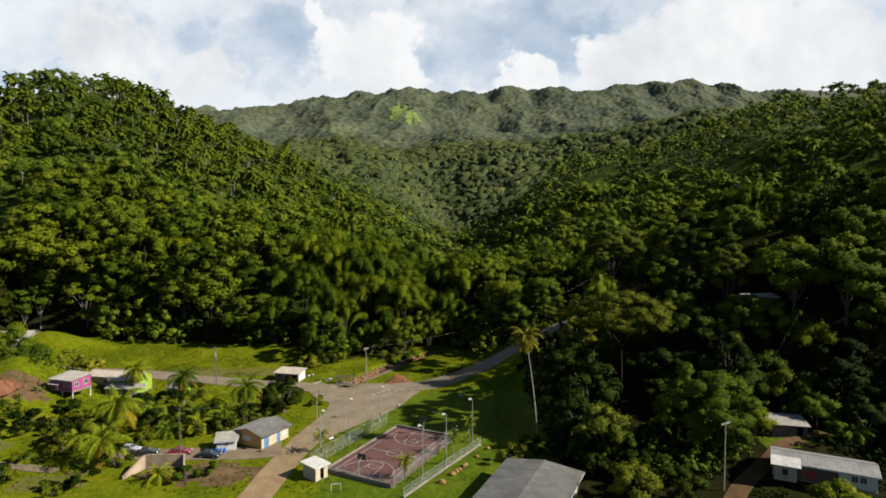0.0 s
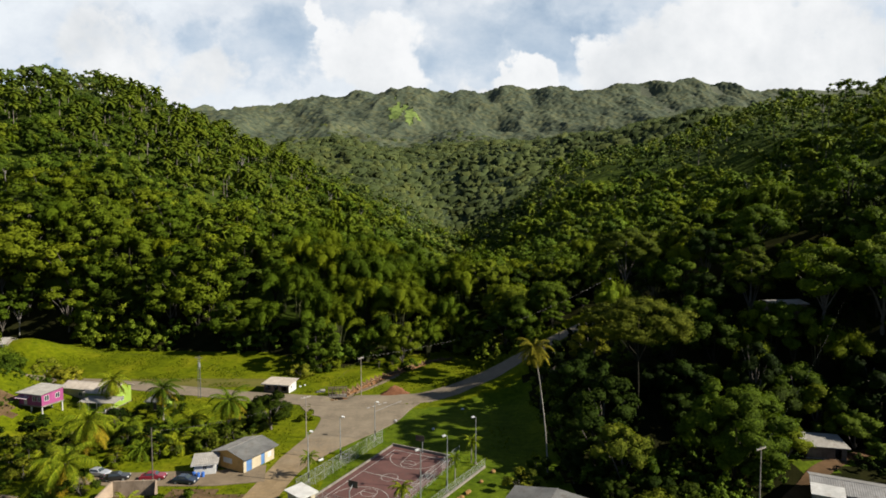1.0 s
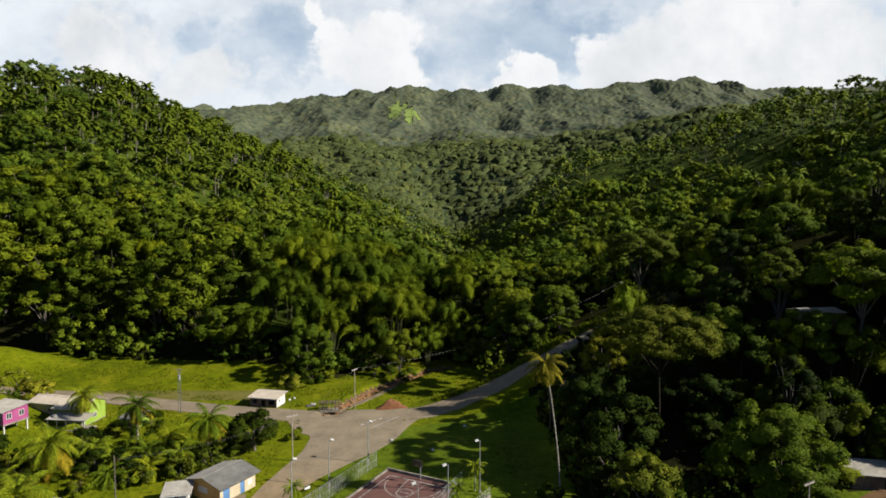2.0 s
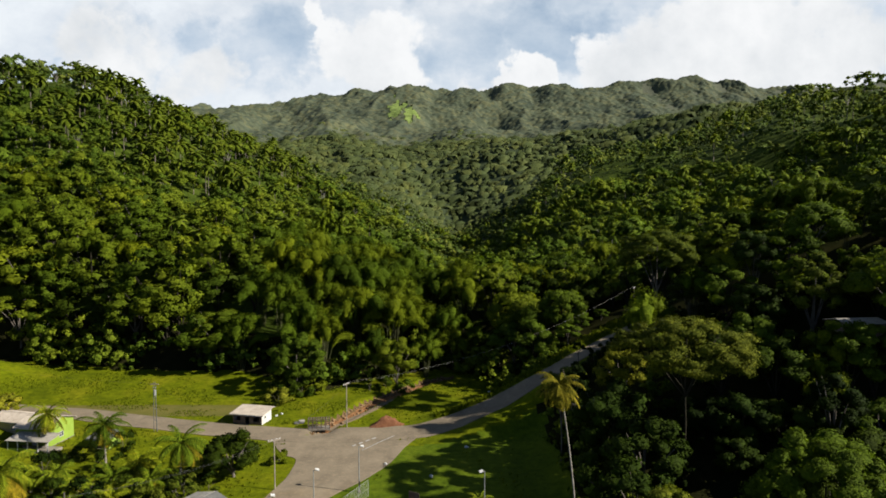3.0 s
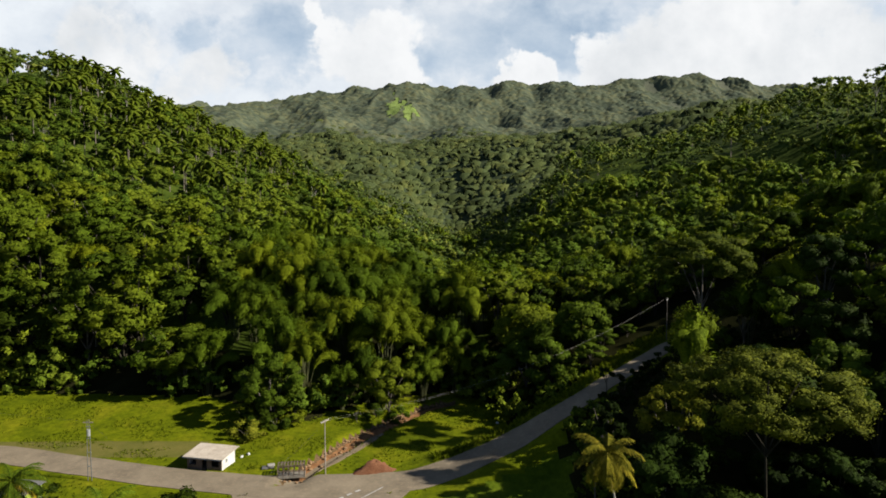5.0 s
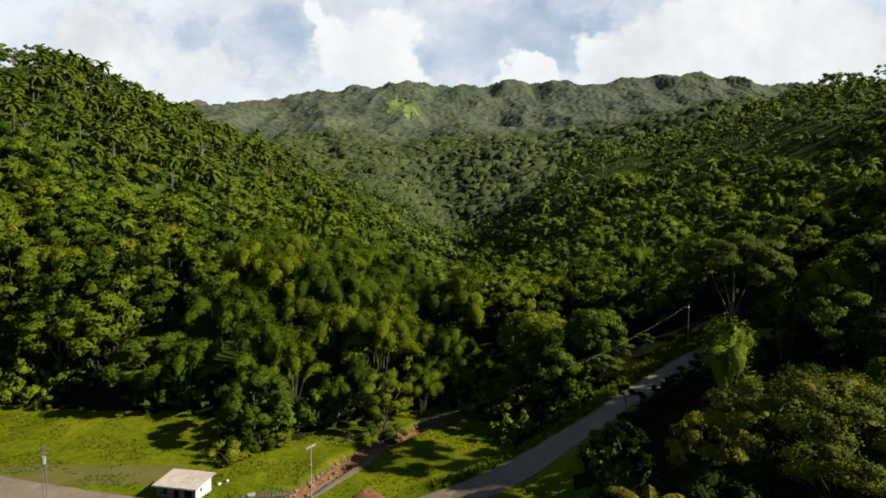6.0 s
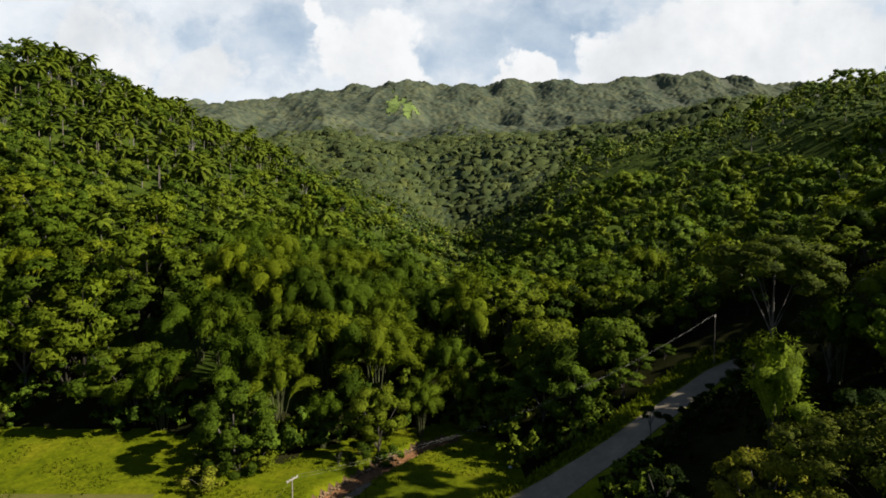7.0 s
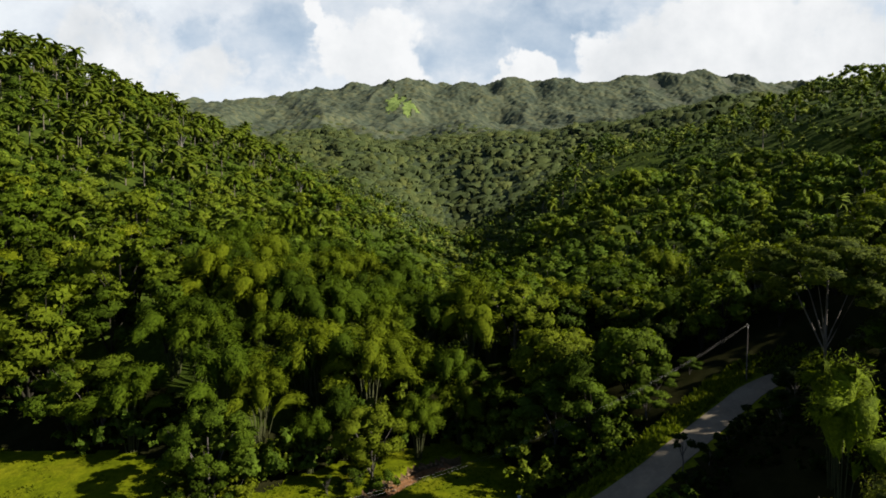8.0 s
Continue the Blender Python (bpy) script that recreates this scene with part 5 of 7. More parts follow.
def canopy(name, label, x0, x1, y0, y1, step, gap, mat, rng, where, swell=1.0, category="woods"):
    """A closed canopy far off: one sheet, domed up over each crown."""
    gx, gy = np.meshgrid(np.arange(x0, x1, step), np.arange(y0, y1, step))
    gx = gx + step * 0.5 * (rng.rand(*gx.shape) - 0.5)
    gy = gy + step * 0.5 * (rng.rand(*gx.shape) - 0.5)
    nx, ny = int((x1 - x0) / gap) + 4, int((y1 - y0) / gap) + 4
    jx, jy, tall = rng.rand(nx, ny), rng.rand(nx, ny), 4.0 + 9.0 * rng.rand(nx, ny) ** 1.5
    cx, cy = np.floor((gx - x0) / gap).astype(int) + 1, np.floor((gy - y0) / gap).astype(int) + 1
    dome = np.zeros(gx.shape)
    for i in (-1, 0, 1):
        for j in (-1, 0, 1):
            kx, ky = np.clip(cx + i, 0, nx - 1), np.clip(cy + j, 0, ny - 1)
            d2 = ((gx - x0 - (kx - 1 + jx[kx, ky]) * gap) ** 2 + (gy - y0 - (ky - 1 + jy[kx, ky]) * gap) ** 2) / (0.78 * gap) ** 2
            dome = np.maximum(dome, tall[kx, ky] * np.clip(1 - d2, 0, 1) ** 0.75)
    z = height(gx, gy) + 1.0 + swell * (dome + 0.3 * (rng.rand(*gx.shape) - 0.5))
    i = np.arange(gx.size).reshape(gx.shape)
    a, b, c, d = i[:-1, :-1].ravel(), i[:-1, 1:].ravel(), i[1:, 1:].ravel(), i[1:, :-1].ravel()
    keep = where(gx, gy)[:-1, :-1].ravel()
    f = np.vstack([np.stack([a, b, c], 1)[keep], np.stack([a, c, d], 1)[keep]])
    used, f = np.unique(f, return_inverse=True)
    f = f.reshape(-1, 3)
    v = np.stack([gx.ravel(), gy.ravel(), z.ravel()], 1)[used]
    n = np.zeros_like(v)
    fn = np.cross(v[f[:, 1]] - v[f[:, 0]], v[f[:, 2]] - v[f[:, 0]])
    for q in range(3):
        np.add.at(n, f[:, q], fn)
    return tagged(array_object(name, v, f, mat, None, unit(n)), label, category, kind="stuff")


canopy("mountain_woods", "rainforest on the far mountain, haze tinted into its green", -1010, 1250, 1290, 2085, 3.8, 12.5, WOODS_FAR, rng, seen_far, 0.5)
canopy("landslip", "pale grassy landslip on the wooded mountain", -240, 20, 1450, 1950, 5.0, 12.0, SCAR, rng, scarred, 0.3, "grass")

# undergrowth along the wood's edge and on the dark bank beside the road
x, y = scatter(-125, 75, 100, 216, 2.6, rng)
off = outside_flat(x, y)
ok = (off > 0.0) & (off < 9) & (fbm(x / 7 + 3, y / 7, 2) > np.where(x < -25, 0.42, 0.51)) & (line_distance(x, y, ROADS) > np.where(above_road(x, y), 8.6, 6.8)) & (line_distance(x, y, LANE) > 3.2) & (line_distance(x, y, STREAM) > 3.0)
ok &= ~((x < 21.5) & (x > 0) & (y > 104) & (y < 160))
ok |= (x > 19 + 5 * fbm(x / 8, y / 8, 2)) & (x < np.where(y < 126, 60, 42)) & (y > 97) & (y < 200) & ((x < 30) | (y < 108) | (fbm(x / 9 + 4, y / 9, 2) > 0.62)) & (line_distance(x, y, LANE) > 3.2) & (line_distance(x, y, ROADS) > np.where(above_road(x, y), 8.6, 6.8))
for cx, cy, r in CLEAR:
    ok &= np.hypot(x - cx, y - cy) > r
x, y = x[ok], y[ok]
low_bush = [broad_crown(np.random.RandomState(260 + k), r, -0.3, hi, 4, 2, 14, 0.28, 1.0, 0.0, 0.86, False, 0.8) for k, (r, hi) in enumerate([(1.6, 2.6), (2.0, 3.4), (1.5, 4.6)])]
forest("undergrowth", "tangled green undergrowth along the edge of the woods", x, y, low_bush, (0.6 + 0.9 * rng.rand(len(x))) * np.where(x > 15, 1.15, 1.75), WOODS, rng)

x, y = scatter(52, 104, 84, 124, 2.0, rng)
ok = (np.hypot(x - 64.2, y - 97.4) > 8.6) & (np.hypot(x - 66.8, y - 112.6) > 4.4) & (line_distance(x, y, LANE) > 2.6) & (rng.rand(len(x)) < 0.8) & ~((x < 58) & (y > 99))
forest("bank_ferns", "tangled ferns and shrubs on the bank round the white house", x[ok], y[ok], low_bush, 0.35 + 0.5 * rng.rand(int(ok.sum())) ** 1.5, LEAF_DARK, rng)

# Shade on the bank is put into the dark leaf colour.
x, y = scatter(22, 62, 156, 194, 1.5, rng)
rd = line_distance(x, y, ROADS)
ok = (rd > 4.0) & (rd < 11) & ~above_road(x, y) & (rng.rand(len(x)) < 0.75)
forest("bank_undergrowth", "low undergrowth darkened for shade below the road", x[ok], y[ok], low_bush, 0.22 + 0.3 * rng.rand(int(ok.sum())), LEAF_DARK, rng)

# The hollow's deep shade is put into the leaf colour.
x, y = scatter(19, 104, 100, 172, 2.5, rng)
ok = (x > 19.5 + 5 * fbm(x / 8, y / 8, 2)) & ((x < 66) | (y > 114)) & (y < 172 - 0.3 * (x - 60).clip(0)) & ((x < 74) | (y < 152)) & (line_distance(x, y, LANE) > 3.4) & (line_distance(x, y, ROADS) > 8.5) & (np.hypot(x - 17, y - 95) > 14) & (np.hypot(x - 64, y - 97) > 11) & (np.hypot(x - 66.8, y - 112.6) > 5)
ok &= (fbm(x / 6 + 8, y / 6, 2) > 0.60)
x, y = x[ok], y[ok]
forest("hollow_undergrowth", "ferny undergrowth darkened for the hollow's shade", x, y, low_bush, (0.5 + 0.6 * rng.rand(len(x))) * np.where(x > 62, 1.3, 1.0), LEAF_DARK, rng)


# ---- buildings ----
def box(x0, x1, y0, y1, z0, z1):
    v = [(x0, y0, z0), (x1, y0, z0), (x1, y1, z0), (x0, y1, z0), (x0, y0, z1), (x1, y0, z1), (x1, y1, z1), (x0, y1, z1)]
    return v, [(0, 3, 2, 1), (4, 5, 6, 7), (0, 1, 5, 4), (1, 2, 6, 5), (2, 3, 7, 6), (3, 0, 4, 7)]


def part(name, shapes, mat, parent=None, label="", bevel=0.0):
    """One mesh object out of several shapes, under a thing or a part."""
    vs, fs, k = [], [], 0
    for v, f in shapes:
        vs += [tuple(q) for q in v]
        fs += [tuple(int(i) + k for i in q) for q in f]
        k += len(v)
    ob = mesh_object(name, vs, fs, mat, parent, label)
    if bevel:
        md = ob.modifiers.new("edge", "BEVEL")
        md.width, md.segments, md.limit_method = bevel, 1, "ANGLE"
    return ob


def root_at(name, x, y, turn, label, category, z=None, group=""):
    ob = new(name)
    ob.matrix_basis = pose(x, y, hz(x, y) if z is None else z, 0, 0, turn)
    return tagged(ob, label, category, group)


def wall_shapes(a, b, z0, z1, thick, holes, along_x, at):
    """A wall between a and b with its holes (centre, sill, width, height) cut through; at: its outer face's mid line."""
    out = []

    def slab(p, q, lo, hi):
        if q - p > 1e-4 and hi - lo > 1e-4:
            out.append(box(p, q, at - thick / 2, at + thick / 2, lo, hi) if along_x else box(at - thick / 2, at + thick / 2, p, q, lo, hi))

    edge = a
    for c, sill, w, h in sorted(holes):
        slab(edge, c - w / 2, z0, z1)
        slab(c - w / 2, c + w / 2, z0, sill)
        slab(c - w / 2, c + w / 2, sill + h, z1)
        edge = c + w / 2
    slab(edge, b, z0, z1)
    return out


def house(name, label, x, y, turn, L, W, H, rise, wall_mat, roof_mat, openings=(), lift=0.0, over=0.45, frame_mat=None, door_mat=None, mono=False, z=None, category="house", wall_mats=None, roof_label=""):
    """A house with its roof ridge along its length. openings: side (0 front, 1 right end, 2 back, 3 left end), centre, sill, width, height, kind."""
    root = root_at(name, x, y, turn, label, category, z)
    T = 0.16
    hl, hw = L / 2, W / 2
    base = lift
    part("floor_slab", [box(-hl - 0.1, hl + 0.1, -hw - 0.1, hw + 0.1, base - 0.25 if lift else -0.6, base + 0.02)], CONCRETE, root)
    if lift:
        for px in (-hl + 0.2, 0, hl - 0.2):
            for py in (-hw + 0.2, hw - 0.2):
                part("post", [box(px - 0.12, px + 0.12, py - 0.12, py + 0.12, -0.8, base - 0.25)], WHITE_WALL, root)
    spec = {0: (-hl, hl, True, -hw + T / 2), 2: (-hl, hl, True, hw - T / 2), 1: (-hw + T, hw - T, False, hl - T / 2), 3: (-hw + T, hw - T, False, -hl + T / 2)}
    for side, (a, b, along, at) in spec.items():
        holes = [(c, base + s, w, h) for sd, c, s, w, h, k in openings if sd == side]
        top = base + H + (rise if mono and side == 2 else 0)
        shapes = wall_shapes(a, b, base, top, T, holes, along, at)
        if side in (1, 3):
            p = at - T / 2
            if mono:
                tri = [(p, -hw, base + H), (p, hw, base + H), (p, hw, base + H + rise)]
            else:
                tri = [(p, -hw, base + H), (p, hw, base + H), (p, 0, base + H + rise)]
            v = tri + [(q[0] + T, q[1], q[2]) for q in tri]
            shapes.append((v, [(0, 1, 2), (5, 4, 3), (0, 3, 4, 1), (1, 4, 5, 2), (2, 5, 3, 0)]))
        part("wall", shapes, (wall_mats or {}).get(side, wall_mat), root)
    for side, c, s, w, h, kind in openings:
        a, b, along, at = spec[side]
        sg = -1 if side in (0, 3) else 1
        lo, hi = base + s, base + s + h

        def block(u0, u1, d0, d1, z0, z1):
            d0, d1 = sorted((at + sg * d0, at + sg * d1))
            return box(u0, u1, d0, d1, z0, z1) if along else box(d0, d1, u0, u1, z0, z1)

        if kind == "door":
            dr = part("door", [block(c - w / 2, c + w / 2, -0.02, 0.04, lo, hi)], door_mat or WOOD, root)
            part("handle", [block(c + w * 0.36, c + w * 0.41, 0.04, 0.09, lo + h * 0.46, lo + h * 0.52)], STEEL, dr)
        elif kind == "open":
            # dark panel set behind the opening, for the room's shade
            part("doorway", [block(c - w / 2, c + w / 2, -1.2, -1.1, lo, hi)], DARK_IN, root, "dark panel standing in for the unlit room")
        elif kind == "shutter":
            part("shutter", [block(c - w / 2, c + w / 2, -0.02, 0.05, lo, hi)], WHITE_WALL, root, "closed white shutter")
        else:
            wn = part("window", [block(c - w / 2, c + w / 2, 0.0, 0.10, lo, lo + 0.07), block(c - w / 2, c + w / 2, 0.0, 0.10, hi - 0.07, hi), block(c - w / 2, c - w / 2 + 0.07, 0, 0.10, lo + 0.07, hi - 0.07),
                                 block(c + w / 2 - 0.07, c + w / 2, 0, 0.10, lo + 0.07, hi - 0.07), block(c - 0.03, c + 0.03, 0, 0.09, lo + 0.07, hi - 0.07)], frame_mat or WHITE_WALL, root)
            for u0, u1 in ((c - w / 2 + 0.07, c - 0.03), (c + 0.03, c + w / 2 - 0.07)):
                part("pane", [block(u0, u1, 0.02, 0.03, lo + 0.07, hi - 0.07)], GLASS, wn)
    # roof sheets with raised ribs, laid side by side
    rl = L + 2 * over
    n = max(2, round(rl / 0.9))
    sw = rl / n
    zt = base + H
    if mono:
        slopes = [((-hw - over, zt - rise * over / W + 0.08), (hw + over, zt + rise + rise * over / W + 0.08))]
    else:
        k = rise / hw
        slopes = [((-hw - over, zt - over * k + 0.08), (0.0, zt + rise + 0.08)), ((hw + over, zt - over * k + 0.08), (0.0, zt + rise + 0.08))]
    roof = part("roof", [box(-rl / 2, rl / 2, -0.14, 0.14, slopes[0][1][1] - 0.02, slopes[0][1][1] + 0.05)] if not mono else [box(-rl / 2, rl / 2, hw + over - 0.08, hw + over, slopes[0][1][1] - 0.12, slopes[0][1][1] + 0.03)], roof_mat, root, roof_label)
    me = {}
    rr = random.Random(name + str(x))
    for si, ((y0, z0), (y1, z1)) in enumerate(slopes):
        v, f = [], []
        ribs = 6
        for i in range(ribs + 1):
            up = 0.035 if i % 2 else 0.0
            xx = sw * i / ribs
            v += [(xx, y0, z0 + up), (xx, y1, z1 + up), (xx, y0, z0 + up - 0.05), (xx, y1, z1 + up - 0.05)]
        for i in range(ribs):
            q = 4 * i
            f += [(q, q + 4, q + 5, q + 1), (q + 2, q + 3, q + 7, q + 6), (q, q + 2, q + 6, q + 4), (q + 1, q + 5, q + 7, q + 3)]
        f += [(0, 1, 3, 2), (4 * ribs, 4 * ribs + 2, 4 * ribs + 3, 4 * ribs + 1)]
        first = mesh_object("roof_sheet", v, f, roof_mat, roof)
        for i in range(n):
            ob = first if i == 0 else new("roof_sheet", first.data)
            ob.parent = roof
            ob.matrix_basis = pose(-rl / 2 + i * sw, 0, rr.uniform(0, 0.03), rr.uniform(-0.12, 0.12), 0, 0)
    # fascia boards
    for yy in ((-hw - over), (hw + over)):
        zz = (slopes[0][0][1] if yy < 0 else (slopes[0][1][1] if mono else slopes[0][0][1])) - 0.06
        part("fascia", [box(-rl / 2, rl / 2, yy + (0.02 if yy < 0 else -0.06), yy + (0.06 if yy < 0 else -0.02), zz - 0.16, zz)], WOOD if wall_mat in (WOOD,) else WHITE_WALL, root)
    return root


house("yellow_house", "yellow-orange wooden house with blue doors and grey zinc roof", -37.4, 119.0, 61.0, 7.4, 7.6, 2.7, 0.95, YELLOW_WALL, ZINC,
      [(0, -2.4, 0.02, 1.3, 2.1, "door"), (0, 0.9, 0.02, 0.9, 2.1, "door"), (0, 2.6, 0.9, 1.0, 1.0, "shutter"), (3, 0.3, 1.1, 2.3, 1.0, "shutter")], door_mat=BLUE_DOOR,
      wall_mats={0: CREAM_WALL})
yellow = bpy.data.objects["yellow_house"]
part("front_roof", [([(-4.25, -4.7, 2.69), (4.25, -4.7, 2.69), (4.25, -0.15, 3.83), (-4.25, -0.15, 3.83), (-4.25, -4.7, 2.65), (4.25, -4.7, 2.65), (4.25, -0.15, 3.79), (-4.25, -0.15, 3.79)],
                     [(0, 1, 2, 3), (7, 6, 5, 4), (0, 4, 5, 1), (1, 5, 6, 2), (2, 6, 7, 3), (3, 7, 4, 0)])], ZINC_DARK, yellow, "darker grey sheet over the front rooms")
house("annexe", "small white lean-to shed beside the yellow house", -43.0, 114.9, 14.0, 3.6, 3.0, 2.1, 0.45, WHITE_WALL, ZINC, [(0, 0.0, 0.9, 0.7, 0.9, "window"), (1, 0.2, 0.02, 0.8, 1.9, "open")], mono=True, over=0.5, category="shed")
house("kiosk", "small cream block hut with flat sheet roof beside the court", -22.6, 101.8, 52.0, 2.7, 3.4, 2.4, 0.2, CREAM_WALL, PALE_SHEET, [(0, 0.1, 0.02, 0.8, 2.0, "open")], mono=True, over=0.4, category="hut")
house("roadside_shop", "small white roadside shop with open dark front", -43.3, 164.6, -12.0, 7.0, 4.4, 2.35, 0.35, WHITE_WALL, BEIGE_SHEET,
      [(0, -2.4, 0.8, 1.5, 1.1, "open"), (0, 0.0, 0.02, 1.0, 2.0, "open"), (0, 2.2, 0.7, 1.5, 1.2, "open"), (1, -0.6, 1.0, 0.7, 0.8, "window")], over=0.6, category="shop", wall_mats={0: WOOD}, mono=True)
house("community_hall", "large open hall with a broad rusty grey gable roof", 14.2, 92.4, 65.0, 15.0, 12.2, 3.0, 0.75, CREAM_WALL, ZINC_DARK, [(2, -3.0, 0.9, 1.6, 1.2, "window"), (2, 3.0, 0.9, 1.6, 1.2, "window"), (1, 2.5, 0.02, 1.2, 2.1, "open")], over=0.8, category="hall")
house("white_house", "long white bungalow with a pale sheet roof on the hillside", 64.2, 97.4, -28.0, 14.5, 6.2, 2.6, 0.8, WHITE_WALL, GREY_SHEET,
      [(0, 4.2, 1.0, 0.9, 1.1, "window"), (0, 5.4, 1.0, 0.9, 1.1, "window"), (0, -1.0, 0.02, 1.0, 2.0, "open"), (0, 1.4, 0.9, 1.2, 1.2, "open"), (0, -4.6, 1.0, 0.9, 1.0, "window"), (1, 0.5, 1.0, 0.8, 1.1, "window")], lift=0.5)
bungalow = bpy.data.objects["white_house"]
part("wing_wall", [box(-7.1, -3.9, -4.5, -3.14, 0.3, 2.95)], CREAM_WALL, bungalow, "cream-painted front wing")
part("wing_roof", [([(-7.7, -5.0, 2.98), (-3.3, -5.0, 2.98), (-3.3, -2.4, 3.75), (-7.7, -2.4, 3.75), (-7.7, -5.0, 2.92), (-3.3, -5.0, 2.92), (-3.3, -2.4, 3.69), (-7.7, -2.4, 3.69)],
                    [(0, 1, 2, 3), (7, 6, 5, 4), (0, 4, 5, 1), (1, 5, 6, 2), (2, 6, 7, 3), (3, 7, 4, 0)])], PALE_SHEET, bungalow)
# Dark slab on the wall, for the unlit room behind the window.
part("wing_window", [box(-6.0, -5.2, -4.54, -4.46, 1.3, 2.3)], DARK_IN, bungalow)
# Flat dark panel over the front wall, for the recessed porch's shade.
part("porch_shade_panel", [box(-3.8, 1.7, -3.17, -3.115, 0.52, 2.95)], WOOD, bungalow, "dark panel standing in for the shaded porch")
part("porch_curtain", [box(-2.2, -1.2, -3.22, -3.175, 0.9, 2.3)], RED_CLOTH, bungalow, "dark red hanging cloth")
house("shack", "weathered timber shack with a patched rusty sheet roof", 66.8, 112.6, -12.0, 6.2, 4.6, 2.1, 0.5, WOOD, ZINC, [(0, 1.8, 0.02, 1.0, 1.9, "open")], mono=True, category="shack")
house("slope_cabin", "small cabin roof half hidden among the hillside trees", 73.6, 137.6, 8.0, 7.6, 5.0, 2.6, 0.5, WOOD, ZINC, [(0, -1.0, 0.9, 1.0, 1.0, "window")], category="cabin", z=24.8)
house("block_house", "unfinished grey concrete house high on the wooded slope", 88.0, 146.0, 10.0, 7.0, 6.0, 5.0, 0.6, CONCRETE, ZINC_DARK,
      [(0, -1.8, 3.2, 1.2, 1.2, "open"), (0, 1.6, 3.2, 1.2, 1.2, "open"), (3, 0.0, 3.2, 1.2, 1.2, "open")], z=33.0)
pink = house("pink_house", "magenta wooden house on white posts with grey roof", -90.3, 140.8, -17.0, 6.6, 5.2, 2.6, 0.45, PINK_WALL, ZINC,
             [(0, 1.2, 0.9, 1.1, 1.1, "window"), (0, 2.6, 0.9, 0.9, 1.1, "window"), (0, -1.4, 0.02, 0.9, 2.0, "door"), (1, -1.4, 0.9, 1.1, 1.2, "window"), (1, 1.2, 0.9, 1.1, 1.2, "window")], lift=1.7, mono=True, over=0.5, door_mat=WHITE_WALL)
for k in range(12):
    part("awning_slat", [([(-3.7 + 0.3 * k, -3.5, 3.2), (-3.46 + 0.3 * k, -3.5, 3.2), (-3.46 + 0.3 * k, -2.2, 3.75), (-3.7 + 0.3 * k, -2.2, 3.75),
                           (-3.7 + 0.3 * k, -3.5, 3.16), (-3.46 + 0.3 * k, -3.5, 3.16), (-3.46 + 0.3 * k, -2.2, 3.71), (-3.7 + 0.3 * k, -2.2, 3.71)],
                          [(0, 1, 2, 3), (7, 6, 5, 4), (0, 4, 5, 1), (1, 5, 6, 2), (2, 6, 7, 3), (3, 7, 4, 0)])], WHITE_WALL if k % 2 else PINK_WALL, pink, "striped awning slat")
for k in range(8):
    part("stair_tread", [box(-3.2, -2.0, -2.9 - 0.28 * k, -2.6 - 0.28 * k, 1.5 - 0.2 * k, 1.55 - 0.2 * k)], WOOD, pink)
house("green_house", "lime green house with a pale roof and a veranda", -82.0, 152.6, -6.0, 7.0, 7.0, 4.0, 1.2, GREEN_WALL, BEIGE_SHEET,
      [(0, -2.6, 1.0, 1.2, 1.1, "window"), (0, 0.4, 0.02, 1.0, 2.1, "door"), (0, 2.6, 1.0, 1.2, 1.1, "window"), (1, 0.0, 1.0, 1.2, 1.1, "window")], door_mat=WHITE_WALL)
ver = root_at("veranda", -80.8, 147.2, -6.0, "lime green veranda with white posts and low roof", "veranda")
part("roof", [([(-4.4, -1.9, 2.45), (4.8, -1.9, 2.45), (4.8, 1.7, 3.0), (-4.4, 1.7, 3.0), (-4.4, -1.9, 2.38), (4.8, -1.9, 2.38), (4.8, 1.7, 2.93), (-4.4, 1.7, 2.93)],
               [(0, 1, 2, 3), (7, 6, 5, 4), (0, 4, 5, 1), (1, 5, 6, 2), (2, 6, 7, 3), (3, 7, 4, 0)])], ZINC, ver)
for px in (-4.0, -1.9, 0.2, 2.3, 4.4):
    part("post", [box(px - 0.08, px + 0.08, -1.7, -1.54, -0.2, 2.42)], WHITE_WALL, ver)
part("railing", [box(-4.0, 2.3, -1.66, -1.58, 0.25, 0.95)], GREEN_WALL, ver)
part("floor_slab", [box(-4.4, 4.8, -1.9, 1.7, -0.4, 0.2)], CONCRETE, ver)
house("long_shed", "long shed with a pale beige sheet roof beside the road", -90.5, 157.5, -14.0, 9.5, 5.5, 2.8, 0.9, CREAM_WALL, BEIGE_SHEET, [(0, 1.0, 0.9, 1.1, 1.0, "window")], category="shed")
house("green_outbuilding", "small lime green outbuilding with a grey roof", -68.6, 150.5, -8.0, 4.4, 3.4, 2.0, 0.4, GREEN_WALL, ZINC_DARK, [(0, 0.0, 0.02, 0.9, 1.9, "door")], category="outbuilding", mono=True)
house("hill_house", "white and brick house with a pale roof on the grassy hill", -139.5, 189.0, 12.0, 12.0, 7.0, 3.0, 1.1, WHITE_WALL, ZINC, [(0, 4.0, 0.9, 1.2, 1.2, "window"), (1, 0.0, 0.9, 1.2, 1.2, "window")], wall_mats={1: CONCRETE})

# ---- the sports court ----
CT = 27.0
court = root_at("sports_court", -9.5, 112.0, -CT, "faded red sports court with worn white lines", "court", 0.0)
part("slab", [box(-7.0, 7.0, -12.4, 12.4, -0.4, 0.16)], COURT, court)


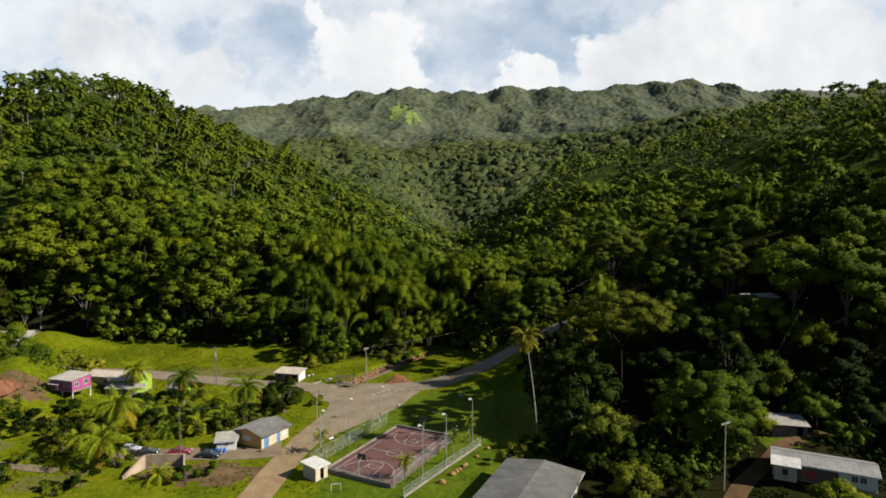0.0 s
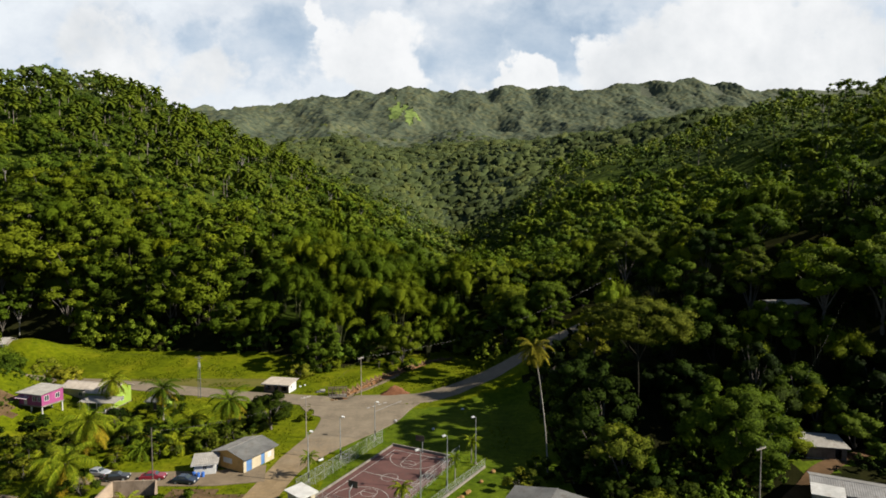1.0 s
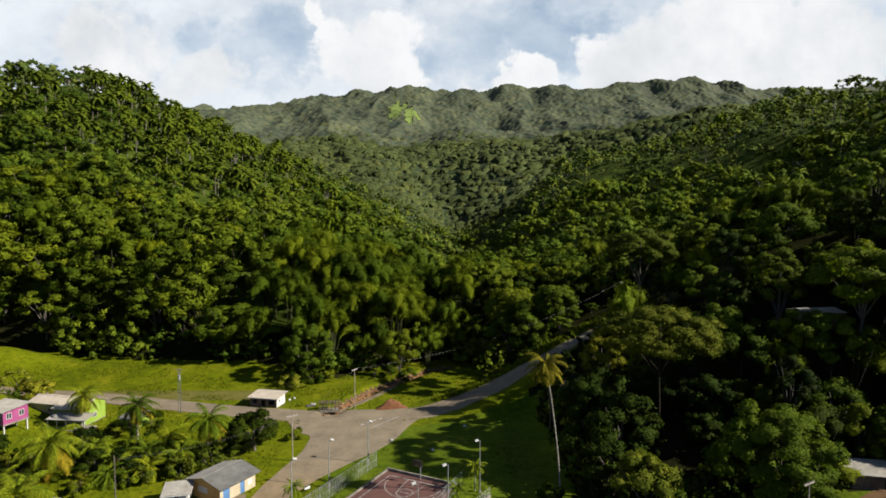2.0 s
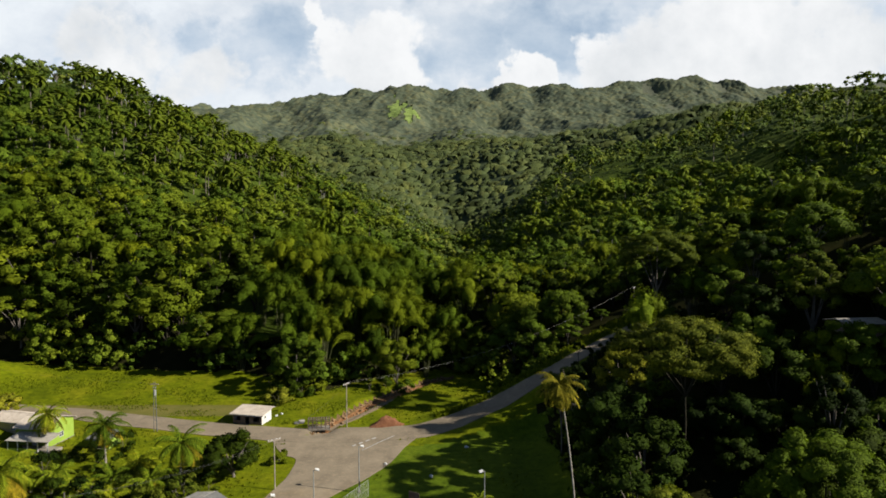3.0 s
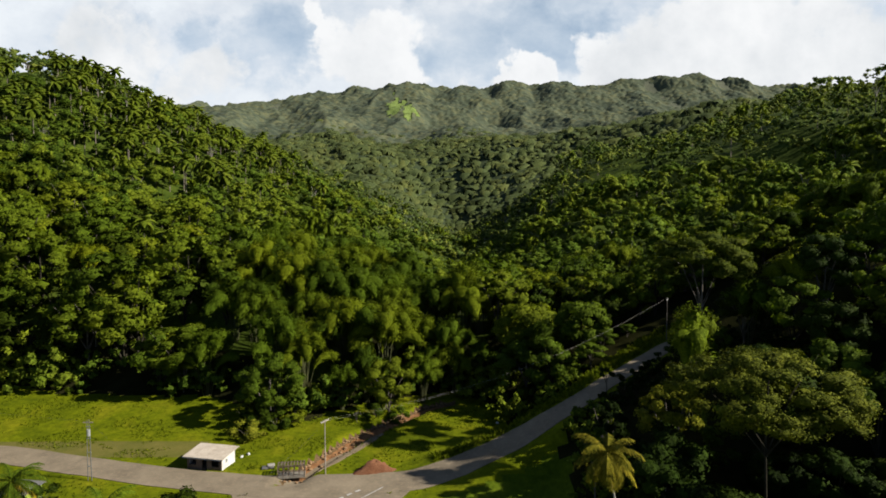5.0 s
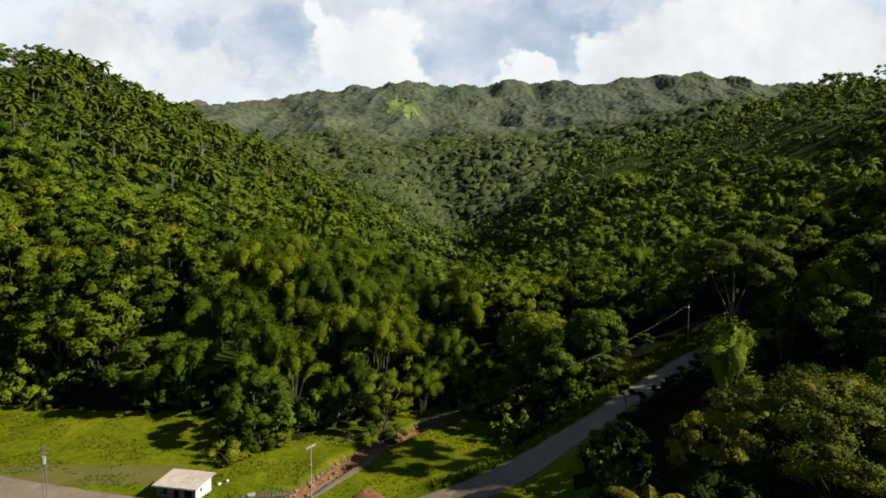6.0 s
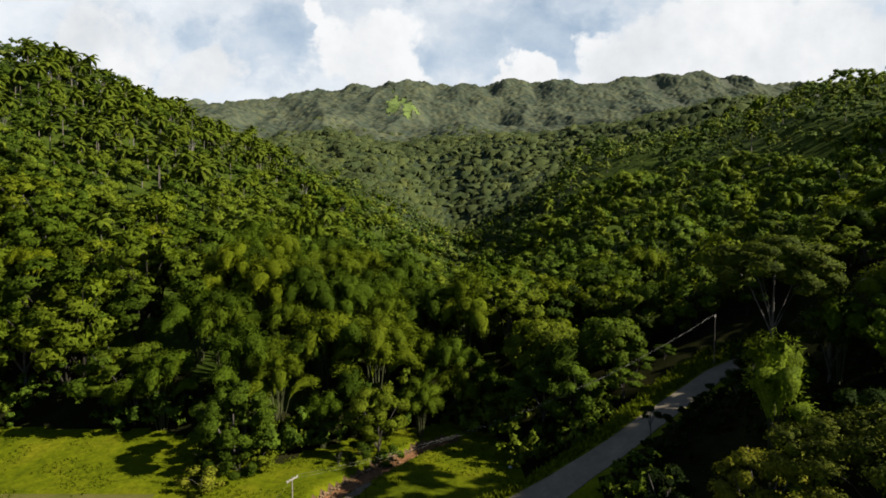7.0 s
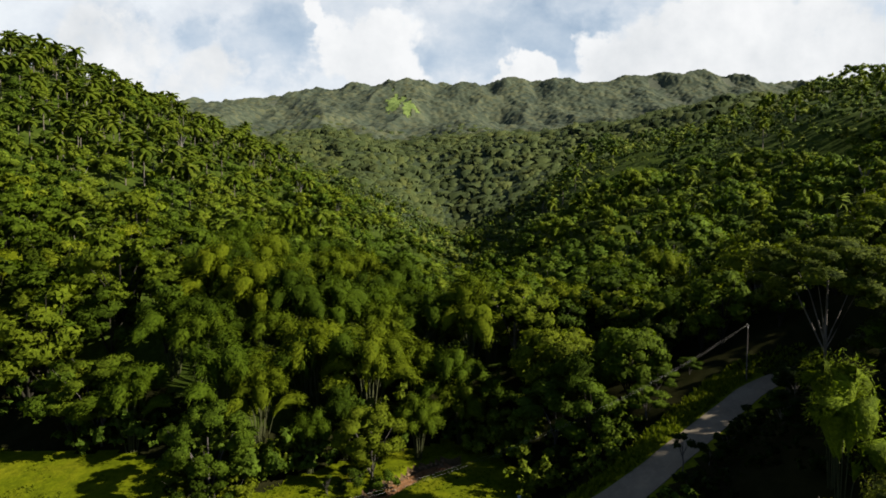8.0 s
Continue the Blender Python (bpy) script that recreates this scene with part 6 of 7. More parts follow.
def strip(x0, y0, x1, y1, w=0.07, z=0.164):
    d = Vector((x1 - x0, y1 - y0, 0)).normalized()
    n = Vector((-d.y, d.x, 0)) * w
    a, b = Vector((x0, y0, z)), Vector((x1, y1, z))
    return [a - n, b - n, b + n, a + n], [(0, 1, 2, 3)]


def arc(cx, cy, r, a0, a1, n=22, w=0.06):
    out = []
    for k in range(n):
        p, q = radians(a0 + (a1 - a0) * k / n), radians(a0 + (a1 - a0) * (k + 1) / n)
        out.append(strip(cx + r * math.cos(p), cy + r * math.sin(p), cx + r * math.cos(q), cy + r * math.sin(q), w))
    return out


part("sideline", [strip(-5.7, -11, -5.7, 11)], WHITE_LINE, court)
part("sideline", [strip(5.7, -11, 5.7, 11)], WHITE_LINE, court)
for sy in (-1, 1):
    part("baseline", [strip(-5.7, sy * 11, 5.7, sy * 11)], WHITE_LINE, court)
    part("three_point_arc", arc(0, sy * 9.6, 5.0, 180 if sy > 0 else 0, 360 if sy > 0 else 180), WHITE_LINE, court)
    part("key_lines", [strip(-1.9, sy * 11, -1.4, sy * 6.4, 0.05), strip(1.9, sy * 11, 1.4, sy * 6.4, 0.05), strip(-1.4, sy * 6.4, 1.4, sy * 6.4, 0.05)] + arc(0, sy * 6.4, 1.4, 0, 360, 22, 0.05), WHITE_LINE, court)
part("centre_line", [strip(-5.7, 0, 5.7, 0)], WHITE_LINE, court)
part("centre_circle", arc(0, 0, 1.5, 0, 360), WHITE_LINE, court)
part("low_wall", [box(-7.3, 7.3, -12.8, -12.5, -0.4, 0.75)], CONCRETE, court)
part("low_wall", [box(-7.3, 7.3, 12.5, 12.8, -0.4, 0.6)], CONCRETE, court)
part("low_wall", [box(-7.3, -7.05, -12.5, 12.5, -0.4, 0.45)], CONCRETE, court)
CM = pose(-9.5, 112.0, 0, 0, 0, -CT)


def on_court(x, y):
    q = CM @ Vector((x, y, 0))
    return q.x, q.y


def hoop(x, y, turn):
    hx, hy = on_court(x, y)
    r = root_at("basketball_hoop", hx, hy, turn - CT, "basketball hoop on a dark steel post", "hoop", 0.1, "court hoops")
    part("post", [tube([(0, 0, 0), (0, 0, 2.6), (0, 1.0, 3.4)], [0.09, 0.08, 0.06], 6)], STEEL, r)
    part("backboard", [box(-0.9, 0.9, 1.0, 1.05, 2.8, 3.9)], WOOD, r, "weathered brown backboard")
    part("rim", [tube([(0.23 * math.cos(a), 1.32 + 0.23 * math.sin(a), 3.05) for a in np.linspace(0, 2 * math.pi, 13)], [0.015] * 13, 4)], ORANGE_BROWN, r)


hoop(0, -11.9, 0)
hoop(0, 11.9, 180)


def lamp_post(x, y, h, turn, label="tall grey steel court floodlight post"):
    r = root_at("floodlight", x, y, turn, label, "floodlight", None, "court floodlights")
    part("pole", [tube([(0, 0, -0.3), (0, 0, h * 0.5), (0, 0, h)], [0.11, 0.09, 0.06], 8)], STEEL, r)
    part("base", [box(-0.22, 0.22, -0.22, 0.22, -0.3, 0.25)], CONCRETE, r)
    part("arm", [box(0, 0.7, -0.03, 0.03, h - 0.12, h - 0.06)], STEEL, r)
    hd = part("lamp_head", [([(0.3, -0.24, h + 0.02), (0.85, -0.24, h - 0.12), (0.85, 0.24, h - 0.12), (0.3, 0.24, h + 0.02), (0.3, -0.24, h + 0.18), (0.85, -0.24, h + 0.06), (0.85, 0.24, h + 0.06), (0.3, 0.24, h + 0.18)],
                             [(0, 3, 2, 1), (4, 5, 6, 7), (0, 1, 5, 4), (1, 2, 6, 5), (2, 3, 7, 6), (3, 0, 4, 7)])], LAMP_WHITE, r)
    part("lens", [box(0.4, 0.78, -0.18, 0.18, h - 0.15, h - 0.115)], GLASS, hd)
    part("junction_box", [box(-0.12, 0.12, -0.28, -0.1, 0.9, 1.9)], DARK_IN, r)


for x, y, h, turn in [(6.0, 118.0, 8.9, 200), (0.6, 106.8, 9.6, 200), (-3.6, 100.6, 9.7, 200), (-14.2, 130.2, 7.8, 20), (-19.6, 120.2, 8.2, 20), (-23.4, 110.2, 9.0, 20)]:
    lamp_post(x, y, h, turn)


def fence(label, pts, h, gap=2.6, mesh_gap=0.30, wall=0.0):
    """Posts, rails and a woven wire mesh, along a line of places."""
    r = root_at("wire_fence", pts[0][0], pts[0][1], 0, label, "fence")
    o = Vector(r.matrix_basis.translation)
    for (x0, y0), (x1, y1) in zip(pts, pts[1:]):
        d = math.hypot(x1 - x0, y1 - y0)
        n = max(1, round(d / gap))
        for k in range(n + 1):
            px, py = x0 + (x1 - x0) * k / n, y0 + (y1 - y0) * k / n
            z = hz(px, py) - o.z
            part("post", [tube([(px - o.x, py - o.y, z - 0.3), (px - o.x, py - o.y, z + h + 0.05)], [0.035, 0.03], 6)], STEEL, r)
        ux, uy = (x1 - x0) / d, (y1 - y0) / d
        z0, z1 = hz(x0, y0) - o.z, hz(x1, y1) - o.z
        for hh in (h, h * 0.5):
            part("rail", [tube([(x0 - o.x, y0 - o.y, z0 + hh), (x1 - o.x, y1 - o.y, z1 + hh)], [0.018, 0.018], 5)], STEEL, r)
        wires = []
        m = int((d + h) / mesh_gap)
        for k in range(m):
            for sg in (1, -1):
                s0 = k * mesh_gap - (h if sg > 0 else 0)
                a0, a1 = max(0.0, s0), min(d, s0 + h) if sg > 0 else min(d, s0)
                if sg > 0:
                    if a1 <= a0:
                        continue
                    p0, p1 = (a0, a0 - s0), (a1, a1 - s0)
                else:
                    lo = max(0.0, s0 - h)
                    a1 = min(d, s0)
                    if a1 <= lo:
                        continue
                    p0, p1 = (a1, s0 - a1), (lo, s0 - lo)
                zz = lambda s: z0 + (z1 - z0) * s / d + 0.05
                q0 = Vector((x0 + ux * p0[0] - o.x, y0 + uy * p0[0] - o.y, zz(p0[0]) + p0[1]))
                q1 = Vector((x0 + ux * p1[0] - o.x, y0 + uy * p1[0] - o.y, zz(p1[0]) + p1[1]))
                nn = Vector((-uy, ux, 0)) * 0.006
                up = Vector((0, 0, 0.011))
                wires.append(([q0 - nn, q1 - nn, q1 + up, q0 + up, q0 + nn, q1 + nn], [(0, 1, 2, 3), (3, 2, 5, 4)]))
        part("wire_mesh", wires, STEEL, r)
        if wall:
            part("kerb_wall", [([(x0 - o.x - uy * s, y0 - o.y + ux * s, z0 + zz2) for s in (-0.15, 0.15) for zz2 in (-0.4, wall)] +
                                [(x1 - o.x - uy * s, y1 - o.y + ux * s, z1 + zz2) for s in (-0.15, 0.15) for zz2 in (-0.4, wall)],
                                [(0, 1, 3, 2), (4, 6, 7, 5), (0, 4, 5, 1), (2, 3, 7, 6), (1, 5, 7, 3)])], CONCRETE, r)
    return r


fence("tall grey chain-link fence beside the sports court", [on_court(-10.2, -12.6), on_court(-10.2, 2), on_court(-10.2, 13.5)], 2.8)
fence("tall grey chain-link fence along the court's side", [on_court(7.6, -12.6), on_court(7.6, 12.6)], 2.8)
fence("low grey chain-link fence at the court's end", [on_court(-7.2, -12.65), on_court(7.4, -12.65)], 1.9)
fence("grey boundary fence on a low concrete kerb", [(-6.5, 94), (7.6, 116.5)], 1.7, 2.6, 0.30, 0.35)
# Solid lumps stand in for the orange-brown shrubs along the fence.
rs = random.Random(4)
for k in range(9):
    s = rs.random()
    px, py = -2 + 10.5 * s + 1.2, 99 + 17 * s - 0.5
    v = unit(ICO_V * (0.8 + 0.4 * np.array([[rs.random()] for _ in range(12)])) + 0.0) * rs.uniform(0.35, 0.75) * np.array([1.1, 0.9, 0.7])
    st = mesh_object("boulder", v, ICO_F, ORANGE_BROWN)
    st.matrix_basis = pose(px, py, hz(px, py) + 0.2, 0, 0, rs.uniform(0, 360))
    tagged(st, "orange-brown lump standing in for a shrub beside the fence", "boulder", "fence boulders")


# ---- poles, wires and small structures ----
def utility_pole(x, y, h, turn, label, arms=1, mat=None):
    r = root_at("utility_pole", x, y, turn, label, "utility pole")
    part("pole", [tube([(0, 0, -0.5), (0, 0, h * 0.5), (0, 0, h)], [0.11, 0.095, 0.075], 8)], mat or POLE_WOOD, r)
    for k in range(arms):
        z = h - 0.35 - 0.9 * k
        ar = part("crossarm", [box(-1.1, 1.1, -0.07, 0.07, z - 0.07, z + 0.07)], POLE_WOOD, r)
        for px in (-1.0, -0.4, 0.4, 1.0):
            part("insulator", [tube([(px, 0, z + 0.07), (px, 0, z + 0.16), (px, 0, z + 0.26)], [0.04, 0.07, 0.03], 6)], LAMP_WHITE, ar)
    return r


def wire(label, a, b, sag, thick=0.012, mat=None):
    s = np.linspace(0, 1, 26)[:, None]
    p = np.array(a) * (1 - s) + np.array(b) * s
    p[:, 2] -= (4 * sag * s * (1 - s))[:, 0]
    ob = array_object("power_line", *tube(p, [thick] * 26, 4), mat or CABLE)
    return tagged(ob, label, "power line", "power lines")


utility_pole(-21.2, 160.3, 10.0, 62, "weathered timber utility pole with crossarm beside the stream")
utility_pole(52.0, 193.0, 27.0 - hz(52, 193), 62, "timber utility pole among the roadside trees", 1, BARK)
for o in (-0.9, 0.9):
    wire("sagging power line over the stream", (-21.2 + o * 0.46, 160.3 + o * 0.88, 10.0), (52 + o * 0.46, 193 + o * 0.88, 27.2), 4.0, 0.006, PALE_CABLE)
utility_pole(-28.6, 131.0, 8.9, 40, "slim grey utility pole at the road junction", 1)
utility_pole(-49.5, 108.5, 10.4, 20, "thin leaning timber pole beside the bare earth", 0, BARK)
utility_pole(47.0, 96.0, 11.8, 30, "tall grey utility pole beside the lane", 1)
for o in (-0.4, 0.4):
    wire("power line crossing the yards", (-28.6 + o, 131.0, 8.6), (-49.5 + o, 108.5, 9.8), 1.2, 0.007)
wire("power line up the wooded slope", (47, 96, hz(47, 96) + 11.3), (82, 128, 33), 2.0, 0.004)
wire("long power line from the junction to the stream pole", (-28.6, 131, 8.7), (-21.2, 160.3, 9.6), 0.9, 0.007)
# cluster of three slim masts
r = root_at("mast_cluster", -62.0, 158.0, 0, "cluster of three slim steel masts with braces", "mast")
for dx, dy in ((-0.35, 0), (0.35, 0), (0, 0.5)):
    part("mast", [tube([(dx, dy, -0.4), (dx * 0.8, dy * 0.8, 6), (dx * 0.5, dy * 0.5, 10.8)], [0.07, 0.06, 0.045], 7)], CABLE, r)
for z in (2.5, 5.0, 7.5, 9.6):
    part("brace", [box(-0.4, 0.4, -0.05, 0.05, z, z + 0.12)], STEEL, r)
part("crossarm", [box(-0.9, 0.9, -0.06, 0.06, 10.3, 10.45)], POLE_WOOD, r)
part("transformer", [tube([(0.1, -0.1, 8.0), (0.1, -0.1, 9.2)], [0.3, 0.3], 8)], STEEL, r)
wire("power line over the meadow", (-62, 158, 10.6), (-150, 190, 12), 2.0, 0.007)
wire("power line over the meadow", (-62, 158, 10.6), (-28.6, 131, 8.7), 1.2, 0.007)

# timber footbridge rail at the stream
r = root_at("footbridge", -27.3, 160.4, 10, "weathered timber footbridge with a slatted rail over the stream", "footbridge", 0.0)
part("deck", [box(-2.4, 2.4, -0.9, 0.9, -0.35, 0.1)], CONCRETE, r)
for yy in (-0.85, 0.85):
    for k in range(6):
        px = -2.3 + 0.92 * k
        part("post", [box(px - 0.07, px + 0.07, yy - 0.07, yy + 0.07, 0.1, 1.95)], WOOD, r)
    part("rail", [box(-2.4, 2.4, yy - 0.06, yy + 0.06, 1.86, 2.0)], WOOD, r)
    part("rail", [box(-2.4, 2.4, yy - 0.05, yy + 0.05, 0.95, 1.07)], WOOD, r)
for k in range(9):
    part("roof_slat", [box(-2.35 + 0.55 * k, -2.1 + 0.55 * k, -0.95, 0.95, 2.005, 2.06)], WOOD, r)
r = root_at("scrap_heap", -32.2, 163.0, 20, "heap of pale scrap beside the footbridge", "scrap")
part("panel", [box(-1.2, 1.0, -0.6, 0.5, 0.0, 0.35)], ZINC_DARK, r, bevel=0.06)
part("panel", [box(-0.2, 1.1, -0.4, 0.6, 0.35, 0.6)], ZINC, r, bevel=0.06)

# earth mound by the road
def mound(name, x, y, rx, ry, h, mat, label, seed):
    rg = np.random.RandomState(seed)
    n, m = 9, 22
    v, f = [(0, 0, h)], []
    for i in range(1, n):
        q = i / (n - 1)
        for j in range(m):
            a = 2 * math.pi * j / m
            k = 1 + 0.14 * math.sin(3 * a + seed) + 0.05 * rg.normal()
            v.append((rx * q * k * math.cos(a), ry * q * k * math.sin(a), h * (math.cos(q * math.pi) * 0.5 + 0.5) * (1 + 0.12 * rg.normal()) - 0.15 * q))
    for j in range(m):
        f.append((0, 1 + j, 1 + (j + 1) % m))
        for i in range(n - 2):
            a, b = 1 + i * m + j, 1 + i * m + (j + 1) % m
            f.append((a, a + m, b + m, b))
    ob = mesh_object(name, v, f, mat, smooth_faces=True)
    ob.matrix_basis = pose(x, y, hz(x, y), 0, 0, 12)
    return tagged(ob, label, "earth mound")


mound("earth_mound", -12.6, 161.9, 4.4, 2.2, 1.9, RED_EARTH, "heap of red-brown earth beside the road", 3)
mound("earth_mound", -100.5, 132.0, 3.4, 6.0, 2.4, RED_EARTH, "bare orange earth bank on the grassy slope", 5)
mound("earth_mound", -41.5, 103.5, 6.0, 3.2, 0.9, EARTH, "rubble and bare earth beside the side road", 8)

# stones of the stream's bed and its cut bank
rg = np.random.RandomState(91)
stones = []
for (ax, ay), (bx, by) in zip(STREAM, STREAM[1:]):
    for _ in range(int(3.2 * math.hypot(bx - ax, by - ay))):
        q, o = rg.rand(), rg.choice([-1.9, -1.7, rg.uniform(-1.5, 1.5)])
        dx, dy = bx - ax, by - ay
        ln = math.hypot(dx, dy)
        px, py = ax + dx * q - dy / ln * -o, ay + dy * q + dx / ln * -o
        r = rg.uniform(0.14, 0.42)
        stones.append((ICO_V * r * (0.75 + 0.5 * rg.rand(12, 1)) * np.array([1.2, 1.0, 0.7]) + np.array([px, py, hz(px, py) + 0.1 + 0.2 * r]), ICO_F))
tagged(array_object("stream_stones", *merge(stones), STREAM_STONE), "brown and grey stones along the stream", "stones", kind="stuff")

# roofless ruin
r = root_at("ruined_walls", -51.0, 104.5, 4, "stained tan walls of a roofless ruin", "ruin")
part("back_wall", [box(-3.4, 3.4, 1.0, 1.3, -0.5, 2.6)], RUIN_WALL, r, bevel=0.04)
for sx in (-1, 1):
    a = [(sx * 3.4, 1.0), (sx * (5.4 if sx < 0 else 4.9), -3.4)]
    v = [(a[0][0], a[0][1], -0.5), (a[1][0], a[1][1], -0.5), (a[1][0], a[1][1], 0.5), (a[0][0], a[0][1], 2.6)]
    v += [(q[0] + 0.28 * sx, q[1] + 0.1, q[2]) for q in v]
    part("side_wall", [(v, [(0, 1, 2, 3), (7, 6, 5, 4), (0, 4, 5, 1), (1, 5, 6, 2), (2, 6, 7, 3), (3, 7, 4, 0)])], RUIN_WALL, r)
part("floor_slab", [box(-3.3, 3.3, -3.2, 1.0, -0.4, 0.05)], EARTH, r)


def car(x, y, turn, mat, label):
    """A saloon car: body with a cabin, windows, four wheels, lamps and bumpers."""
    r = root_at("car", x, y, turn, label, "car", None, "parked cars")
    prof = [(-2.1, 0.35), (-2.1, 0.78), (-1.95, 0.92), (-1.15, 0.98), (1.0, 0.98), (1.95, 0.82), (2.12, 0.62), (2.1, 0.35)]
    n = len(prof)
    v = [(px, -0.82, z) for px, z in prof] + [(px, 0.82, z) for px, z in prof]
    f = [tuple(range(n)), tuple(range(2 * n - 1, n - 1, -1))] + [(k, k + n, (k + 1) % n + n, (k + 1) % n) for k in range(n)]
    part("body", [(v, f)], mat, r, bevel=0.06)
    cab = [(-1.35, 0.98, 0.76), (0.95, 0.98, 0.76), (0.35, 1.42, 0.60), (-0.9, 1.42, 0.60)]
    v = [(px, -w, z) for px, z, w in cab] + [(px, w, z) for px, z, w in cab]
    part("cabin", [(v, [(0, 1, 2, 3), (7, 6, 5, 4), (0, 4, 5, 1), (1, 5, 6, 2), (2, 6, 7, 3), (3, 7, 4, 0)])], mat, r, bevel=0.05)
    for sg in (-1, 1):
        part("side_window", [([(-1.12, sg * 0.765, 1.03), (0.72, sg * 0.765, 1.03), (0.28, sg * 0.635, 1.36), (-0.82, sg * 0.635, 1.36)], [(0, 1, 2, 3)])], GLASS, r)
    part("windscreen", [([(0.93, -0.66, 1.03), (0.93, 0.66, 1.03), (0.44, 0.56, 1.38), (0.44, -0.56, 1.38)], [(0, 1, 2, 3)])], GLASS, r)
    part("rear_window", [([(-1.34, 0.66, 1.03), (-1.34, -0.66, 1.03), (-0.98, -0.56, 1.38), (-0.98, 0.56, 1.38)], [(0, 1, 2, 3)])], GLASS, r)
    for px in (-1.3, 1.3):
        for sg in (-1, 1):
            t = part("tyre", [tube([(px, sg * 0.66, 0.31), (px, sg * 0.72, 0.31), (px, sg * 0.84, 0.31), (px, sg * 0.86, 0.31)], [0.24, 0.31, 0.31, 0.22], 14)], RUBBER, r)
            part("rim", [tube([(px, sg * 0.70, 0.31), (px, sg * 0.85, 0.31), (px, sg * 0.855, 0.31)], [0.2, 0.2, 0.01], 12)], STEEL, t)
    for sg in (-1, 1):
        part("headlight", [box(2.0, 2.13, sg * 0.6 - 0.16, sg * 0.6 + 0.16, 0.6, 0.74)], LAMP_WHITE, r)
        part("tail_light", [box(-2.13, -2.05, sg * 0.62 - 0.13, sg * 0.62 + 0.13, 0.66, 0.82)], FLOWER, r)
    part("bumper", [box(2.05, 2.18, -0.78, 0.78, 0.32, 0.5)], RUBBER, r)
    part("bumper", [box(-2.18, -2.05, -0.78, 0.78, 0.32, 0.5)], RUBBER, r)


PAINT_SILVER, PAINT_BLACK = car_paint("silver_car_paint", (0.32, 0.335, 0.36)), car_paint("black_car_paint", (0.02, 0.02, 0.025))
PAINT_RED, PAINT_BLUE, PAINT_WHITE = car_paint("red_car_paint", (0.20, 0.012, 0.03)), car_paint("dark_blue_car_paint", (0.015, 0.025, 0.05)), car_paint("white_car_paint", (0.72, 0.72, 0.72))
car(-61.5, 113.0, -8, PAINT_SILVER, "silver saloon car parked beside the palms")
car(-57.3, 111.4, 12, PAINT_BLACK, "black saloon car parked beside the ruin")
car(-51.0, 111.6, 8, PAINT_RED, "red saloon car parked behind the ruin")
car(-44.8, 110.2, -6, PAINT_BLUE, "dark blue saloon car parked on the bare strip")
# bench and broken seat on the grass, white marker stones, blue drums
r = root_at("motorcycle", -23.0, 118.6, 40, "small white and black motorcycle parked on the lawn", "motorcycle")
for px in (-0.62, 0.62):
    part("wheel", [tube([(px, -0.06, 0.3), (px, 0.06, 0.3)], [0.3, 0.3], 14)], RUBBER, r)
part("body", [box(-0.5, 0.5, -0.12, 0.12, 0.35, 0.75)], PAINT_WHITE, r, bevel=0.05)
part("seat", [box(-0.6, 0.1, -0.14, 0.14, 0.75, 0.88)], RUBBER, r, bevel=0.04)
part("handlebar", [tube([(0.55, -0.35, 1.0), (0.5, 0, 0.95), (0.55, 0.35, 1.0)], [0.02, 0.02, 0.02], 5)], STEEL, r)
r = root_at("goal_frame", -18.0, 96.5, 8, "small white metal goal beside the hut", "goal")
for px in (-0.8, 0.8):
    part("post", [tube([(px, 0, 0), (px, 0, 1.2)], [0.05, 0.05], 6)], WHITE_WALL, r)
part("crossbar", [tube([(-0.8, 0, 1.2), (0.8, 0, 1.2)], [0.05, 0.05], 6)], WHITE_WALL, r)
for k, (x, y) in enumerate([(-44.2, 112.6), (-43.4, 112.4), (-42.7, 112.7)]):
    dm = mesh_object("drum", *[q.tolist() for q in tube([(0, 0, 0), (0, 0, 0.02), (0, 0, 0.86), (0, 0, 0.88)], [0.01, 0.3, 0.3, 0.01], 12)], BLUE_TARP)
    dm.matrix_basis = pose(x, y, hz(x, y), 0, 0, 20 * k)
    tagged(dm, "blue plastic drum beside the white shed", "drum", "blue drums")
for x, y in [(-2.2, 136), (-10.8, 141), (4.6, 149), (-38.8, 168), (-37.9, 169.2), (12, 186)]:
    st = mesh_object("marker_stone", (ICO_V * np.array([0.5, 0.35, 0.28])).tolist(), ICO_F.tolist(), WHITE_WALL)
    st.matrix_basis = pose(x, y, hz(x, y) + 0.12, 0, 0, 40 * x)
    tagged(st, "pale stone lying on the grass", "stone")

# worn road markings
def mark(name, x0, y0, x1, y1, w, label):
    n = 8
    v, f = [], []
    d = Vector((x1 - x0, y1 - y0, 0)).normalized()
    nn = (-d.y * w / 2, d.x * w / 2)
    for k in range(n + 1):
        px, py = x0 + (x1 - x0) * k / n, y0 + (y1 - y0) * k / n
        for sg in (-1, 1):
            qx, qy = px + sg * nn[0], py + sg * nn[1]
            v.append((qx, qy, hz(qx, qy) + 0.165))
    for k in range(n):
        f.append((2 * k, 2 * k + 2, 2 * k + 3, 2 * k + 1))
    ob = mesh_object(name, v, f, WHITE_LINE)
    return tagged(ob, label, "road marking", kind="structure")


mark("road_marking", -16.1, 147.4, -10.3, 155.2, 0.28, "worn white stop line at the junction")
for k in range(4):
    mark("road_marking", -18.4 + 1.2 * k, 149.6 + 1.25 * k, -17.7 + 1.2 * k, 150.3 + 1.25 * k, 0.5, "worn white lettering bar on the asphalt")

# ---- garden bushes round the houses, tufts in the grass ----
rng = np.random.RandomState(71)
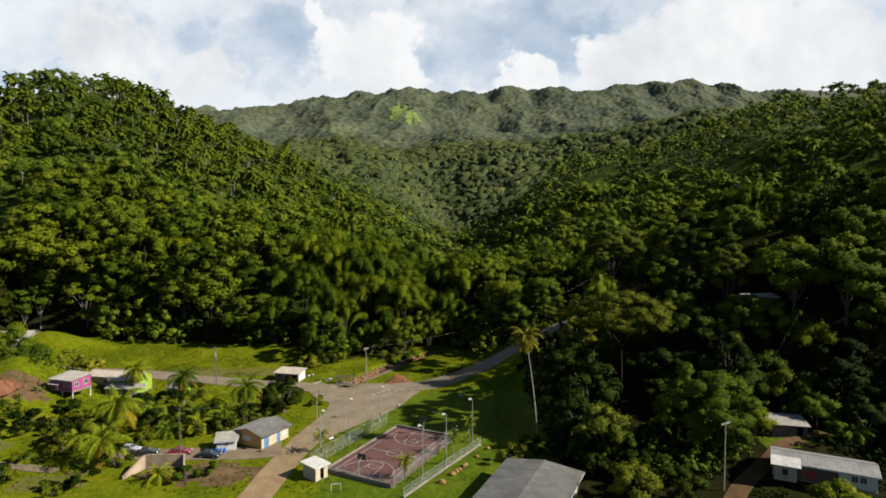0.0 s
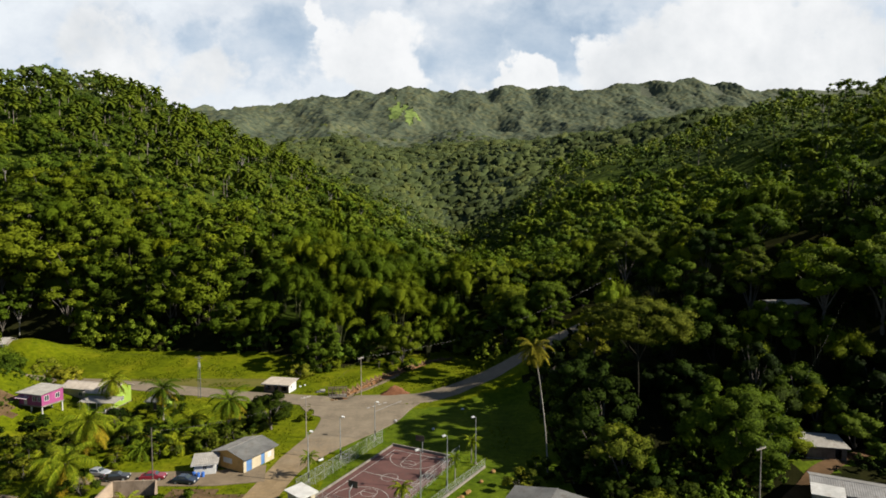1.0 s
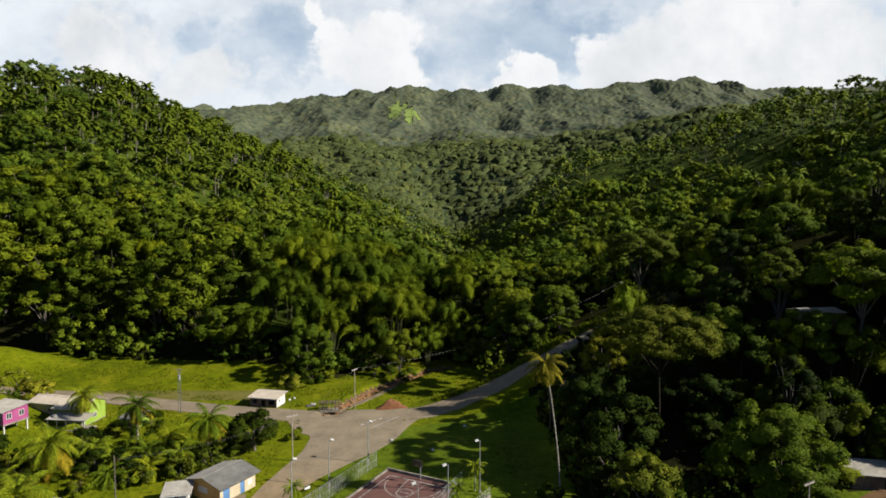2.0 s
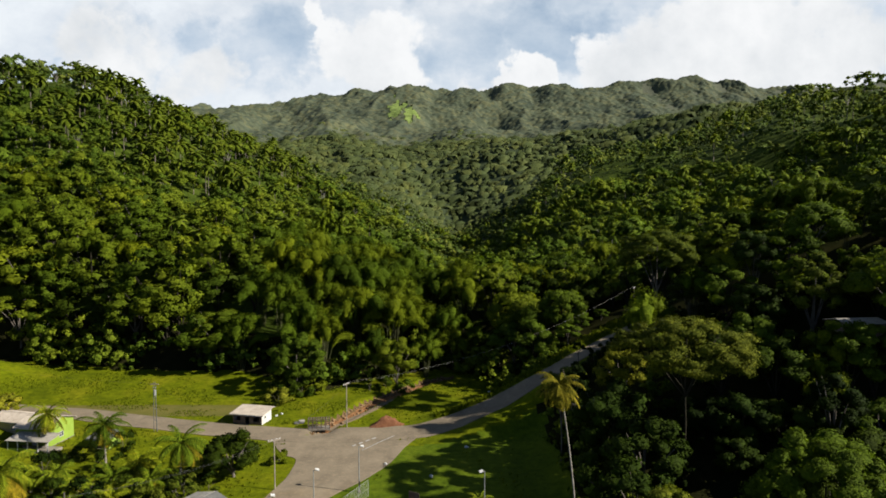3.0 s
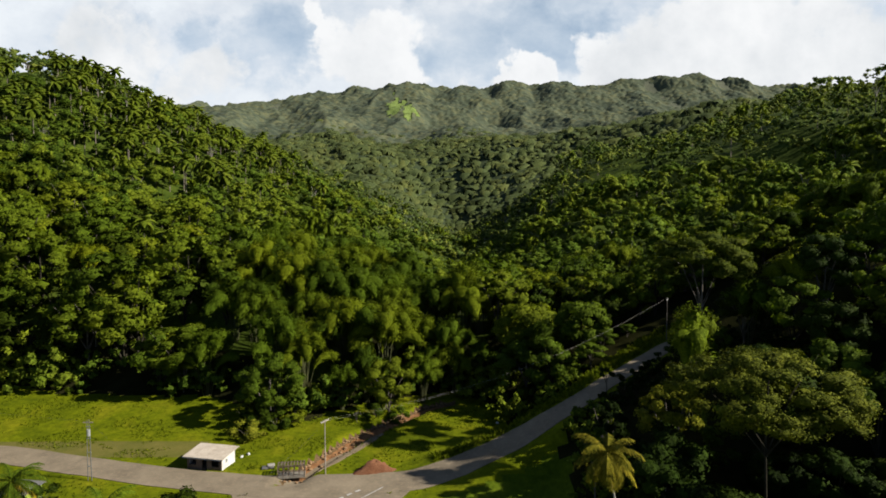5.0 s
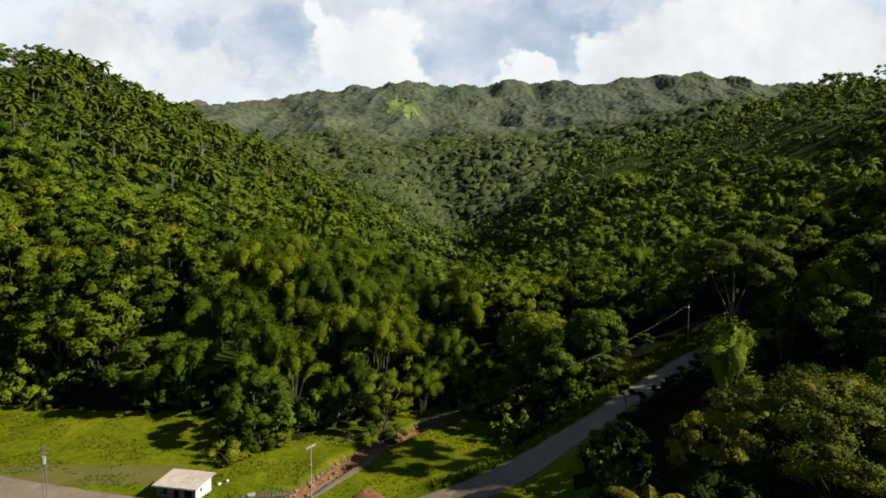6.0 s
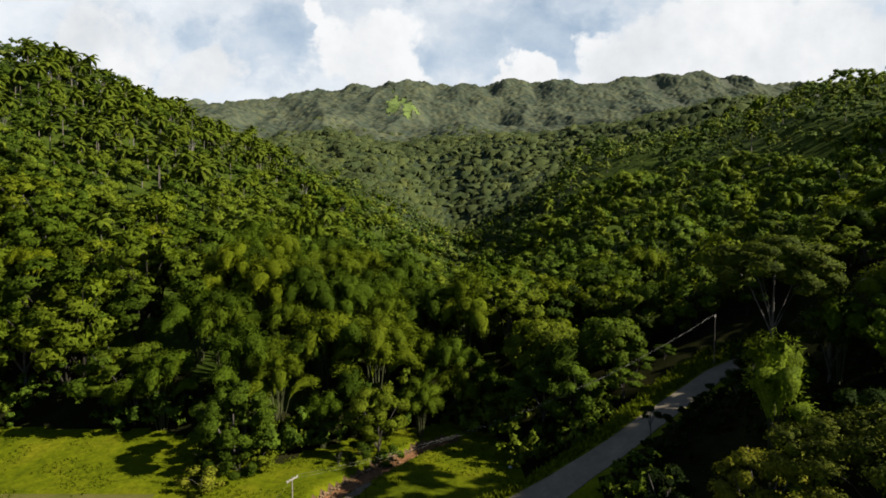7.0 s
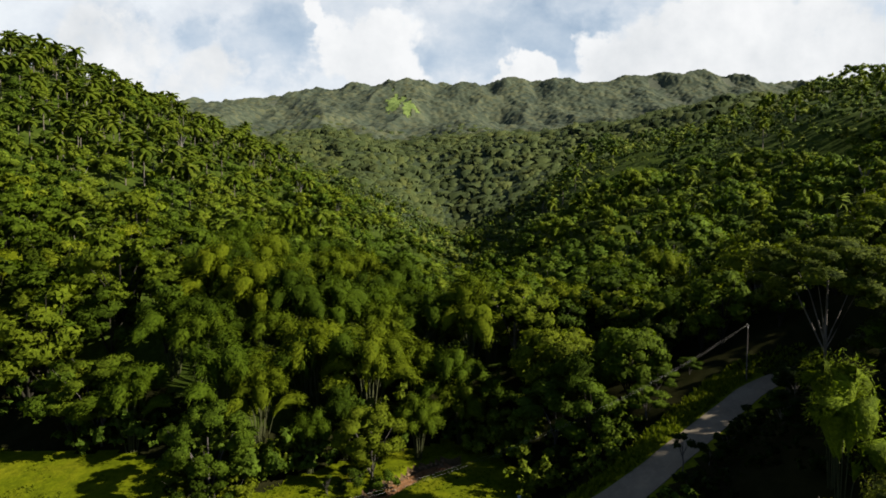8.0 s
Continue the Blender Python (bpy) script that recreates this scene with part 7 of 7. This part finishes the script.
BUSHES = [bush(300 + k, lb, r, h, mt, 11, 40, 0.24) for k, (r, h, mt, lb) in enumerate([
    (1.7, 2.4, LEAF, "leafy garden bush in the grass"), (2.3, 3.4, LEAF_YELLOW, "tall yellow-green garden bush"), (1.4, 1.8, BAMBOO, "yellow-green bush in the garden"), (2.6, 4.2, LEAF_DARK, "dense dark garden shrub")])]
spots = []
x, y = scatter(-104, -38, 94, 150, 2.9, rng)
thick = np.exp(-((x + 60) / 17) ** 2 - ((y - 129) / 9) ** 2) + 0.8 * np.exp(-((x + 73) / 6) ** 2 - ((y - 112) / 9) ** 2) + 0.55 * np.exp(-((x + 86) / 9) ** 2 - ((y - 122) / 9) ** 2) + 0.5 * np.exp(-((x + 70) / 12) ** 2 - ((y - 99) / 5) ** 2)
for px, py, tk in zip(x, y, thick):
    if line_distance(np.array(px), np.array(py), [(-66, 112), (-32, 114)]) < 4.5 or line_distance(np.array(px), np.array(py), [(-110, 108), (-70, 104)]) < 2.5:
        continue
    if math.hypot(px + 89, py - 139) < 9.0 or math.hypot(px + 79, py - 150) < 9 or math.hypot(px + 37, py - 119) < 8.5 or math.hypot(px + 51, py - 104) < 7 or rng.rand() > 0.05 + 0.7 * tk:
        continue
    spots.append((px, py))
spots += [(12.5, 107), (15.0, 109.5), (17, 116), (19, 112), (-31, 142), (-50, 127), (-47, 124)]
by = {}
for k, (px, py) in enumerate(spots):
    by.setdefault(rng.randint(4), []).append((px, py, 0.75 + 0.55 * rng.rand(), 360 * rng.rand(), 0.15))
for k, pl in sorted(by.items()):
    put(BUSHES[k], pl)

x, y = scatter(-122, -86, 112, 166, 1.9, rng)
ok = (fbm(x / 6 + 6, y / 6, 2) > 0.54) & (np.hypot(x + 90, y - 141) > 6.5) & (np.hypot(x + 90, y - 157) > 6) & (line_distance(x, y, ROADS) > 5)
x, y = x[ok], y[ok]
forest("bank_scrub", "low leafy scrub over the grassy bank", x, y, low_bush, 0.25 + 0.45 * rng.rand(len(x)), WOODS, rng)


def tufts(name, label, xs, ys, size, mat):
    z = height(xs, ys)
    n, per = len(xs), 4
    base = np.repeat(np.stack([xs, ys, z], 1), per, 0) + np.concatenate([rng.normal(size=(n * per, 2)) * 0.12, np.zeros((n * per, 1))], 1)
    lean = np.concatenate([rng.normal(size=(n * per, 2)) * 0.35, np.ones((n * per, 1))], 1)
    s = np.repeat(size * (0.5 + rng.rand(n)), per)[:, None]
    side = np.concatenate([rng.normal(size=(n * per, 2)), np.zeros((n * per, 1))], 1)
    side = unit(side) * s * 0.28
    v = np.stack([base - side, base + side, base + lean * s], 1).reshape(-1, 3)
    ob = array_object(name, v, np.arange(len(v)).reshape(-1, 3), mat)
    return tagged(ob, label, "grass", kind="stuff")


GRASS_BLADE = leaf_material("grass_blades", (0.065, 0.088, 0.004), (0.11, 0.135, 0.006), (0.140, 0.165, 0.010), False, 5.0, 0.3, 0.3)


def open_ground(x, y):
    ok = (outside_flat(x, y) < 1.5) & (line_distance(x, y, ROADS) > 4.4) & (line_distance(x, y, STREAM) > 2.2)
    ok &= line_distance(x, y, [(-31, 78), (-30, 105), (-28.7, 117), (-25, 128), (-20, 142)]) > np.where(y > 122, np.interp(y, [122, 150], [4, 15]), 3.4)
    q = (np.stack([x, y], -1) - np.array([-9.5, 112.0])) @ np.array([[math.cos(radians(CT)), math.sin(radians(CT))], [-math.sin(radians(CT)), math.cos(radians(CT))]])
    return ok & ~((np.abs(q[..., 0]) < 7.4) & (np.abs(q[..., 1]) < 13)) & (line_distance(x, y, [(-66, 112), (-40, 112), (-32, 114)]) > 3.2)


x, y = scatter(-122, 12, 168, 206, 0.72, rng)
ok = open_ground(x, y) & (fbm(x / 5, y / 5, 3) > 0.52)
tufts("meadow_tufts", "rough tufted grass of the meadow", x[ok], y[ok], 0.30, GRASS_BLADE)
x, y = scatter(-110, 18, 96, 168, 1.15, rng)
ok = open_ground(x, y) & (fbm(x / 6, y / 6, 3) > np.where(x > -22, 0.55, 0.40))
tufts("lawn_tufts", "short tufted grass round the houses and court", x[ok], y[ok], 0.30, GRASS_BLADE)
x, y = scatter(-8, 66, 156, 206, 0.6, rng)
rd = line_distance(x, y, ROADS)
ok = (rd > np.interp(x, [12, 30], [3.6, 2.6])) & (rd < 7.3) & (x > -2) & (y > np.interp(x, [px for px, py in ROAD_UP], [py for px, py in ROAD_UP]))
tufts("verge_grass", "tall grass along the road verge", x[ok], y[ok], 0.75, GRASS_BLADE)
